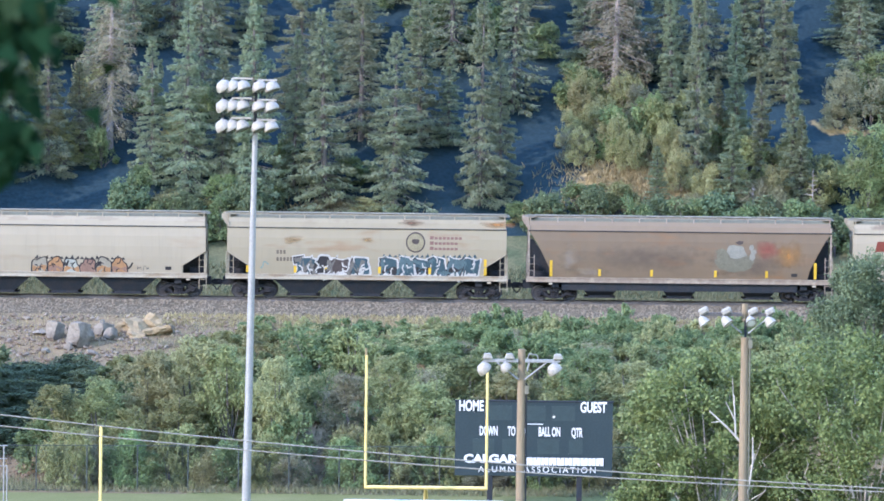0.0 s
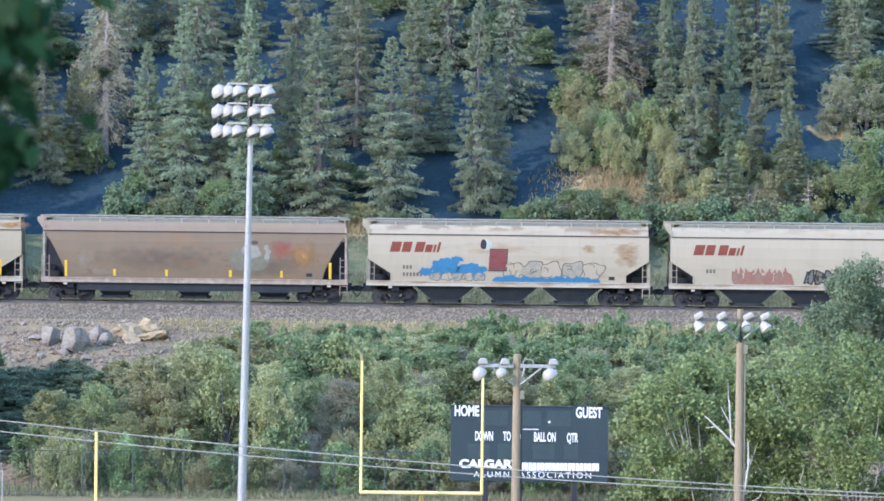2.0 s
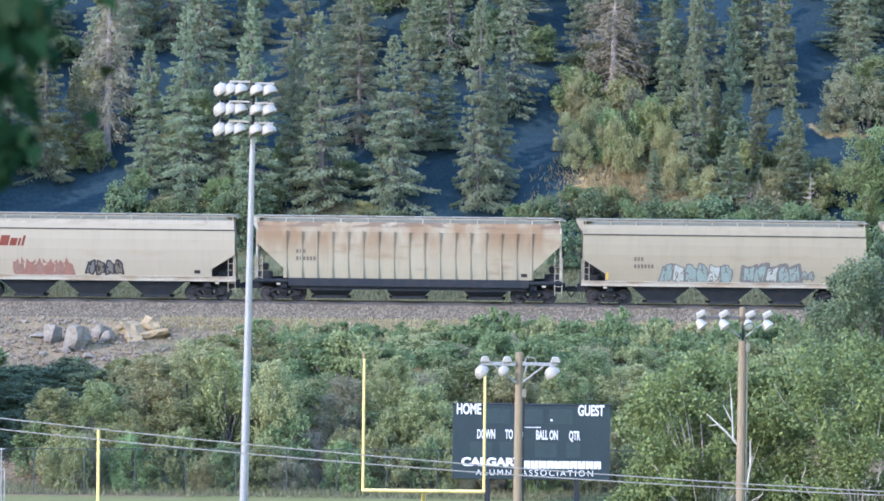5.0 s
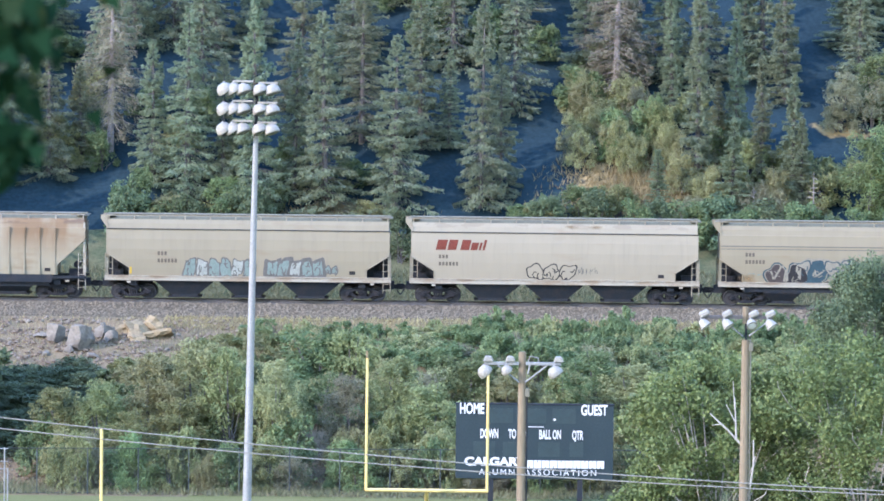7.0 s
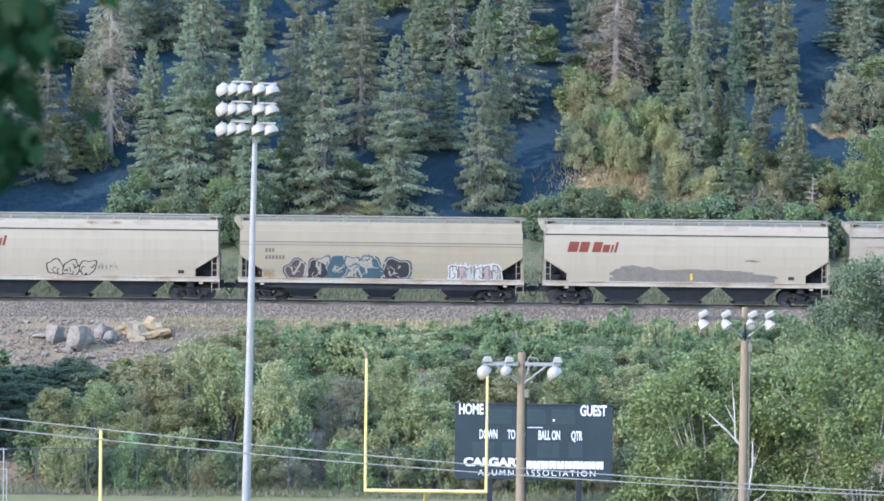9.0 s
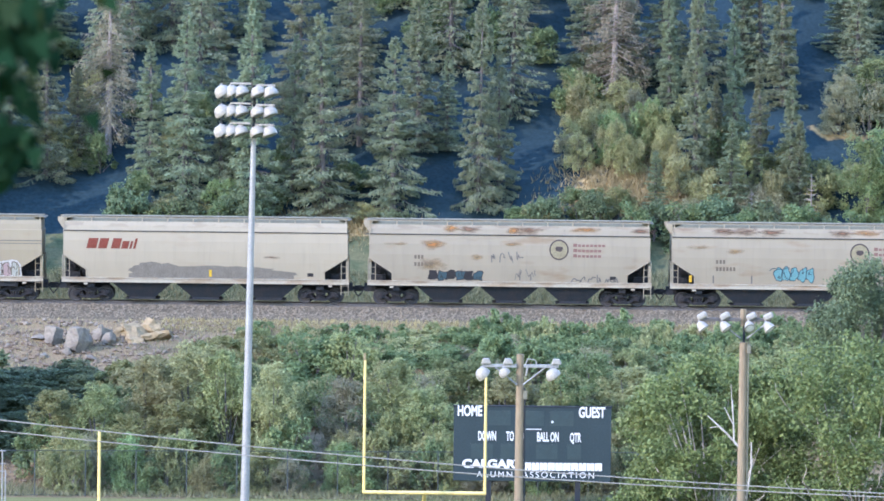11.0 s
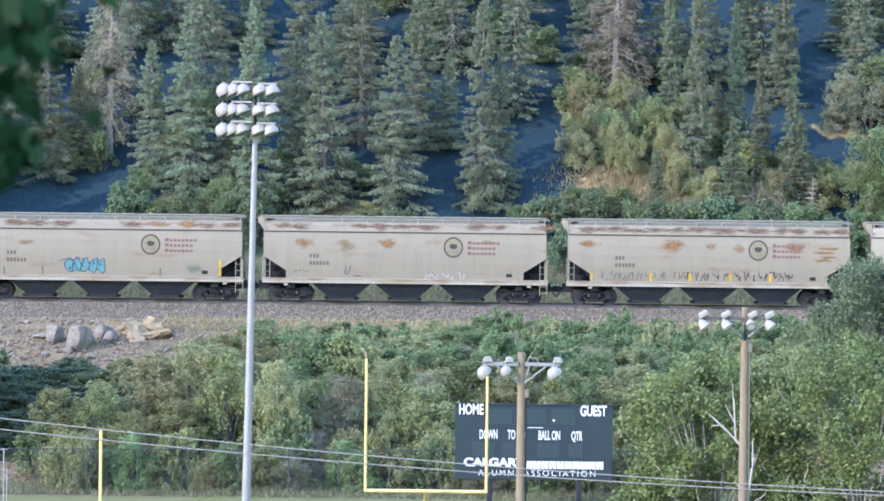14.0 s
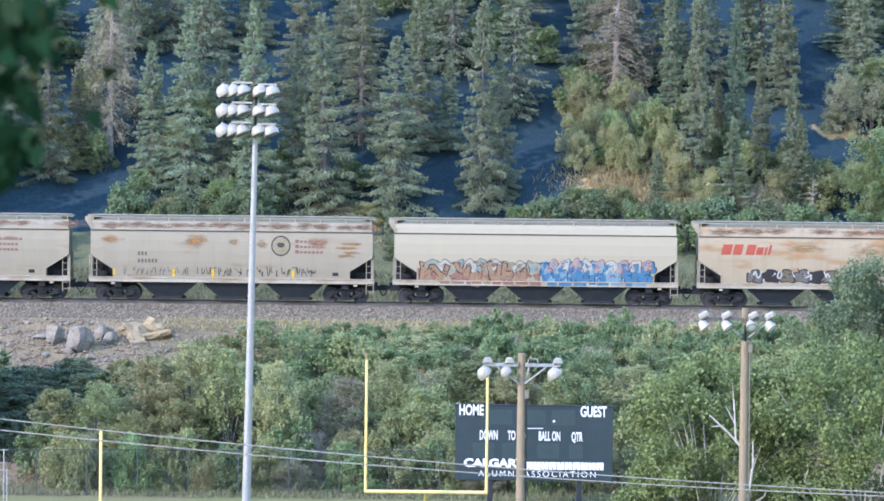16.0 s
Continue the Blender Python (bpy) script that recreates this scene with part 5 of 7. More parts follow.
def graffiti(parent, x0, x1, z0, z1, seed, fill, line, letters=6, halo=None, weight=1.0, accent=None, name="graffiti"):
    """Sprayed tangle that cannot be read: interlocked bent bands with a pale edge, a dark outline and a filling."""
    rng = random.Random(seed)
    w, h = (x1 - x0) / letters, z1 - z0
    thick = 0.42 * min(w, h) * (0.75 + 0.25 * weight)
    curly = seed % 2 == 0
    for i in range(letters):
        pts, v = [], rng.choice((0.05, 0.95))
        u = rng.uniform(-.15, .1)
        for step in range(rng.randint(4, 6)):
            z = z0 + thick * .4 + min(1, max(0, v)) * (h - thick * .8)
            pts.append((x0 + (i + min(1.25, max(-.2, u))) * w, max(1.28, z)))
            u += rng.uniform(.1, .55) if step % 2 else rng.uniform(-.25, .3)
            v = (rng.uniform(.6, 1.0) if v < .5 else rng.uniform(0, .45)) if rng.random() < .7 else v + rng.uniform(-.2, .2)
        for _ in range(2 if curly else 0):
            cut = [pts[0]]
            for p, q in zip(pts, pts[1:]):
                cut += [(p[0] * .72 + q[0] * .28, p[1] * .72 + q[1] * .28), (p[0] * .28 + q[0] * .72, p[1] * .28 + q[1] * .72)]
            pts = cut + [pts[-1]]
        if fill and weight >= .8:
            # the sprayed ground between the bands
            ground = bmesh.new()
            blob(ground, x0 + (i + .5) * w, z0 + h * .48, w * .62, h * .40, 0.006 + (i % 2) * 0.0005, rng, 18, .2)
            part(name, ground, fill if i % 3 else line, parent)
        bm = bmesh.new()
        slots = []
        for mat, lift, k in ((halo, 0.010, 1.4), (line, 0.0145, 1.0 if fill else .3), (fill, 0.019, .6)):
            if not mat:
                continue
            start = len(bm.faces)
            ribbon(bm, pts, thick * k, lift + (i % 2) * 0.0002)
            bm.faces.ensure_lookup_table()
            for f in bm.faces[start:]:
                f.material_index = len(slots)
            slots.append(mat)
        letter = part(name, bm, slots[0], parent)
        for mat in slots[1:]:
            letter.data.materials.append(mat)
    if accent:
        bm = bmesh.new()
        for _ in range(letters * 3):
            cx, cz = rng.uniform(x0, x1), rng.uniform(z0 + 0.1, z1 - 0.1)
            stroke(bm, [(cx, cz), (cx + rng.uniform(-.4, .4), cz + rng.uniform(-.25, .25)), (cx + rng.uniform(-.5, .5), cz + rng.uniform(-.3, .3))], 0.07, 0.030)
        tagged(part(name, bm, accent, parent), kind="stuff")


red_letter = paint("red_letter", (0.185, 0.050, 0.030))
orange_letter = paint("orange_letter", (0.38, 0.085, 0.05))
faded_red = paint("faded_red", (0.22, 0.125, 0.10))
dark_letter = paint("dark_letter", (0.12, 0.12, 0.12))
number_grey = paint("number_grey", (0.15, 0.125, 0.088))
ink = paint("ink", (0.035, 0.033, 0.032))
chalk = paint("chalk", (0.46, 0.445, 0.39))
spray_blue = paint("spray_blue", (0.045, 0.155, 0.26))
spray_cyan = paint("spray_cyan", (0.14, 0.29, 0.29))
spray_aqua = paint("spray_aqua", (0.22, 0.27, 0.225))
spray_orange = paint("spray_orange", (0.35, 0.20, 0.09))
spray_brown = paint("spray_brown", (0.26, 0.135, 0.095))
spray_grey = paint("spray_grey", (0.15, 0.14, 0.118))
spray_teal = paint("spray_teal", (0.05, 0.085, 0.095))
spray_salmon = paint("spray_salmon", (0.25, 0.155, 0.11))
dull_cream = paint("dull_cream", (0.29, 0.26, 0.19))
spray_slate = paint("spray_slate", (0.09, 0.135, 0.14))
spray_pink = paint("spray_pink", (0.34, 0.25, 0.23))
spray_red = paint("spray_red", (0.175, 0.055, 0.048))
tape_yellow = paint("tape_yellow", (0.62, 0.40, 0.03))
badge_gold = paint("badge_gold", (0.27, 0.235, 0.14))
badge_dark = paint("badge_dark", (0.075, 0.060, 0.052))
pale_patch = paint("pale_patch", (0.37, 0.38, 0.31))


def wordmark(parent, x, z, mat=None):
    """Two slanted block words as plain red shapes."""
    mat = mat or red_letter
    for lx, w, k in ((0, .58, 1), (.68, .52, 1), (1.44, .52, 1), (2.04, .40, .74), (2.52, .13, .74), (2.74, .14, 1)):
        bm = bmesh.new()
        bar_patch(bm, x + lx, x + lx + w, z, z + .60 * k, 0.013, .25)
        part("wordmark", bm, mat, parent)


def bubbles(parent, x0, x1, z0, z1, seed, fills, line, count=5, halo=None, edge_w=.07, square=.55, second=None, name="graffiti"):
    """Sprayed rounded shapes side by side that cannot be read, each with an outline, cuts and a lower shade."""
    rng = random.Random(seed)
    w, h = (x1 - x0) / count, z1 - z0
    for i in range(count):
        cx, cz = x0 + (i + .5) * w + rng.uniform(-.06, .06) * w, (z0 + z1) / 2 + rng.uniform(-.04, .04) * h
        f1, f2, slant = rng.uniform(0, 6.28), rng.uniform(0, 6.28), rng.uniform(-.15, .3)
        rim = []
        for j in range(26):
            a = 2 * math.pi * j / 26
            c, q = math.cos(a), math.sin(a)
            k = 1 + .13 * math.sin(3 * a + f1) + .09 * math.sin(5 * a + f2)
            u = math.copysign(abs(c) ** square, c) * w * .54 * k
            v = math.copysign(abs(q) ** square, q) * h * .46 * k
            rim.append((cx + u + slant * v, max(1.18, cz + v)))
        bm, slots = bmesh.new(), []

        def fan(points, mat, lift):
            start = len(bm.faces)
            mid = bm.verts.new((cx, side_y(cz) - lift, cz))
            ring = [bm.verts.new((x, side_y(z) - lift, z)) for x, z in points]
            for j in range(len(ring)):
                bm.faces.new((mid, ring[j], ring[(j + 1) % len(ring)]))
            bm.faces.ensure_lookup_table()
            for f in bm.faces[start:]:
                f.material_index = len(slots)
            slots.append(mat)

        grow = lambda d: [(cx + (x - cx) * (1 + d / (w * .5)), max(1.17, cz + (z - cz) * (1 + d / (h * .5)))) for x, z in rim]
        if halo:
            fan(grow(edge_w * 1.6), halo, .009 + (i % 2) * .0006)
        fan(rim, line, .0125 + (i % 2) * .0006)
        fan(grow(-edge_w), fills[i % len(fills)], .016 + (i % 2) * .0006)
        if second:
            low = [(x, z if z < cz - .02 * h else cz + .06 * h * math.sin(9 * x)) for x, z in grow(-edge_w * 1.2)]
            start = len(bm.faces)
            ring = [bm.verts.new((x, side_y(z) - .0185, z)) for x, z in low]
            mid = bm.verts.new((cx, side_y(cz - .2 * h) - .0185, cz - .2 * h))
            for j in range(len(ring)):
                bm.faces.new((mid, ring[j], ring[(j + 1) % len(ring)]))
            bm.faces.ensure_lookup_table()
            for f in bm.faces[start:]:
                f.material_index = len(slots)
            slots.append(second[i % len(second)])
        start = len(bm.faces)
        for k in range(rng.randint(2, 3)):
            a = rng.uniform(0, 6.28)
            p = (cx + rng.uniform(-.22, .22) * w, cz + rng.uniform(-.25, .25) * h)
            bend = (p[0] + .14 * w * math.cos(a), p[1] + .16 * h * math.sin(a))
            end = (bend[0] + .20 * w * math.cos(a + 1.1), bend[1] + .22 * h * math.sin(a + 1.1))
            ribbon(bm, [p, bend, end], edge_w * .8, .021 + k * .001)
        bm.faces.ensure_lookup_table()
        for f in bm.faces[start:]:
            f.material_index = len(slots)
        slots.append(line)
        ob = part(name, bm, slots[0], parent)
        for mat in slots[1:]:
            ob.data.materials.append(mat)


def spikes(parent, x0, x1, z, seed, mat, high=.2, name="graffiti"):
    """A jagged sprayed fringe."""
    rng = random.Random(seed)
    bm = bmesh.new()
    n = int((x1 - x0) / .3)
    for i in range(n):
        x = x0 + (i + .5) * (x1 - x0) / n
        q = [(x - .13, z), (x + .13, z), (x + rng.uniform(-.12, .12), z + high * rng.uniform(.6, 1.2))]
        bm.faces.new([bm.verts.new((u, side_y(v) - .011, v)) for u, v in q])
    tagged(part(name, bm, mat, parent), kind="stuff")


def stain_paint(name, colour, strength=0.8, streak=1.0):
    """Rust or faded paint that thins out towards its ragged edge."""
    m = bpy.data.materials.new(name)
    m.use_nodes = True
    n, k = m.node_tree.nodes, m.node_tree.links
    p, out = n["Principled BSDF"], n["Material Output"]
    p.inputs["Base Color"].default_value, p.inputs["Roughness"].default_value = (*colour, 1), 0.8
    p.inputs["Specular IOR Level"].default_value = 0.1
    co, obj, mp, ln, nz = n.new("ShaderNodeTexCoord"), n.new("ShaderNodeMapping"), n.new("ShaderNodeMapping"), n.new("ShaderNodeVectorMath"), n.new("ShaderNodeTexNoise")
    mp.inputs["Location"].default_value, mp.inputs["Scale"].default_value = (-1, 0, -1), (2, 0, 2)
    ln.operation = "LENGTH"
    k.new(co.outputs["Generated"], mp.inputs[0])
    k.new(mp.outputs[0], ln.inputs[0])
    obj.inputs["Scale"].default_value = (1.2, 1, 3.2 * streak)
    nz.inputs["Scale"].default_value, nz.inputs["Detail"].default_value = 1.6, 4
    k.new(co.outputs["Object"], obj.inputs[0])
    k.new(obj.outputs[0], nz.inputs["Vector"])
    ad, mr = n.new("ShaderNodeMath"), n.new("ShaderNodeMapRange")
    ad.operation = "MULTIPLY_ADD"
    ad.inputs[1].default_value = 1.5
    k.new(nz.outputs[0], ad.inputs[0])
    k.new(ln.outputs["Value"], ad.inputs[2])
    mr.inputs[1].default_value, mr.inputs[2].default_value, mr.inputs[3].default_value, mr.inputs[4].default_value = 1.62, 0.75, 0.0, strength
    k.new(ad.outputs[0], mr.inputs[0])
    tr, mx = n.new("ShaderNodeBsdfTransparent"), n.new("ShaderNodeMixShader")
    k.new(mr.outputs[0], mx.inputs[0])
    k.new(tr.outputs[0], mx.inputs[1])
    k.new(p.outputs[0], mx.inputs[2])
    k.new(mx.outputs[0], out.inputs[0])
    return m


RUST = stain_paint("rust_stain", (0.205, 0.105, 0.035), .85)
TAN_RUST = stain_paint("tan_rust_stain", (0.215, 0.140, 0.062), .7)
DARK_RUST = stain_paint("dark_rust_stain", (0.115, 0.070, 0.042), .9, 1.6)


def stain(parent, x, z, wide, high, mat, lift=.005, name="rust_stain"):
    bm = bmesh.new()
    bar_patch(bm, x - wide / 2, x + wide / 2, z - high / 2, z + high / 2, lift)
    part(name, bm, mat, parent, "rust stain")


def eave_rust(parent, hx, seed, amount):
    """Brown patches along the upper edge of the roof curve."""
    rng = random.Random(seed)
    x = -hx + .6
    while x < hx - .6:
        w = rng.uniform(.9, 2.0)
        if rng.random() < amount:
            stain(parent, x + w / 2, 4.50 + rng.uniform(-.05, .05), w * 1.35, rng.uniform(.40, .62), DARK_RUST if rng.random() < .9 else RUST, .010)
        x += w * rng.uniform(.8, 1.1)


def crest(parent, x, z, mat=None):
    """A round crest and three lines of small capitals, as plain shapes."""
    for r, m, lift in ((0.57, badge_dark, .012), (0.49, badge_gold, .016)):
        bm = bmesh.new()
        blob(bm, x, z, r, r * 1.06, lift, random.Random(1), 24, 0.0)
        part("crest", bm, m, parent)
    bm = bmesh.new()
    blob(bm, x, z + 0.06, 0.2, 0.17, 0.024, random.Random(2), 10, 0.2)
    part("crest", bm, badge_dark, parent)
    for k, n in ((0.28, 8), (-0.03, 7), (-0.34, 7)):
        bm = bmesh.new()
        bar_patch(bm, x + 0.84, x + 1.06, z + k - 0.09, z + k + 0.10)
        for i in range(1, n):
            bar_patch(bm, x + 0.88 + i * 0.235, x + 1.06 + i * 0.235, z + k - 0.09, z + k + 0.05)
        tagged(part("company_line", bm, mat or faded_red, parent), kind="stuff")


def numbers(parent, x, z, rows=2):
    for r in range(rows):
        bm = bmesh.new()
        for i in range((3, 6)[r]):
            bar_patch(bm, x + i * 0.2, x + i * 0.2 + 0.13, z - r * 0.42, z - r * 0.42 + 0.22)
        tagged(part("road_number", bm, number_grey, parent), kind="stuff")


def axle_mesh():
    bm = bmesh.new()
    tilt = pose(0, 0, 0, 90, 0, 0)
    tube(bm, (0, -0.95, 0), (0, 0.95, 0), 0.08, 0.08, 8)
    for s in (-1, 1):
        m = Matrix.Translation((0, s * 0.754, 0)) @ pose(0, 0, 0, 90 * s, 0, 0)
        lathe(bm, [(0.08, -0.07), (0.13, -0.08), (0.16, -0.02), (0.36, -0.03), (0.40, -0.065), (0.46, -0.065), (0.46, 0.05), (0.485, 0.075), (0.36, 0.07), (0.16, 0.06), (0.1, 0.08)][::-1], m, 20)
        for k in range(3):
            a = k * 2.094
            box(bm, 0.26 * math.cos(a) - .035, 0.26 * math.cos(a) + .035, s * 0.80 - .01, s * 0.80 + .01, 0.26 * math.sin(a) - .035, 0.26 * math.sin(a) + .035)
    me = bpy.data.meshes.new("wheelset")
    bm.to_mesh(me)
    bm.free()
    me.materials.append(wheel_steel)
    return me


def truck_mesh():
    bm = bmesh.new()
    for s in (-1, 1):
        y = s * 1.02
        w = 0.07
        # cast side frame: top bar, sloping ends, bottom bar, spring nest
        for x0, z0, x1, z1, t in ((-.95, .52, -.45, .74, .09), (-.45, .74, .45, .74, .09), (.45, .74, .95, .52, .09), (-.72, .50, -.34, .26, .08), (-.34, .26, .34, .26, .08), (.34, .26, .72, .50, .08)):
            d = Vector((x1 - x0, 0, z1 - z0)).normalized()
            n = Vector((-d.z, 0, d.x)) * t
            vs = []
            for yy in (y - w, y + w):
                vs.append([bm.verts.new(Vector((px, yy, pz)) + q) for px, pz, q in ((x0, z0, -n), (x1, z1, -n), (x1, z1, n), (x0, z0, n))])
            bm.faces.new(vs[0])
            bm.faces.new(vs[1][::-1])
            for i in range(4):
                bm.faces.new((vs[0][i], vs[1][i], vs[1][(i + 1) % 4], vs[0][(i + 1) % 4]))
        for x in (-.88, .88):
            box(bm, x - .16, x + .16, y - .10, y + .10, .36, .62)
            tube(bm, (x, y, .46), (x, y + s * .16, .46), .11, .10, 10)
        for x in (-.2, -.07, .07, .2):
            tube(bm, (x, y, .32), (x, y, .58), .055, .055, 7)
        box(bm, -.30, .30, y - .09, y + .09, .56, .68)
    box(bm, -.2, .2, -1.1, 1.1, .55, .85)
    me = bpy.data.meshes.new("truck")
    bm.to_mesh(me)
    bm.free()
    me.materials.append(truck_steel)
    return me


roof_grey = shade("roof_grey", (0.125, 0.115, 0.074), 0.9, second=(0.10, 0.083, 0.055), scale=1.2, grain=12, spec=0.08)
AXLE, TRUCK = axle_mesh(), truck_mesh()
WHEELSETS = []
CARS = []


def hopper_car(gap_left, gap_right, label, body, style="notch", pockets=3, sill=None, trim=None, detail=None, roof=None, tapes=()):
    """A covered hopper between two coupler planes, given along the track at the start. Its origin is on the rail top."""
    length = gap_right - gap_left
    root = empty("hopper_car", pose((gap_left + gap_right) / 2, TRACK_Y, RAIL_Z))
    tagged(root, label, "freight car", "hopper cars of the train")
    hx = length / 2 - 0.64
    sill = sill or sill_white
    trim = trim or car_trim

    def reach(z):
        if style in ("notch", "plain"):
            return hx - max(0, min(1, (2.75 - z) / 0.85)) * 1.35
        if style == "rib":
            return hx - max(0, min(1, (3.5 - z) / 1.5)) * 1.6
        return hx - max(0, min(1, (4.15 - z) / 2.5)) ** 0.8 * 1.4

    # shell
    levels = sorted(set([p[0] for p in SIDE] + [1.90, 2.0, 2.05, 2.72, 2.75, 3.0, 3.3, 3.5, 3.75, 3.95, 4.08, 4.15]))
    bm = bmesh.new()
    rings = []
    for z in levels:
        y, x = -side_y(z), reach(z)
        cut = 0.0 if z < 4.2 else 0.05
        rings.append([bm.verts.new(p) for p in ((-x + cut, -y, z), (x - cut, -y, z), (x - cut, y, z), (-x + cut, y, z))])
    for a, b in zip(rings, rings[1:]):
        for i in range(4):
            bm.faces.new((a[i], a[(i + 1) % 4], b[(i + 1) % 4], b[i]))
    bm.faces.new(rings[0][::-1])
    bm.faces.new(rings[-1])
    shell = part("body", bm, body, root)
    shell.data.materials.append(roof_grey)
    for f in shell.data.polygons:
        f.material_index = 1 if f.center.z > 4.78 else 0
    if style == "taper" and body.name == "brown_car_paint":
        shell.data.materials.append(sky_lit_roof)
        for f in shell.data.polygons:
            if 4.17 < f.center.z < 4.78:
                f.material_index = 2
    for s in (-1, 1):
        bm = bmesh.new()
        y = s * 1.485
        if style in ("notch", "taper"):
            box(bm, -hx, hx, y - .03, y + .03, 4.155, 4.205)
            part("roof_seam", bm, under_steel, root)
        bm = bmesh.new()
        if style == "rib":
            box(bm, -hx + 1.9, hx - 1.9, s * 1.53 - .035, s * 1.53 + .035, .98, 1.44)
            for e in (-1, 1):
                box(bm, *sorted((e * (hx + .1), e * (hx - 1.9))), s * 1.53 - .05, s * 1.53 + .05, 1.22, 1.36)
        else:
            box(bm, -hx - .1, hx + .1, s * 1.53 - .035, s * 1.53 + .035, 1.16, 1.43)
            box(bm, -hx - .1, hx + .1, s * 1.53 - .09, s * 1.53 + .09, 1.40, 1.45)
        part("side_sill", bm, under_steel if style == "rib" else sill, root)
        bm = bmesh.new()
        box(bm, -hx, hx, s * 1.27 - .02, s * 1.27 + .02, 4.94, 4.985)
        for i in range(12):
            x = -hx + .12 + i * (2 * hx - .24) / 11
            box(bm, x - .03, x + .03, s * 1.27 - .05, s * 1.27 + .03, 4.66, 4.95)
        part("roof_rail", bm, trim, root)
        if style == "rib":
            for i in range(17):
                x = -hx + 1.75 + i * (2 * hx - 3.5) / 16
                bm = bmesh.new()
                box(bm, x - .035, x + .035, s * 1.575 - .045, s * 1.575 + .045, 1.46, 4.25)
                part("rib", bm, body, root)
    # roof: walkway and hatches
    bm = bmesh.new()
    for y in (-.42, .42):
        box(bm, -hx - .05, hx + .05, y - .26, y + .26, 4.99, 5.03)
        for i in range(9):
            x = -hx + .5 + i * (2 * hx - 1) / 8
            box(bm, x - .03, x + .03, y - .2, y + .2, 4.80, 4.99)
    part("roof_walk", bm, grate, root)
    for i in range(8):
        x = -hx + 1.2 + i * (2 * hx - 2.4) / 7
        bm = bmesh.new()
        box(bm, x - .85, x + .85, -.14, .14, 4.85, 5.04)
        part("hatch", bevelled(bm, .03), roof or trim, root)
    # underframe
    for s in (-1, 1):
        for name, x0, x1, y, z0, z1 in (("centre_sill", .35, 3.3, .3, .72, 1.2), ("bolster", 2.05, 2.45, 1.35, .84, 1.16)):
            bm = bmesh.new()
            box(bm, *sorted((s * (length / 2 - x0), s * (length / 2 - x1))), -y, y, z0, z1)
            part(name, bm, under_steel, root)
        bm = bmesh.new()
        box(bm, *sorted((s * (hx - .05), s * (hx - 2.9))), -1.45, 1.45, 1.12, 1.22)
        part("end_deck", bm, under_steel, root)
        if style != "rib":
            bm = bmesh.new()
            low_x, top_z = (1.42, 2.72) if style != "taper" else (1.5, 3.6)
            vs = [[bm.verts.new((s * px, y, pz)) for px, pz in ((hx - low_x, 1.2), (hx - .12, 1.2), (hx - .12, top_z), (hx - .3, top_z), (hx - low_x, 1.95))] for y in (-.5, .5)]
            bm.faces.new(vs[0])
            bm.faces.new(vs[1][::-1])
            for k in range(5):
                bm.faces.new((vs[0][k], vs[1][k], vs[1][(k + 1) % 5], vs[0][(k + 1) % 5]))
            bmesh.ops.recalc_face_normals(bm, faces=bm.faces)
            part("end_web", bm, under_steel, root)
    # each style has its own spacing, upper and lower half widths, skirt and lower end of the pockets
    step, top, low, skirt, zl = {"notch": (3.72, 1.72, .78, 1.14, .22), "plain": (4.6, 1.12, .6, .86, .24), "taper": (4.65, .95, .70, .70, .30), "rib": (4.55, 1.30, .95, .78, .30)}[style]
    if skirt < 1.1:
        bm = bmesh.new()
        half = step * 1.5 if style != "rib" else length / 2 - 2.6
        rows = [[bm.verts.new((u * half * k, v * hy, z)) for u, v in ((-1, -1), (1, -1), (1, 1), (-1, 1))] for k, hy, z in ((1, 1.42, 1.44), (.985, 1.38, skirt))]
        for j in range(4):
            bm.faces.new((rows[1][j], rows[1][(j + 1) % 4], rows[0][(j + 1) % 4], rows[0][j]))
        bm.faces.new(rows[0])
        bm.faces.new(rows[1][::-1])
        part("skirt", bm, under_steel, root)
    for i in range(pockets):
        x = (i - (pockets - 1) / 2) * step
        bm = bmesh.new()
        rr = []
        for hw, hy, z in ((top, 1.38, skirt + .25), (top * .97, 1.36, skirt - .06), (low, 1.02, zl + .10), (low, 1.02, zl)):
            rr.append([bm.verts.new((x + u * hw, v * hy, z)) for u, v in ((-1, -1), (1, -1), (1, 1), (-1, 1))])
        for a, b in zip(rr, rr[1:]):
            for j in range(4):
                bm.faces.new((b[j], b[(j + 1) % 4], a[(j + 1) % 4], a[j]))
        bm.faces.new(rr[0])
        bm.faces.new(rr[-1][::-1])
        pk = part("hopper_pocket", bm, under_steel, root)
        bm = bmesh.new()
        box(bm, x - low - .2, x + low + .2, -1.12, 1.12, zl - .06, zl)
        tube(bm, (x + low, -1.3, zl + .05), (x + low, 1.3, zl + .05), .04, .04, 6)
        part("outlet_gate", bm, truck_steel, pk)
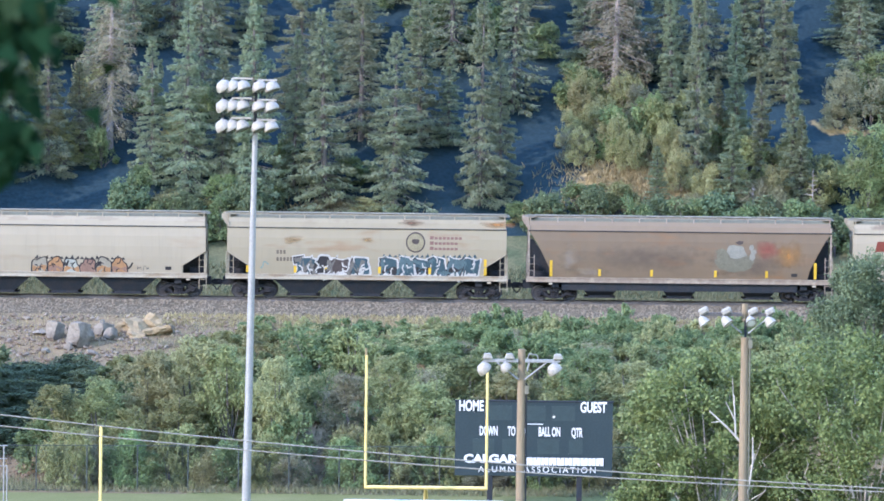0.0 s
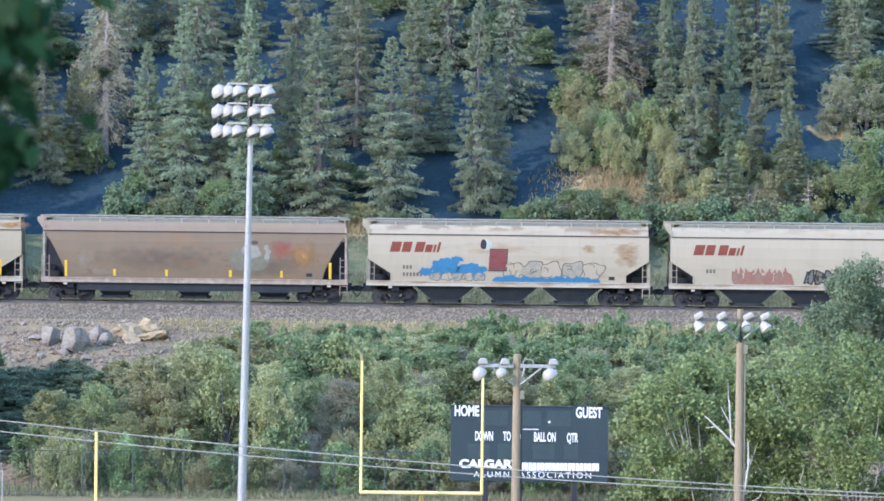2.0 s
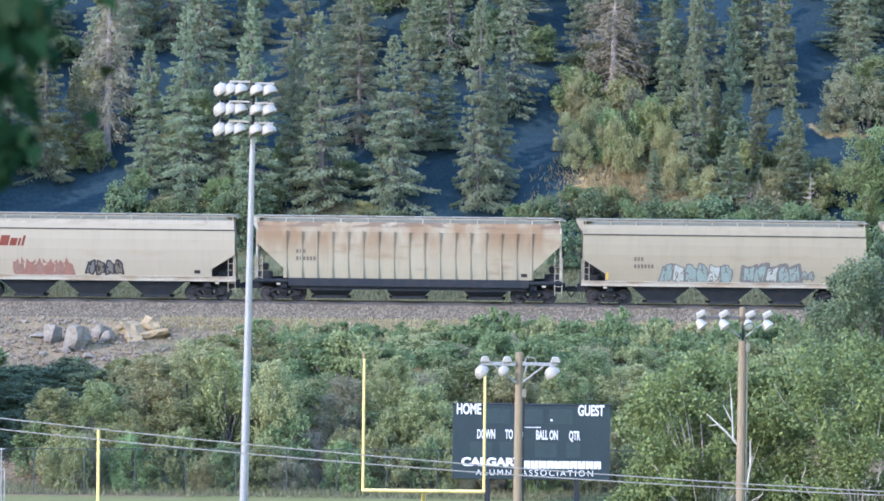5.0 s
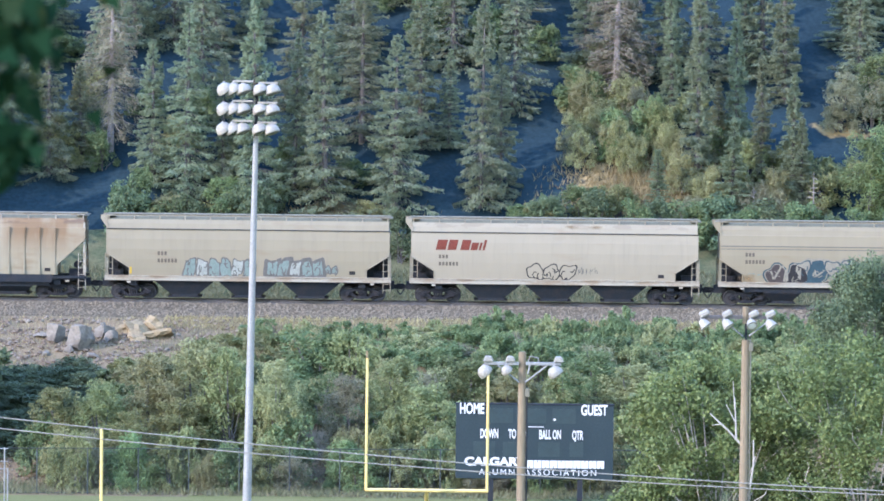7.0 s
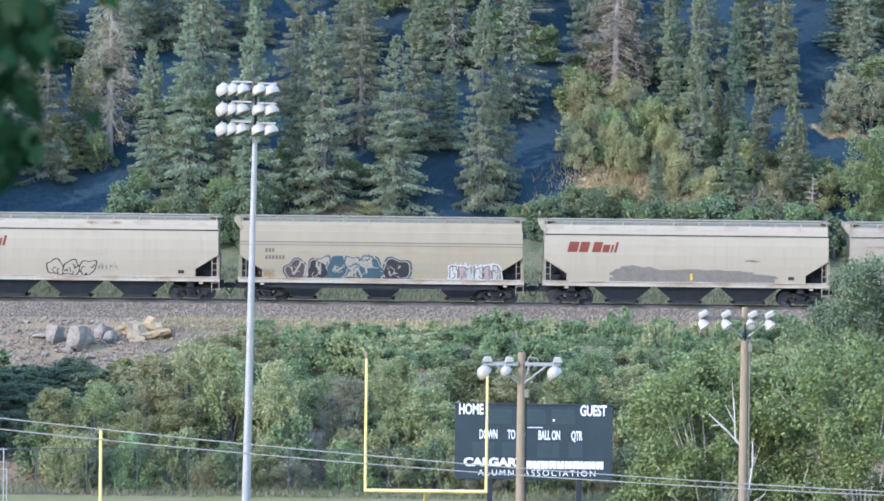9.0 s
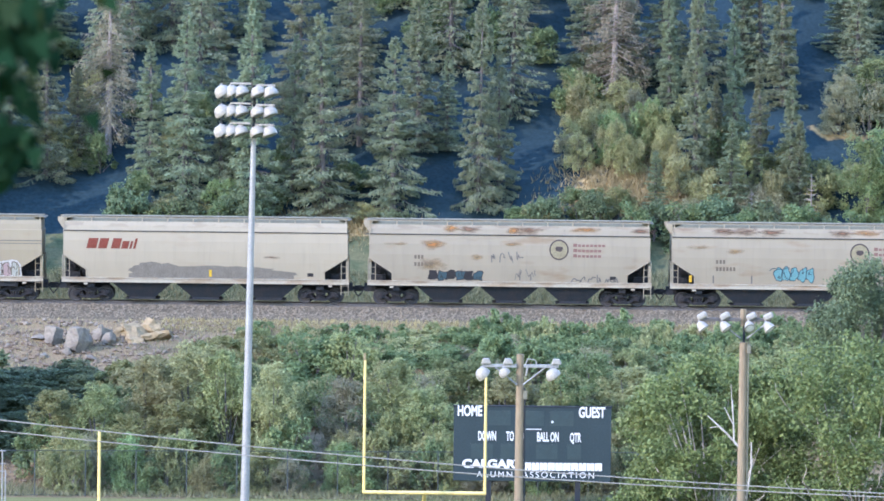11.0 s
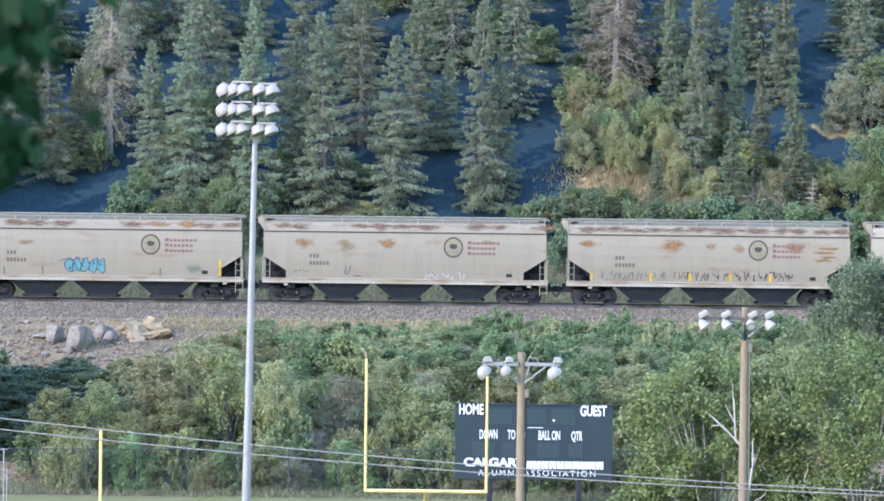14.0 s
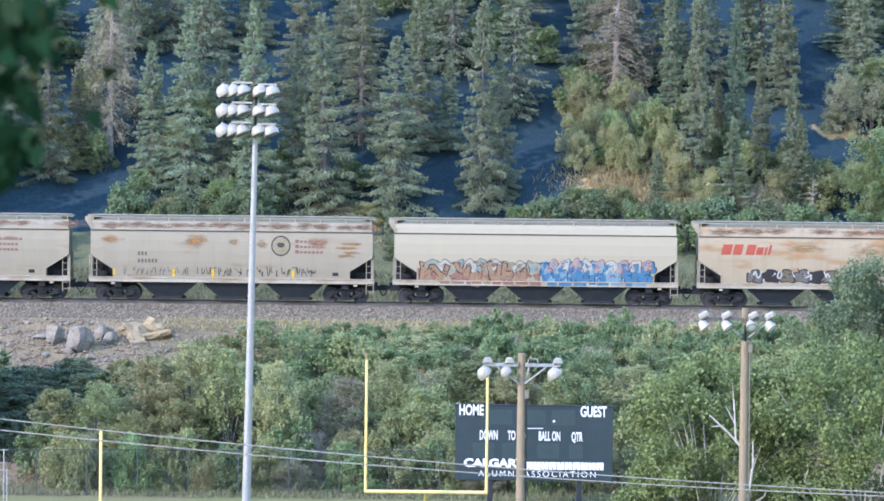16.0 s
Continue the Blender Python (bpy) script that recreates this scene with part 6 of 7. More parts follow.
    # ends
    for s in (-1, 1):
        for q in (-1, 1):
            bm = bmesh.new()
            for xx in (hx + .06, hx - .36):
                tube(bm, (s * xx, q * 1.50, .55 if q * s < 0 else 1.2), (s * xx, q * 1.50, 2.75), .024, .024, 5)
            for k in range(6 if q * s < 0 else 4):
                z = 2.6 - .38 * k
                tube(bm, (s * (hx + .06), q * 1.50, z), (s * (hx - .36), q * 1.50, z), .017, .017, 5)
            part("ladder", bm, trim, root)
            bm = bmesh.new()
            box(bm, *sorted((s * (hx + .02), s * (hx - .09))), *sorted((q * 1.40, q * 1.47)), 1.43, 4.5 if style in ("taper", "rib") or s < 0 else 2.75)
            part("corner_post", bm, trim, root)
            if style in ("notch", "plain"):
                bm = bmesh.new()
                for (xa, za), (xb, zb) in (((hx, 2.75), (hx - 1.35, 1.90)), ((hx - 1.35, 1.90), (hx - 1.35, 1.45))):
                    tube(bm, (s * xa, q * -side_y(za), za), (s * xb, q * -side_y(zb), zb), .035, .035, 6)
                part("slope_flange", bm, trim, root)
            if s < 0:
                bm = bmesh.new()
                vs = [[bm.verts.new((px, q * py, pz)) for px, pz in ((-hx + .02, 4.2), (-hx - .36, 4.75), (-hx - .36, 4.98), (-hx + .02, 4.98))] for py in (1.20, 1.28)]
                bm.faces.new(vs[0])
                bm.faces.new(vs[1][::-1])
                for k in range(4):
                    bm.faces.new((vs[0][k], vs[1][k], vs[1][(k + 1) % 4], vs[0][(k + 1) % 4]))
                part("end_bracket", bm, trim, root)
        bm = bmesh.new()
        box(bm, *sorted((s * (hx - .1), s * (hx - .95))), -.9, -.2, 1.25, 1.75)
        tube(bm, (s * (hx - .5), -.75, 2.0), (s * (hx - .5), .55, 2.0), .2, .2, 10)
        box(bm, *sorted((s * (hx - .25), s * (hx - .32))), -1.3, 1.3, 2.1, 2.18)
        part("brake_gear" if s < 0 else "air_tank", bm, truck_steel, root)
        bm = bmesh.new()
        box(bm, *sorted((s * (length / 2 - .35), s * (length / 2 + .02))), -.09, .09, .78, 1.0)
        box(bm, *sorted((s * (length / 2 - .22), s * (length / 2 + .02))), -.16, .16, .72, 1.05)
        tube(bm, (s * (length / 2 - .3), -.3, .8), (s * (length / 2), -.34, .42), .035, .035, 6)
        part("coupler", bm, truck_steel, root)
        bm = bmesh.new()
        box(bm, *sorted((s * (hx - .5), s * (hx + .18))), -1.2, 1.2, 4.90, 4.94)
        part("end_walk", bm, grate, root)
        tr = part("truck", TRUCK, None, root)
        tr.location = (s * (length / 2 - 2.22), 0, 0)
        for k in (-1, 1):
            ax = part("wheelset", AXLE, None, tr)
            WHEELSETS.append((ax, k * 0.88))
    for x in (-hx + 1.32, hx - 1.0):
        bm = bmesh.new()
        box(bm, x - .11, x + .11, -1.60, -1.57, 1.02, 1.13)
        part("placard", bm, sill_white, root, "small white placard")
    for x, z0, z1 in tapes:
        bm = bmesh.new()
        bar_patch(bm, x - .08, x + .08, z0, z1, 0.018)
        part("reflective_strip", bm, tape_yellow, root, "yellow reflective strip")
    bm = bmesh.new()
    bar_patch(bm, hx - 2.35, hx - 2.0, 1.62, 1.82)
    part("data_panel", bm, ink, root)
    if detail:
        detail(root, hx)
    CARS.append((root, (gap_left + gap_right) / 2))


def edge(p):
    """Coupler planes along the track."""
    return (p - 784) / 30.3


white_car = car_paint("white_car_paint", (0.223, 0.191, 0.127), 0.05, 0.25, 0.25)
streaked_car = car_paint("streaked_white_car_paint", (0.223, 0.189, 0.125), 0.11, 0.55, 0.3, (0.15, 0.095, 0.036))
clean_car = car_paint("clean_white_car_paint", (0.234, 0.202, 0.134), 0.0, 0.05, 0.10)
grey_car = car_paint("grey_car_paint", (0.191, 0.162, 0.101), 0.10, 0.15, 0.25)
dull_car = car_paint("dull_grey_car_paint", (0.191, 0.162, 0.101), 0.05, 0.1, 0.35)
beige_car = car_paint("beige_car_paint", (0.185, 0.155, 0.094), 0.05, 0.1, 0.25)
# lighter brown: sky and sun on the sloping roof edge, put into the paint
sky_lit_roof = car_paint("sky_lit_roof_edge_paint", (0.140, 0.104, 0.064), 0.10, 0.0, 0.3, (0.13, 0.08, 0.04))
brown_car = car_paint("brown_car_paint", (0.106, 0.075, 0.042), 0.18, 0.0, 0.40, (0.130, 0.070, 0.028))
ribbed_car = car_paint("ribbed_car_paint", (0.231, 0.202, 0.130), 0.10, 0.8, 0.35, (0.135, 0.076, 0.029), 0.85)
rusty_car = car_paint("rust_spotted_car_paint", (0.189, 0.162, 0.109), 0.10, 0.3, 0.35, (0.125, 0.070, 0.026))
stained_car = car_paint("stained_car_paint", (0.235, 0.189, 0.117), 0.50, 0.4, 0.35, (0.19, 0.105, 0.040))


def build_train():
    def a(r, hx):
        bubbles(r, -1.85, 3.7, 1.2, 2.3, 1, (dull_cream, spray_orange, pale_patch, spray_salmon), ink, 6, None, .07, .7, (spray_orange, spray_salmon))
        spikes(r, -1.8, 3.6, 2.2, 2, ink, .22)
        graffiti(r, -1.9, 3.8, 1.3, 2.3, 108, None, ink, 6, None, .5)
        graffiti(r, 4.3, 4.9, 1.5, 1.9, 110, None, spray_grey, 2, None, .4)

    def b(r, hx):
        stain(r, -4.3, 3.45, 1.5, .55, TAN_RUST)
        stain(r, 0, 3.5, 1.0, .4, TAN_RUST)
        eave_rust(r, hx, 3, .25)
        crest(r, 2.85, 3.40)
        numbers(r, -5.3, 2.65)
        bubbles(r, -4.25, .15, 1.25, 2.55, 2, (spray_teal, ink, badge_dark), chalk, 4, None, .11, .5)
        graffiti(r, -4.2, .1, 1.3, 2.5, 5, spray_grey, ink, 4, chalk, .7)
        spikes(r, .9, 6.5, 2.52, 3, spray_teal)
        bubbles(r, .9, 6.6, 1.22, 2.56, 3, (spray_teal, spray_slate, spray_teal), chalk, 6, None, .09, .42, (ink, spray_teal))
        graffiti(r, .95, 6.5, 1.3, 2.5, 3, spray_slate, ink, 6, chalk, .7)
        graffiti(r, -6.1, -5.3, 1.7, 2.5, 8, None, spray_aqua, 1, None, .5)

    def c(r, hx):
        faded_red_paint = stain_paint("faded_red_patch", (0.22, 0.055, 0.04), .75, .3)
        faded_yellow = stain_paint("faded_ochre_patch", (0.24, 0.125, 0.04), .75, .3)
        grey_wash = stain_paint("grey_wash", (0.082, 0.068, 0.056), .35, .6)
        pale_dirt = stain_paint("pale_dirt", (0.20, 0.165, 0.12), .6, .8)
        dull_patch = paint("dull_patch", (0.255, 0.245, 0.195))
        sage_patch = paint("sage_patch", (0.165, 0.155, 0.105))
        bm = bmesh.new()
        blob(bm, 3.35, 3.05, .55, .46, .018, random.Random(4), 16, .2)
        part("paint_patch", bm, dull_patch, r, "pale painted-over patch")
        for cx, cz, rx, rz in ((4.2, 3.3, .16, .2), (4.32, 3.05, .2, .17), (4.25, 2.75, .2, .22)):
            bm = bmesh.new()
            blob(bm, cx, cz, rx, rz, .017, random.Random(7), 12, .25)
            part("paint_patch", bm, dull_patch, r, "pale painted-over patch")
        bm = bmesh.new()
        blob(bm, 3.5, 3.60, .22, .12, .016, random.Random(8), 12, .3)
        part("paint_patch", bm, badge_dark, r)
        bm = bmesh.new()
        blob(bm, 3.2, 2.45, 1.12, .58, .012, random.Random(6), 24, .08)
        blob(bm, 2.45, 2.9, .35, .3, .0125, random.Random(5), 12, .25)
        part("paint_patch", bm, sage_patch, r, "grey-green painted-over patch")
        stain(r, -2.0, 2.6, 9.5, 1.9, grey_wash, .004, "dirt_wash")
        stain(r, 4.2, 2.2, 5.0, 1.5, grey_wash, .004, "dirt_wash")
        stain(r, 5.15, 3.15, 1.7, 1.25, faded_red_paint, .010, "paint_patch")
        stain(r, 6.4, 2.85, 2.0, 2.0, faded_yellow, .008, "paint_patch")
        stain(r, -6.5, 2.5, 1.4, 1.9, pale_dirt, .006, "dirt_wash")
        stain(r, -5.3, 1.75, 2.6, .7, pale_dirt, .006, "dirt_wash")

    def d(r, hx):
        stain(r, 4.7, 3.35, 1.0, .7, TAN_RUST)
        stain(r, 7.0, 3.1, 1.8, 1.9, TAN_RUST)
        stain(r, 6.2, 4.42, 4.2, .45, RUST)
        wordmark(r, -6.98, 3.15)
        for cx, cz, rx, rz in ((-3.7, 2.3, .85, .52), (-2.3, 2.1, .9, .45), (-4.85, 1.98, .42, .24), (-3.0, 2.75, .35, .16)):
            bm = bmesh.new()
            blob(bm, cx, cz, rx, rz, .014, random.Random(int(cx * 10)), 26, .22)
            part("graffiti", bm, spray_blue, r, "blue sprayed paint")
        bubbles(r, -4.6, -1.4, 1.45, 2.0, 61, (dull_cream, streaked_car), spray_grey, 5, None, .05, .8)
        bubbles(r, -.4, 5.5, 1.55, 2.7, 62, (streaked_car, dull_cream), number_grey, 5, None, .06, .75)
        bm = bmesh.new()
        for k in range(12):
            blob(bm, -.5 + k * .5, 1.52 + .05 * math.sin(k * 2.1), .42, .26 + .06 * math.sin(k), .026 + k * .0004, random.Random(k), 12, .25)
        tagged(part("graffiti", bm, spray_blue, r, "blue sprayed wave"), kind="stuff")
        bm = bmesh.new()
        bar_patch(bm, -1.17, -.16, 2.1, 3.36, .024, .05)
        part("graffiti", bm, spray_red, r, "dark red sprayed block")
        bm = bmesh.new()
        stroke(bm, [(-1.17, 2.1), (-.12, 2.1), (-.06, 3.36), (-1.1, 3.36)], .06, .028)
        part("graffiti", bm, badge_dark, r)
        bm = bmesh.new()
        blob(bm, -1.30, 3.62, .34, .33, .016, random.Random(3), 14, .1)
        part("graffiti", bm, pale_patch, r)
        bm = bmesh.new()
        blob(bm, -1.48, 3.64, .19, .30, .020, random.Random(3), 12, .1)
        part("graffiti", bm, ink, r)
        numbers(r, -6.2, 2.15)

    def e(r, hx):
        wordmark(r, -6.98, 3.15)
        bubbles(r, -4.65, -1.1, 1.22, 2.2, 8, (spray_salmon, spray_brown), spray_brown, 6, None, .09, .6)
        spikes(r, -4.6, -1.4, 2.15, 9, spray_brown, .32)
        bubbles(r, -.39, 1.75, 1.45, 2.35, 10, (spray_grey, number_grey), ink, 4, None, .09, .6)
        numbers(r, -6.2, 2.1, 1)

    def f(r, hx):
        numbers(r, -6.6, 2.9)

    def g(r, hx):
        numbers(r, -5.3, 2.65)
        bubbles(r, -3.75, .4, 1.32, 2.5, 10, (spray_aqua, pale_patch, spray_aqua), spray_grey, 6, None, .07, .55)
        bubbles(r, 1.1, 4.5, 1.32, 2.45, 11, (spray_aqua, spray_aqua, pale_patch), spray_grey, 5, spray_grey, .08, .5)
        bubbles(r, 4.5, 5.3, 1.6, 2.15, 12, (spray_aqua,), spray_grey, 2, None, .07, .8)

    def h(r, hx):
        wordmark(r, -7.0, 3.15)
        numbers(r, -6.8, 2.65)
        bubbles(r, -1.6, 1.25, 1.4, 2.4, 12, (white_car,), ink, 3, None, .065, .85)
        graffiti(r, -.9, .6, 1.3, 2.1, 112, None, ink, 3, None, .5)
        graffiti(r, 1.4, 2.6, 1.75, 2.25, 14, None, spray_grey, 5, None, .6)
        stain(r, .9, 4.55, 1.0, .3, TAN_RUST)
        stain(r, 2.3, 4.55, 1.0, .3, TAN_RUST)

    def i(r, hx):
        numbers(r, -6.8, 2.95)
        for z0, z1 in ((3.53, 3.575), (3.365, 3.40)):
            bm = bmesh.new()
            bar_patch(bm, -hx, hx, z0, z1)
            part("stripe", bm, spray_grey, r)
        bubbles(r, -5.5, -2.0, 1.2, 2.5, 14, (badge_dark, ink, spray_teal), dull_cream, 3, spray_teal, .05, .9)
        bubbles(r, -3.9, -.4, 1.9, 2.8, 15, (dull_cream, spray_teal, dull_cream), spray_teal, 4, dull_cream, .07, .8)
        bubbles(r, -1.4, 1.6, 1.2, 2.75, 16, (spray_teal, ink), dull_cream, 2, spray_teal, .06, .95)
        bubbles(r, -4.4, 1.8, 1.18, 1.6, 17, (ink, spray_teal), dull_cream, 6, None, .05, .8)
        graffiti(r, -5.4, 1.9, 1.3, 2.6, 14, None, dull_cream, 8, None, .8)
        graffiti(r, 1.6, 3.0, 1.75, 2.1, 118, None, spray_aqua, 3, None, .8)
        graffiti(r, -6.6, -5.4, 1.8, 2.1, 120, None, spray_aqua, 2, None, .8)
        bubbles(r, 4.0, 7.0, 1.18, 2.25, 18, (chalk, spray_pink, pale_patch), number_grey, 6, chalk, .06, .45)
        spikes(r, 4.2, 6.9, 2.2, 19, chalk, .25)
        stain(r, -6.6, 1.65, 1.3, .6, TAN_RUST)

    def j(r, hx):
        wordmark(r, -7.0, 3.15)
        over = paint("grey_overpaint", (0.190, 0.170, 0.132))
        bm = bmesh.new()
        blob(bm, -3.0, 1.86, 1.5, .50, .012, random.Random(5), 30, .12)
        blob(bm, .6, 1.78, 4.4, .40, .0125, random.Random(6), 44, .12)
        bar_patch(bm, -4.5, 5.2, 1.46, 1.70, .013)
        part("paint_patch", bm, over, r, "grey painted-over band")
        stain(r, 3.9, 2.72, 1.5, .2, DARK_RUST)

    def k(r, hx):
        stain(r, -4.5, 3.58, 1.7, .65, RUST)
        stain(r, -6.6, 3.6, 1.6, .3, TAN_RUST)
        stain(r, .1, 3.65, 1.3, .25, TAN_RUST)
        stain(r, -1.9, 2.87, 1.0, .4, TAN_RUST)
        stain(r, .2, 4.45, 1.1, .5, RUST)
        stain(r, -4.6, 2.4, 2.2, .9, TAN_RUST)
        eave_rust(r, hx, 5, .6)
        crest(r, 2.88, 3.36)
        numbers(r, -5.6, 2.75)
        bubbles(r, -4.75, -1.6, 1.5, 2.1, 16, (ink, spray_teal), ink, 6, None, .04, .5)
        graffiti(r, -1.0, .85, 2.5, 3.3, 18, None, spray_grey, 4, None, .7)
        graffiti(r, .35, 1.8, 1.5, 2.25, 20, None, spray_grey, 5, None, .6)
        graffiti(r, 3.65, 6.6, 1.3, 2.0, 22, None, spray_grey, 6, None, .9)

    def l(r, hx):
        stain(r, -6.6, 3.58, 1.5, .4, TAN_RUST)
        stain(r, -4.4, 3.37, 1.7, .35, TAN_RUST)
        eave_rust(r, hx, 6, .65)
        crest(r, 2.82, 3.32)
        numbers(r, -5.6, 2.65)
        bubbles(r, -2.2, .2, 1.6, 2.5, 20, (spray_cyan,), spray_teal, 5, None, .05, .85)
        graffiti(r, -2.4, -1.0, 2.2, 2.6, 22, None, spray_teal, 2, None, .5)
        green_smudge = stain_paint("green_smudge", (0.10, 0.17, 0.12), .7, .4)
        stain(r, 5.4, 1.95, 1.1, .7, green_smudge, .008, "paint_patch")
        for x in (-5.75, -3.5, 3.4):
            bm = bmesh.new()
            bar_patch(bm, x - .04, x + .04, 1.5, 1.95)
            part("mark", bm, spray_grey, r)

    def m(r, hx):
        stain(r, -6.0, 3.52, 1.6, .75, RUST)
        stain(r, -3.5, 3.4, 1.3, .8, TAN_RUST)
        stain(r, -1.0, 3.56, 1.6, .8, RUST)
        stain(r, 4.9, 3.65, 1.0, .3, TAN_RUST)
        eave_rust(r, hx, 7, .55)
        crest(r, 2.83, 3.34)
        numbers(r, -5.6, 2.65)
        graffiti(r, -3.5, -2.3, 1.5, 2.3, 24, None, spray_grey, 2, None, .7)
        graffiti(r, 1.2, 3.7, 1.25, 1.95, 26, None, chalk, 5, None, 1.0)
        graffiti(r, -6.5, -5.7, 1.75, 2.0, 28, None, number_grey, 3, None, .6)

    def n(r, hx):
        stain(r, -7.0, 3.62, 1.7, .55, RUST)
        stain(r, -2.1, 3.6, 1.8, 1.1, RUST)
        stain(r, 1.8, 3.45, .8, .8, TAN_RUST)
        stain(r, 0.1, 3.55, .9, .5, TAN_RUST)
        stain(r, 5.1, 3.5, 1.5, .8, RUST)
        for x, z, w in ((7.1, 3.5, 1.4), (6.8, 3.25, 1.6), (7.0, 3.0, 1.5), (6.7, 2.8, 1.2)):
            stain(r, x, z, w, .26, RUST)
        eave_rust(r, hx, 8, 1.0)
        crest(r, 2.88, 3.36)
        numbers(r, -5.5, 2.72)
        graffiti(r, -6.3, -2.4, 1.5, 2.1, 24, None, spray_grey, 15, None, 1.6)
        graffiti(r, -2.0, .7, 1.5, 2.1, 25, None, badge_dark, 11, None, 1.6)
        graffiti(r, .9, 5.0, 1.5, 2.15, 26, None, badge_dark, 14, None, 1.6)
        for x in (-3.4, -1.1, 1.25, 3.6):
            bm = bmesh.new()
            bar_patch(bm, x - .08, x + .08, 1.5, 1.95, .018)
            part("reflective_strip", bm, tape_yellow, r, "yellow reflective strip")

    def o(r, hx):
        cream = paint("spray_cream", (0.34, 0.275, 0.19))
        tan = paint("spray_tan", (0.30, 0.195, 0.11))
        rose = paint("spray_rose", (0.27, 0.135, 0.095))
        umber = paint("spray_umber", (0.085, 0.055, 0.045))
        sky_spray = paint("spray_sky", (0.19, 0.28, 0.33))
        azure = paint("spray_azure", (0.072, 0.175, 0.28))
        navy = paint("spray_navy", (0.03, 0.05, 0.085))
        bubbles(r, -6.5, .2, 1.5, 2.74, 36, (spray_aqua, pale_patch), number_grey, 9, None, .05, .9)
        bubbles(r, .6, 6.9, 1.7, 2.82, 37, (spray_pink, pale_patch), rose, 9, None, .05, .9)
        bubbles(r, -6.8, .35, 1.18, 2.6, 26, (tan, cream, rose, tan, spray_salmon), umber, 7, None, .06, .55, (rose, tan, spray_salmon))
        graffiti(r, -6.7, .3, 1.2, 2.6, 26, tan, umber, 7, cream, .6)
        graffiti(r, -6.7, .3, 1.25, 2.5, 29, None, rose, 6, None, .8)
        bubbles(r, .4, 7.0, 1.18, 2.65, 27, (sky_spray, azure, azure, sky_spray), navy, 7, None, .06, .5, (azure, sky_spray, azure))
        graffiti(r, .5, 6.9, 1.2, 2.6, 27, azure, navy, 7, sky_spray, .6)
        graffiti(r, .5, 6.9, 1.25, 2.5, 31, None, azure, 6, None, .8)
        # paint that runs on over the sill
        spill = random.Random(5)
        for x0, x1, mats in ((-5.6, .1, (rose, tan, spray_salmon)), (.7, 6.4, (azure, sky_spray, azure))):
            x = x0
            while x < x1:
                w = spill.uniform(.3, .9)
                bm = bmesh.new()
                box(bm, x, x + w * .85, -1.5705, -1.563, spill.uniform(1.18, 1.27), 1.395)
                part("graffiti", bm, spill.choice(mats), r)
                x += w

    def p(r, hx):
        wordmark(r, -7.0, 3.15, orange_letter)
        stain(r, -2.0, 3.6, 3.0, .9, TAN_RUST)
        stain(r, 2.0, 3.4, 3.6, 1.2, TAN_RUST)
        eave_rust(r, hx, 9, .7)
        bubbles(r, -5.4, 0, 1.45, 2.3, 28, (spray_grey, ink, number_grey), ink, 6, None, .07, .7)
        graffiti(r, -5.3, -.1, 1.5, 2.3, 30, None, chalk, 6, None, .6)

    tall = lambda x: (x, 1.5, 2.45)
    low = lambda x: (x, 1.55, 1.95)
    spec = [
        (-158, 383, "white covered hopper car with orange and black graffiti", white_car, "notch", 3, None, a, ()),
        (383, 918, "grey covered hopper car with round crest and white-edged graffiti", grey_car, "notch", 3, None, b, (low(-7.0), low(-4.2), low(-2.4), low(.75), low(3.7), tall(6.95))),
        (918, 1496, "rust-brown covered hopper car with yellow reflective strips", brown_car, "taper", 3, sill_rusty, c, (tall(-7.55), low(-4.7), low(-1.65), low(2.1), low(5.1), tall(7.95))),
        (1496, 2034, "white covered hopper car with red lettering and blue graffiti", streaked_car, "notch", 3, None, d, ()),
        (2034, 2575, "white covered hopper car with red lettering and brown graffiti", white_car, "notch", 3, None, e, ()),
        (2575, 3156, "tan ribbed hopper car streaked with rust", ribbed_car, "rib", 3, sill_rusty, f, ()),
        (3156, 3698, "grey covered hopper car with pale blue graffiti", dull_car, "notch", 3, None, g, (low(-6.9),)),
        (3698, 4247, "white covered hopper car with orange-red lettering and outlined graffiti", white_car, "notch", 3, None, h, ()),
        (4247, 4788, "beige covered hopper car with dark stripes and dark graffiti", beige_car, "plain", 3, None, i, ()),
        (4788, 5332, "white covered hopper car with red lettering and a grey overpainted band", white_car, "notch", 3, None, j, (low(.3),)),
        (5332, 5870, "grey hopper car with round crest, rust spots and black tags", rusty_car, "notch", 3, None, k, ()),
        (5870, 6405, "grey hopper car with round crest and turquoise graffiti", rusty_car, "notch", 3, None, l, (low(-7.1), tall(6.9))),
        (6405, 6946, "grey hopper car with round crest and rust spots", rusty_car, "notch", 3, None, m, ()),
        (6946, 7486, "grey hopper car with round crest, rusty roof edge and brown tags", rusty_car, "notch", 3, None, n, (low(-6.9),)),
        (7486, 8027, "cream-white hopper car with large orange and blue graffiti", clean_car, "notch", 3, None, o, (low(6.9),)),
        (8027, 8568, "rust-stained white hopper car with red lettering and black graffiti", stained_car, "notch", 3, None, p, ()),
    ]
    for x0, x1, label, body, style, pockets, sill, detail, tapes in spec:
        trim = {"brown_car_paint": sill_rusty, "beige_car_paint": beige_car, "ribbed_car_paint": sill_white}.get(body.name)
        hopper_car(edge(x0), edge(x1), label, body, style, pockets, sill, trim, detail, None, tapes)


build_train()

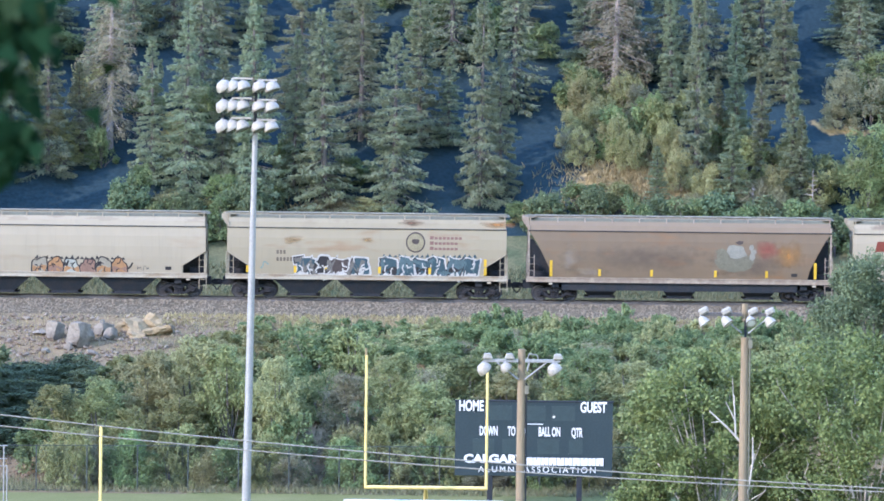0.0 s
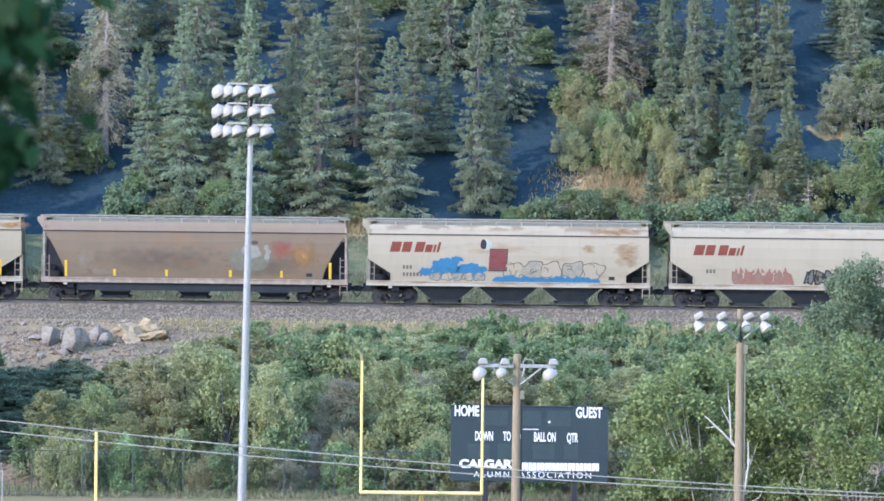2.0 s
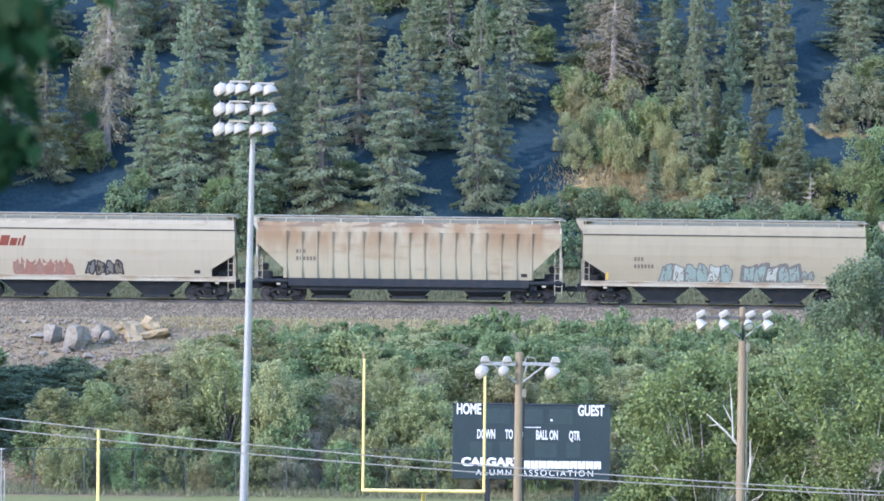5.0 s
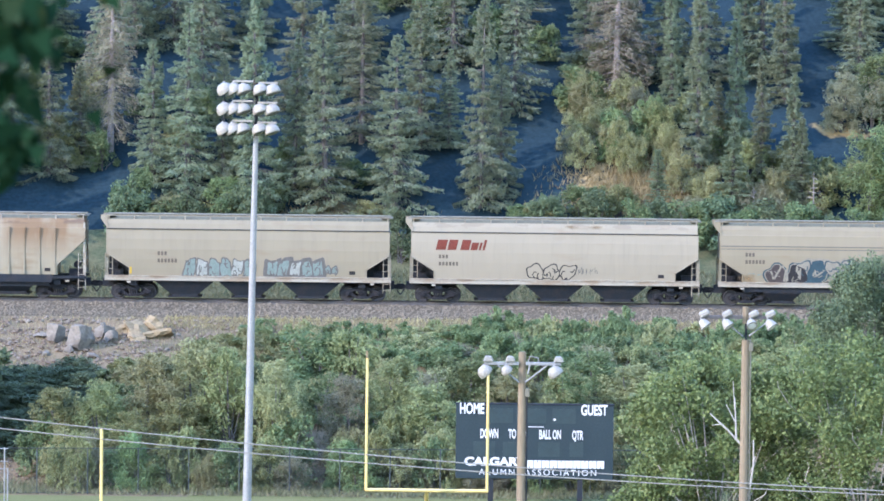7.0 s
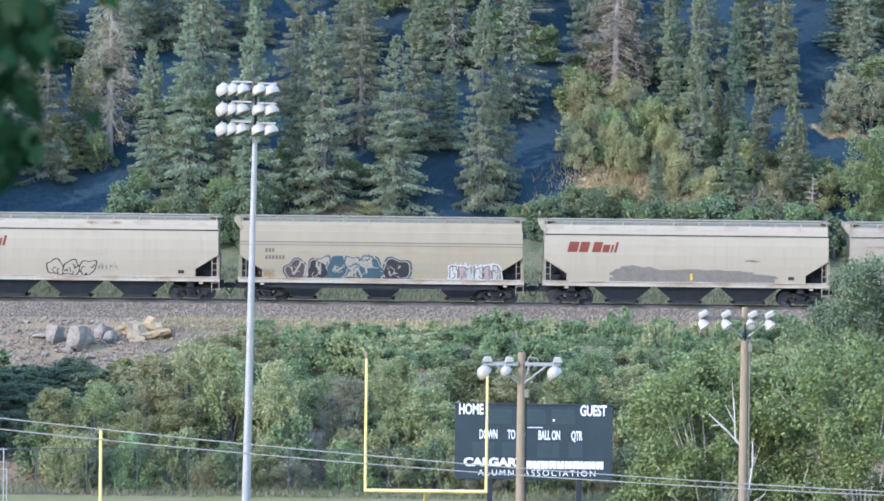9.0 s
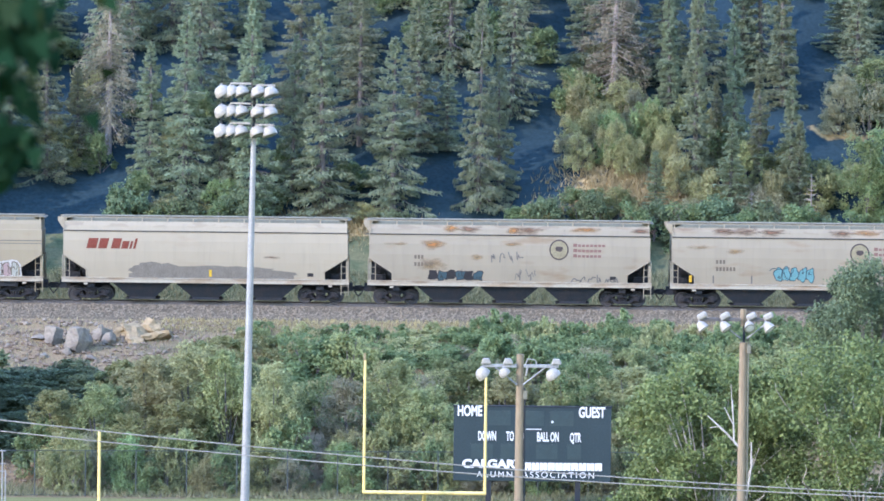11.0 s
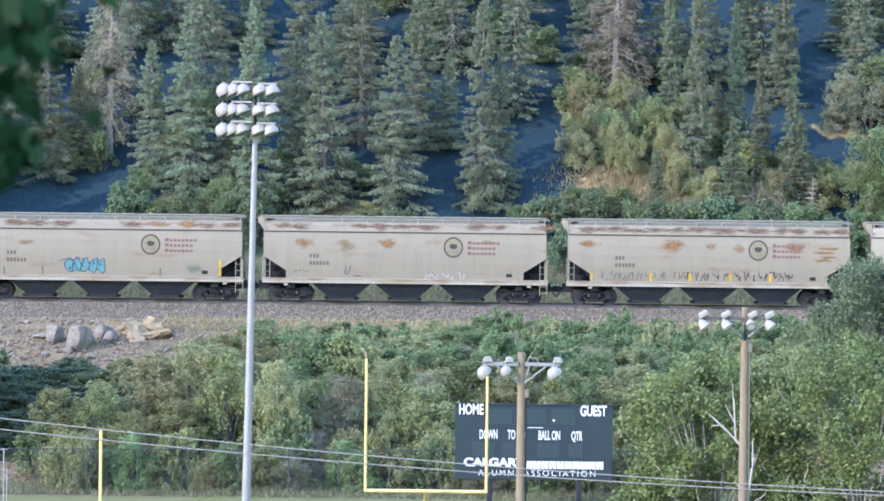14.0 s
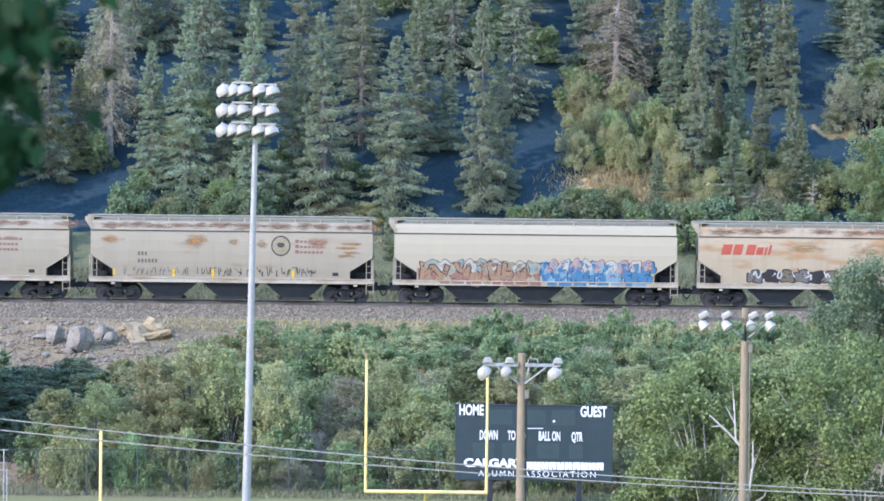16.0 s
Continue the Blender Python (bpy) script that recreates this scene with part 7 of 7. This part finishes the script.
# travel of the train to the left since the start: seconds, metres
TRAVEL = [(0, 0), (.5, 7.05), (1, 14.09), (1.5, 21.17), (2, 28.20), (2.5, 35.23), (3, 42.27), (3.5, 49.33), (4, 56.39), (6.5, 91.62), (7, 98.65), (7.5, 105.68), (8, 112.69), (8.5, 119.74), (9, 126.77),
          (11.5, 161.95), (12, 168.98), (12.5, 175.97), (13, 183.01), (13.5, 190.01), (14, 196.60), (14.5, 203.59), (15, 210.62), (15.5, 217.61), (16, 224.62)]


def motions():
    for root, x in CARS:
        walk(root, [(t, pose(x - s, TRACK_Y, RAIL_Z)) for t, s in TRAVEL])
    ts, ss = [t for t, _ in TRAVEL], [s for _, s in TRAVEL]
    spin = [(f / FPS, -math.degrees(float(np.interp(f / FPS, ts, ss)) / 0.46)) for f in range(0, 16 * FPS + 1)]
    for ax, x in WHEELSETS:
        walk(ax, [(t, pose(x, 0, 0.46, 0, a, 0)) for t, a in spin])


motions()
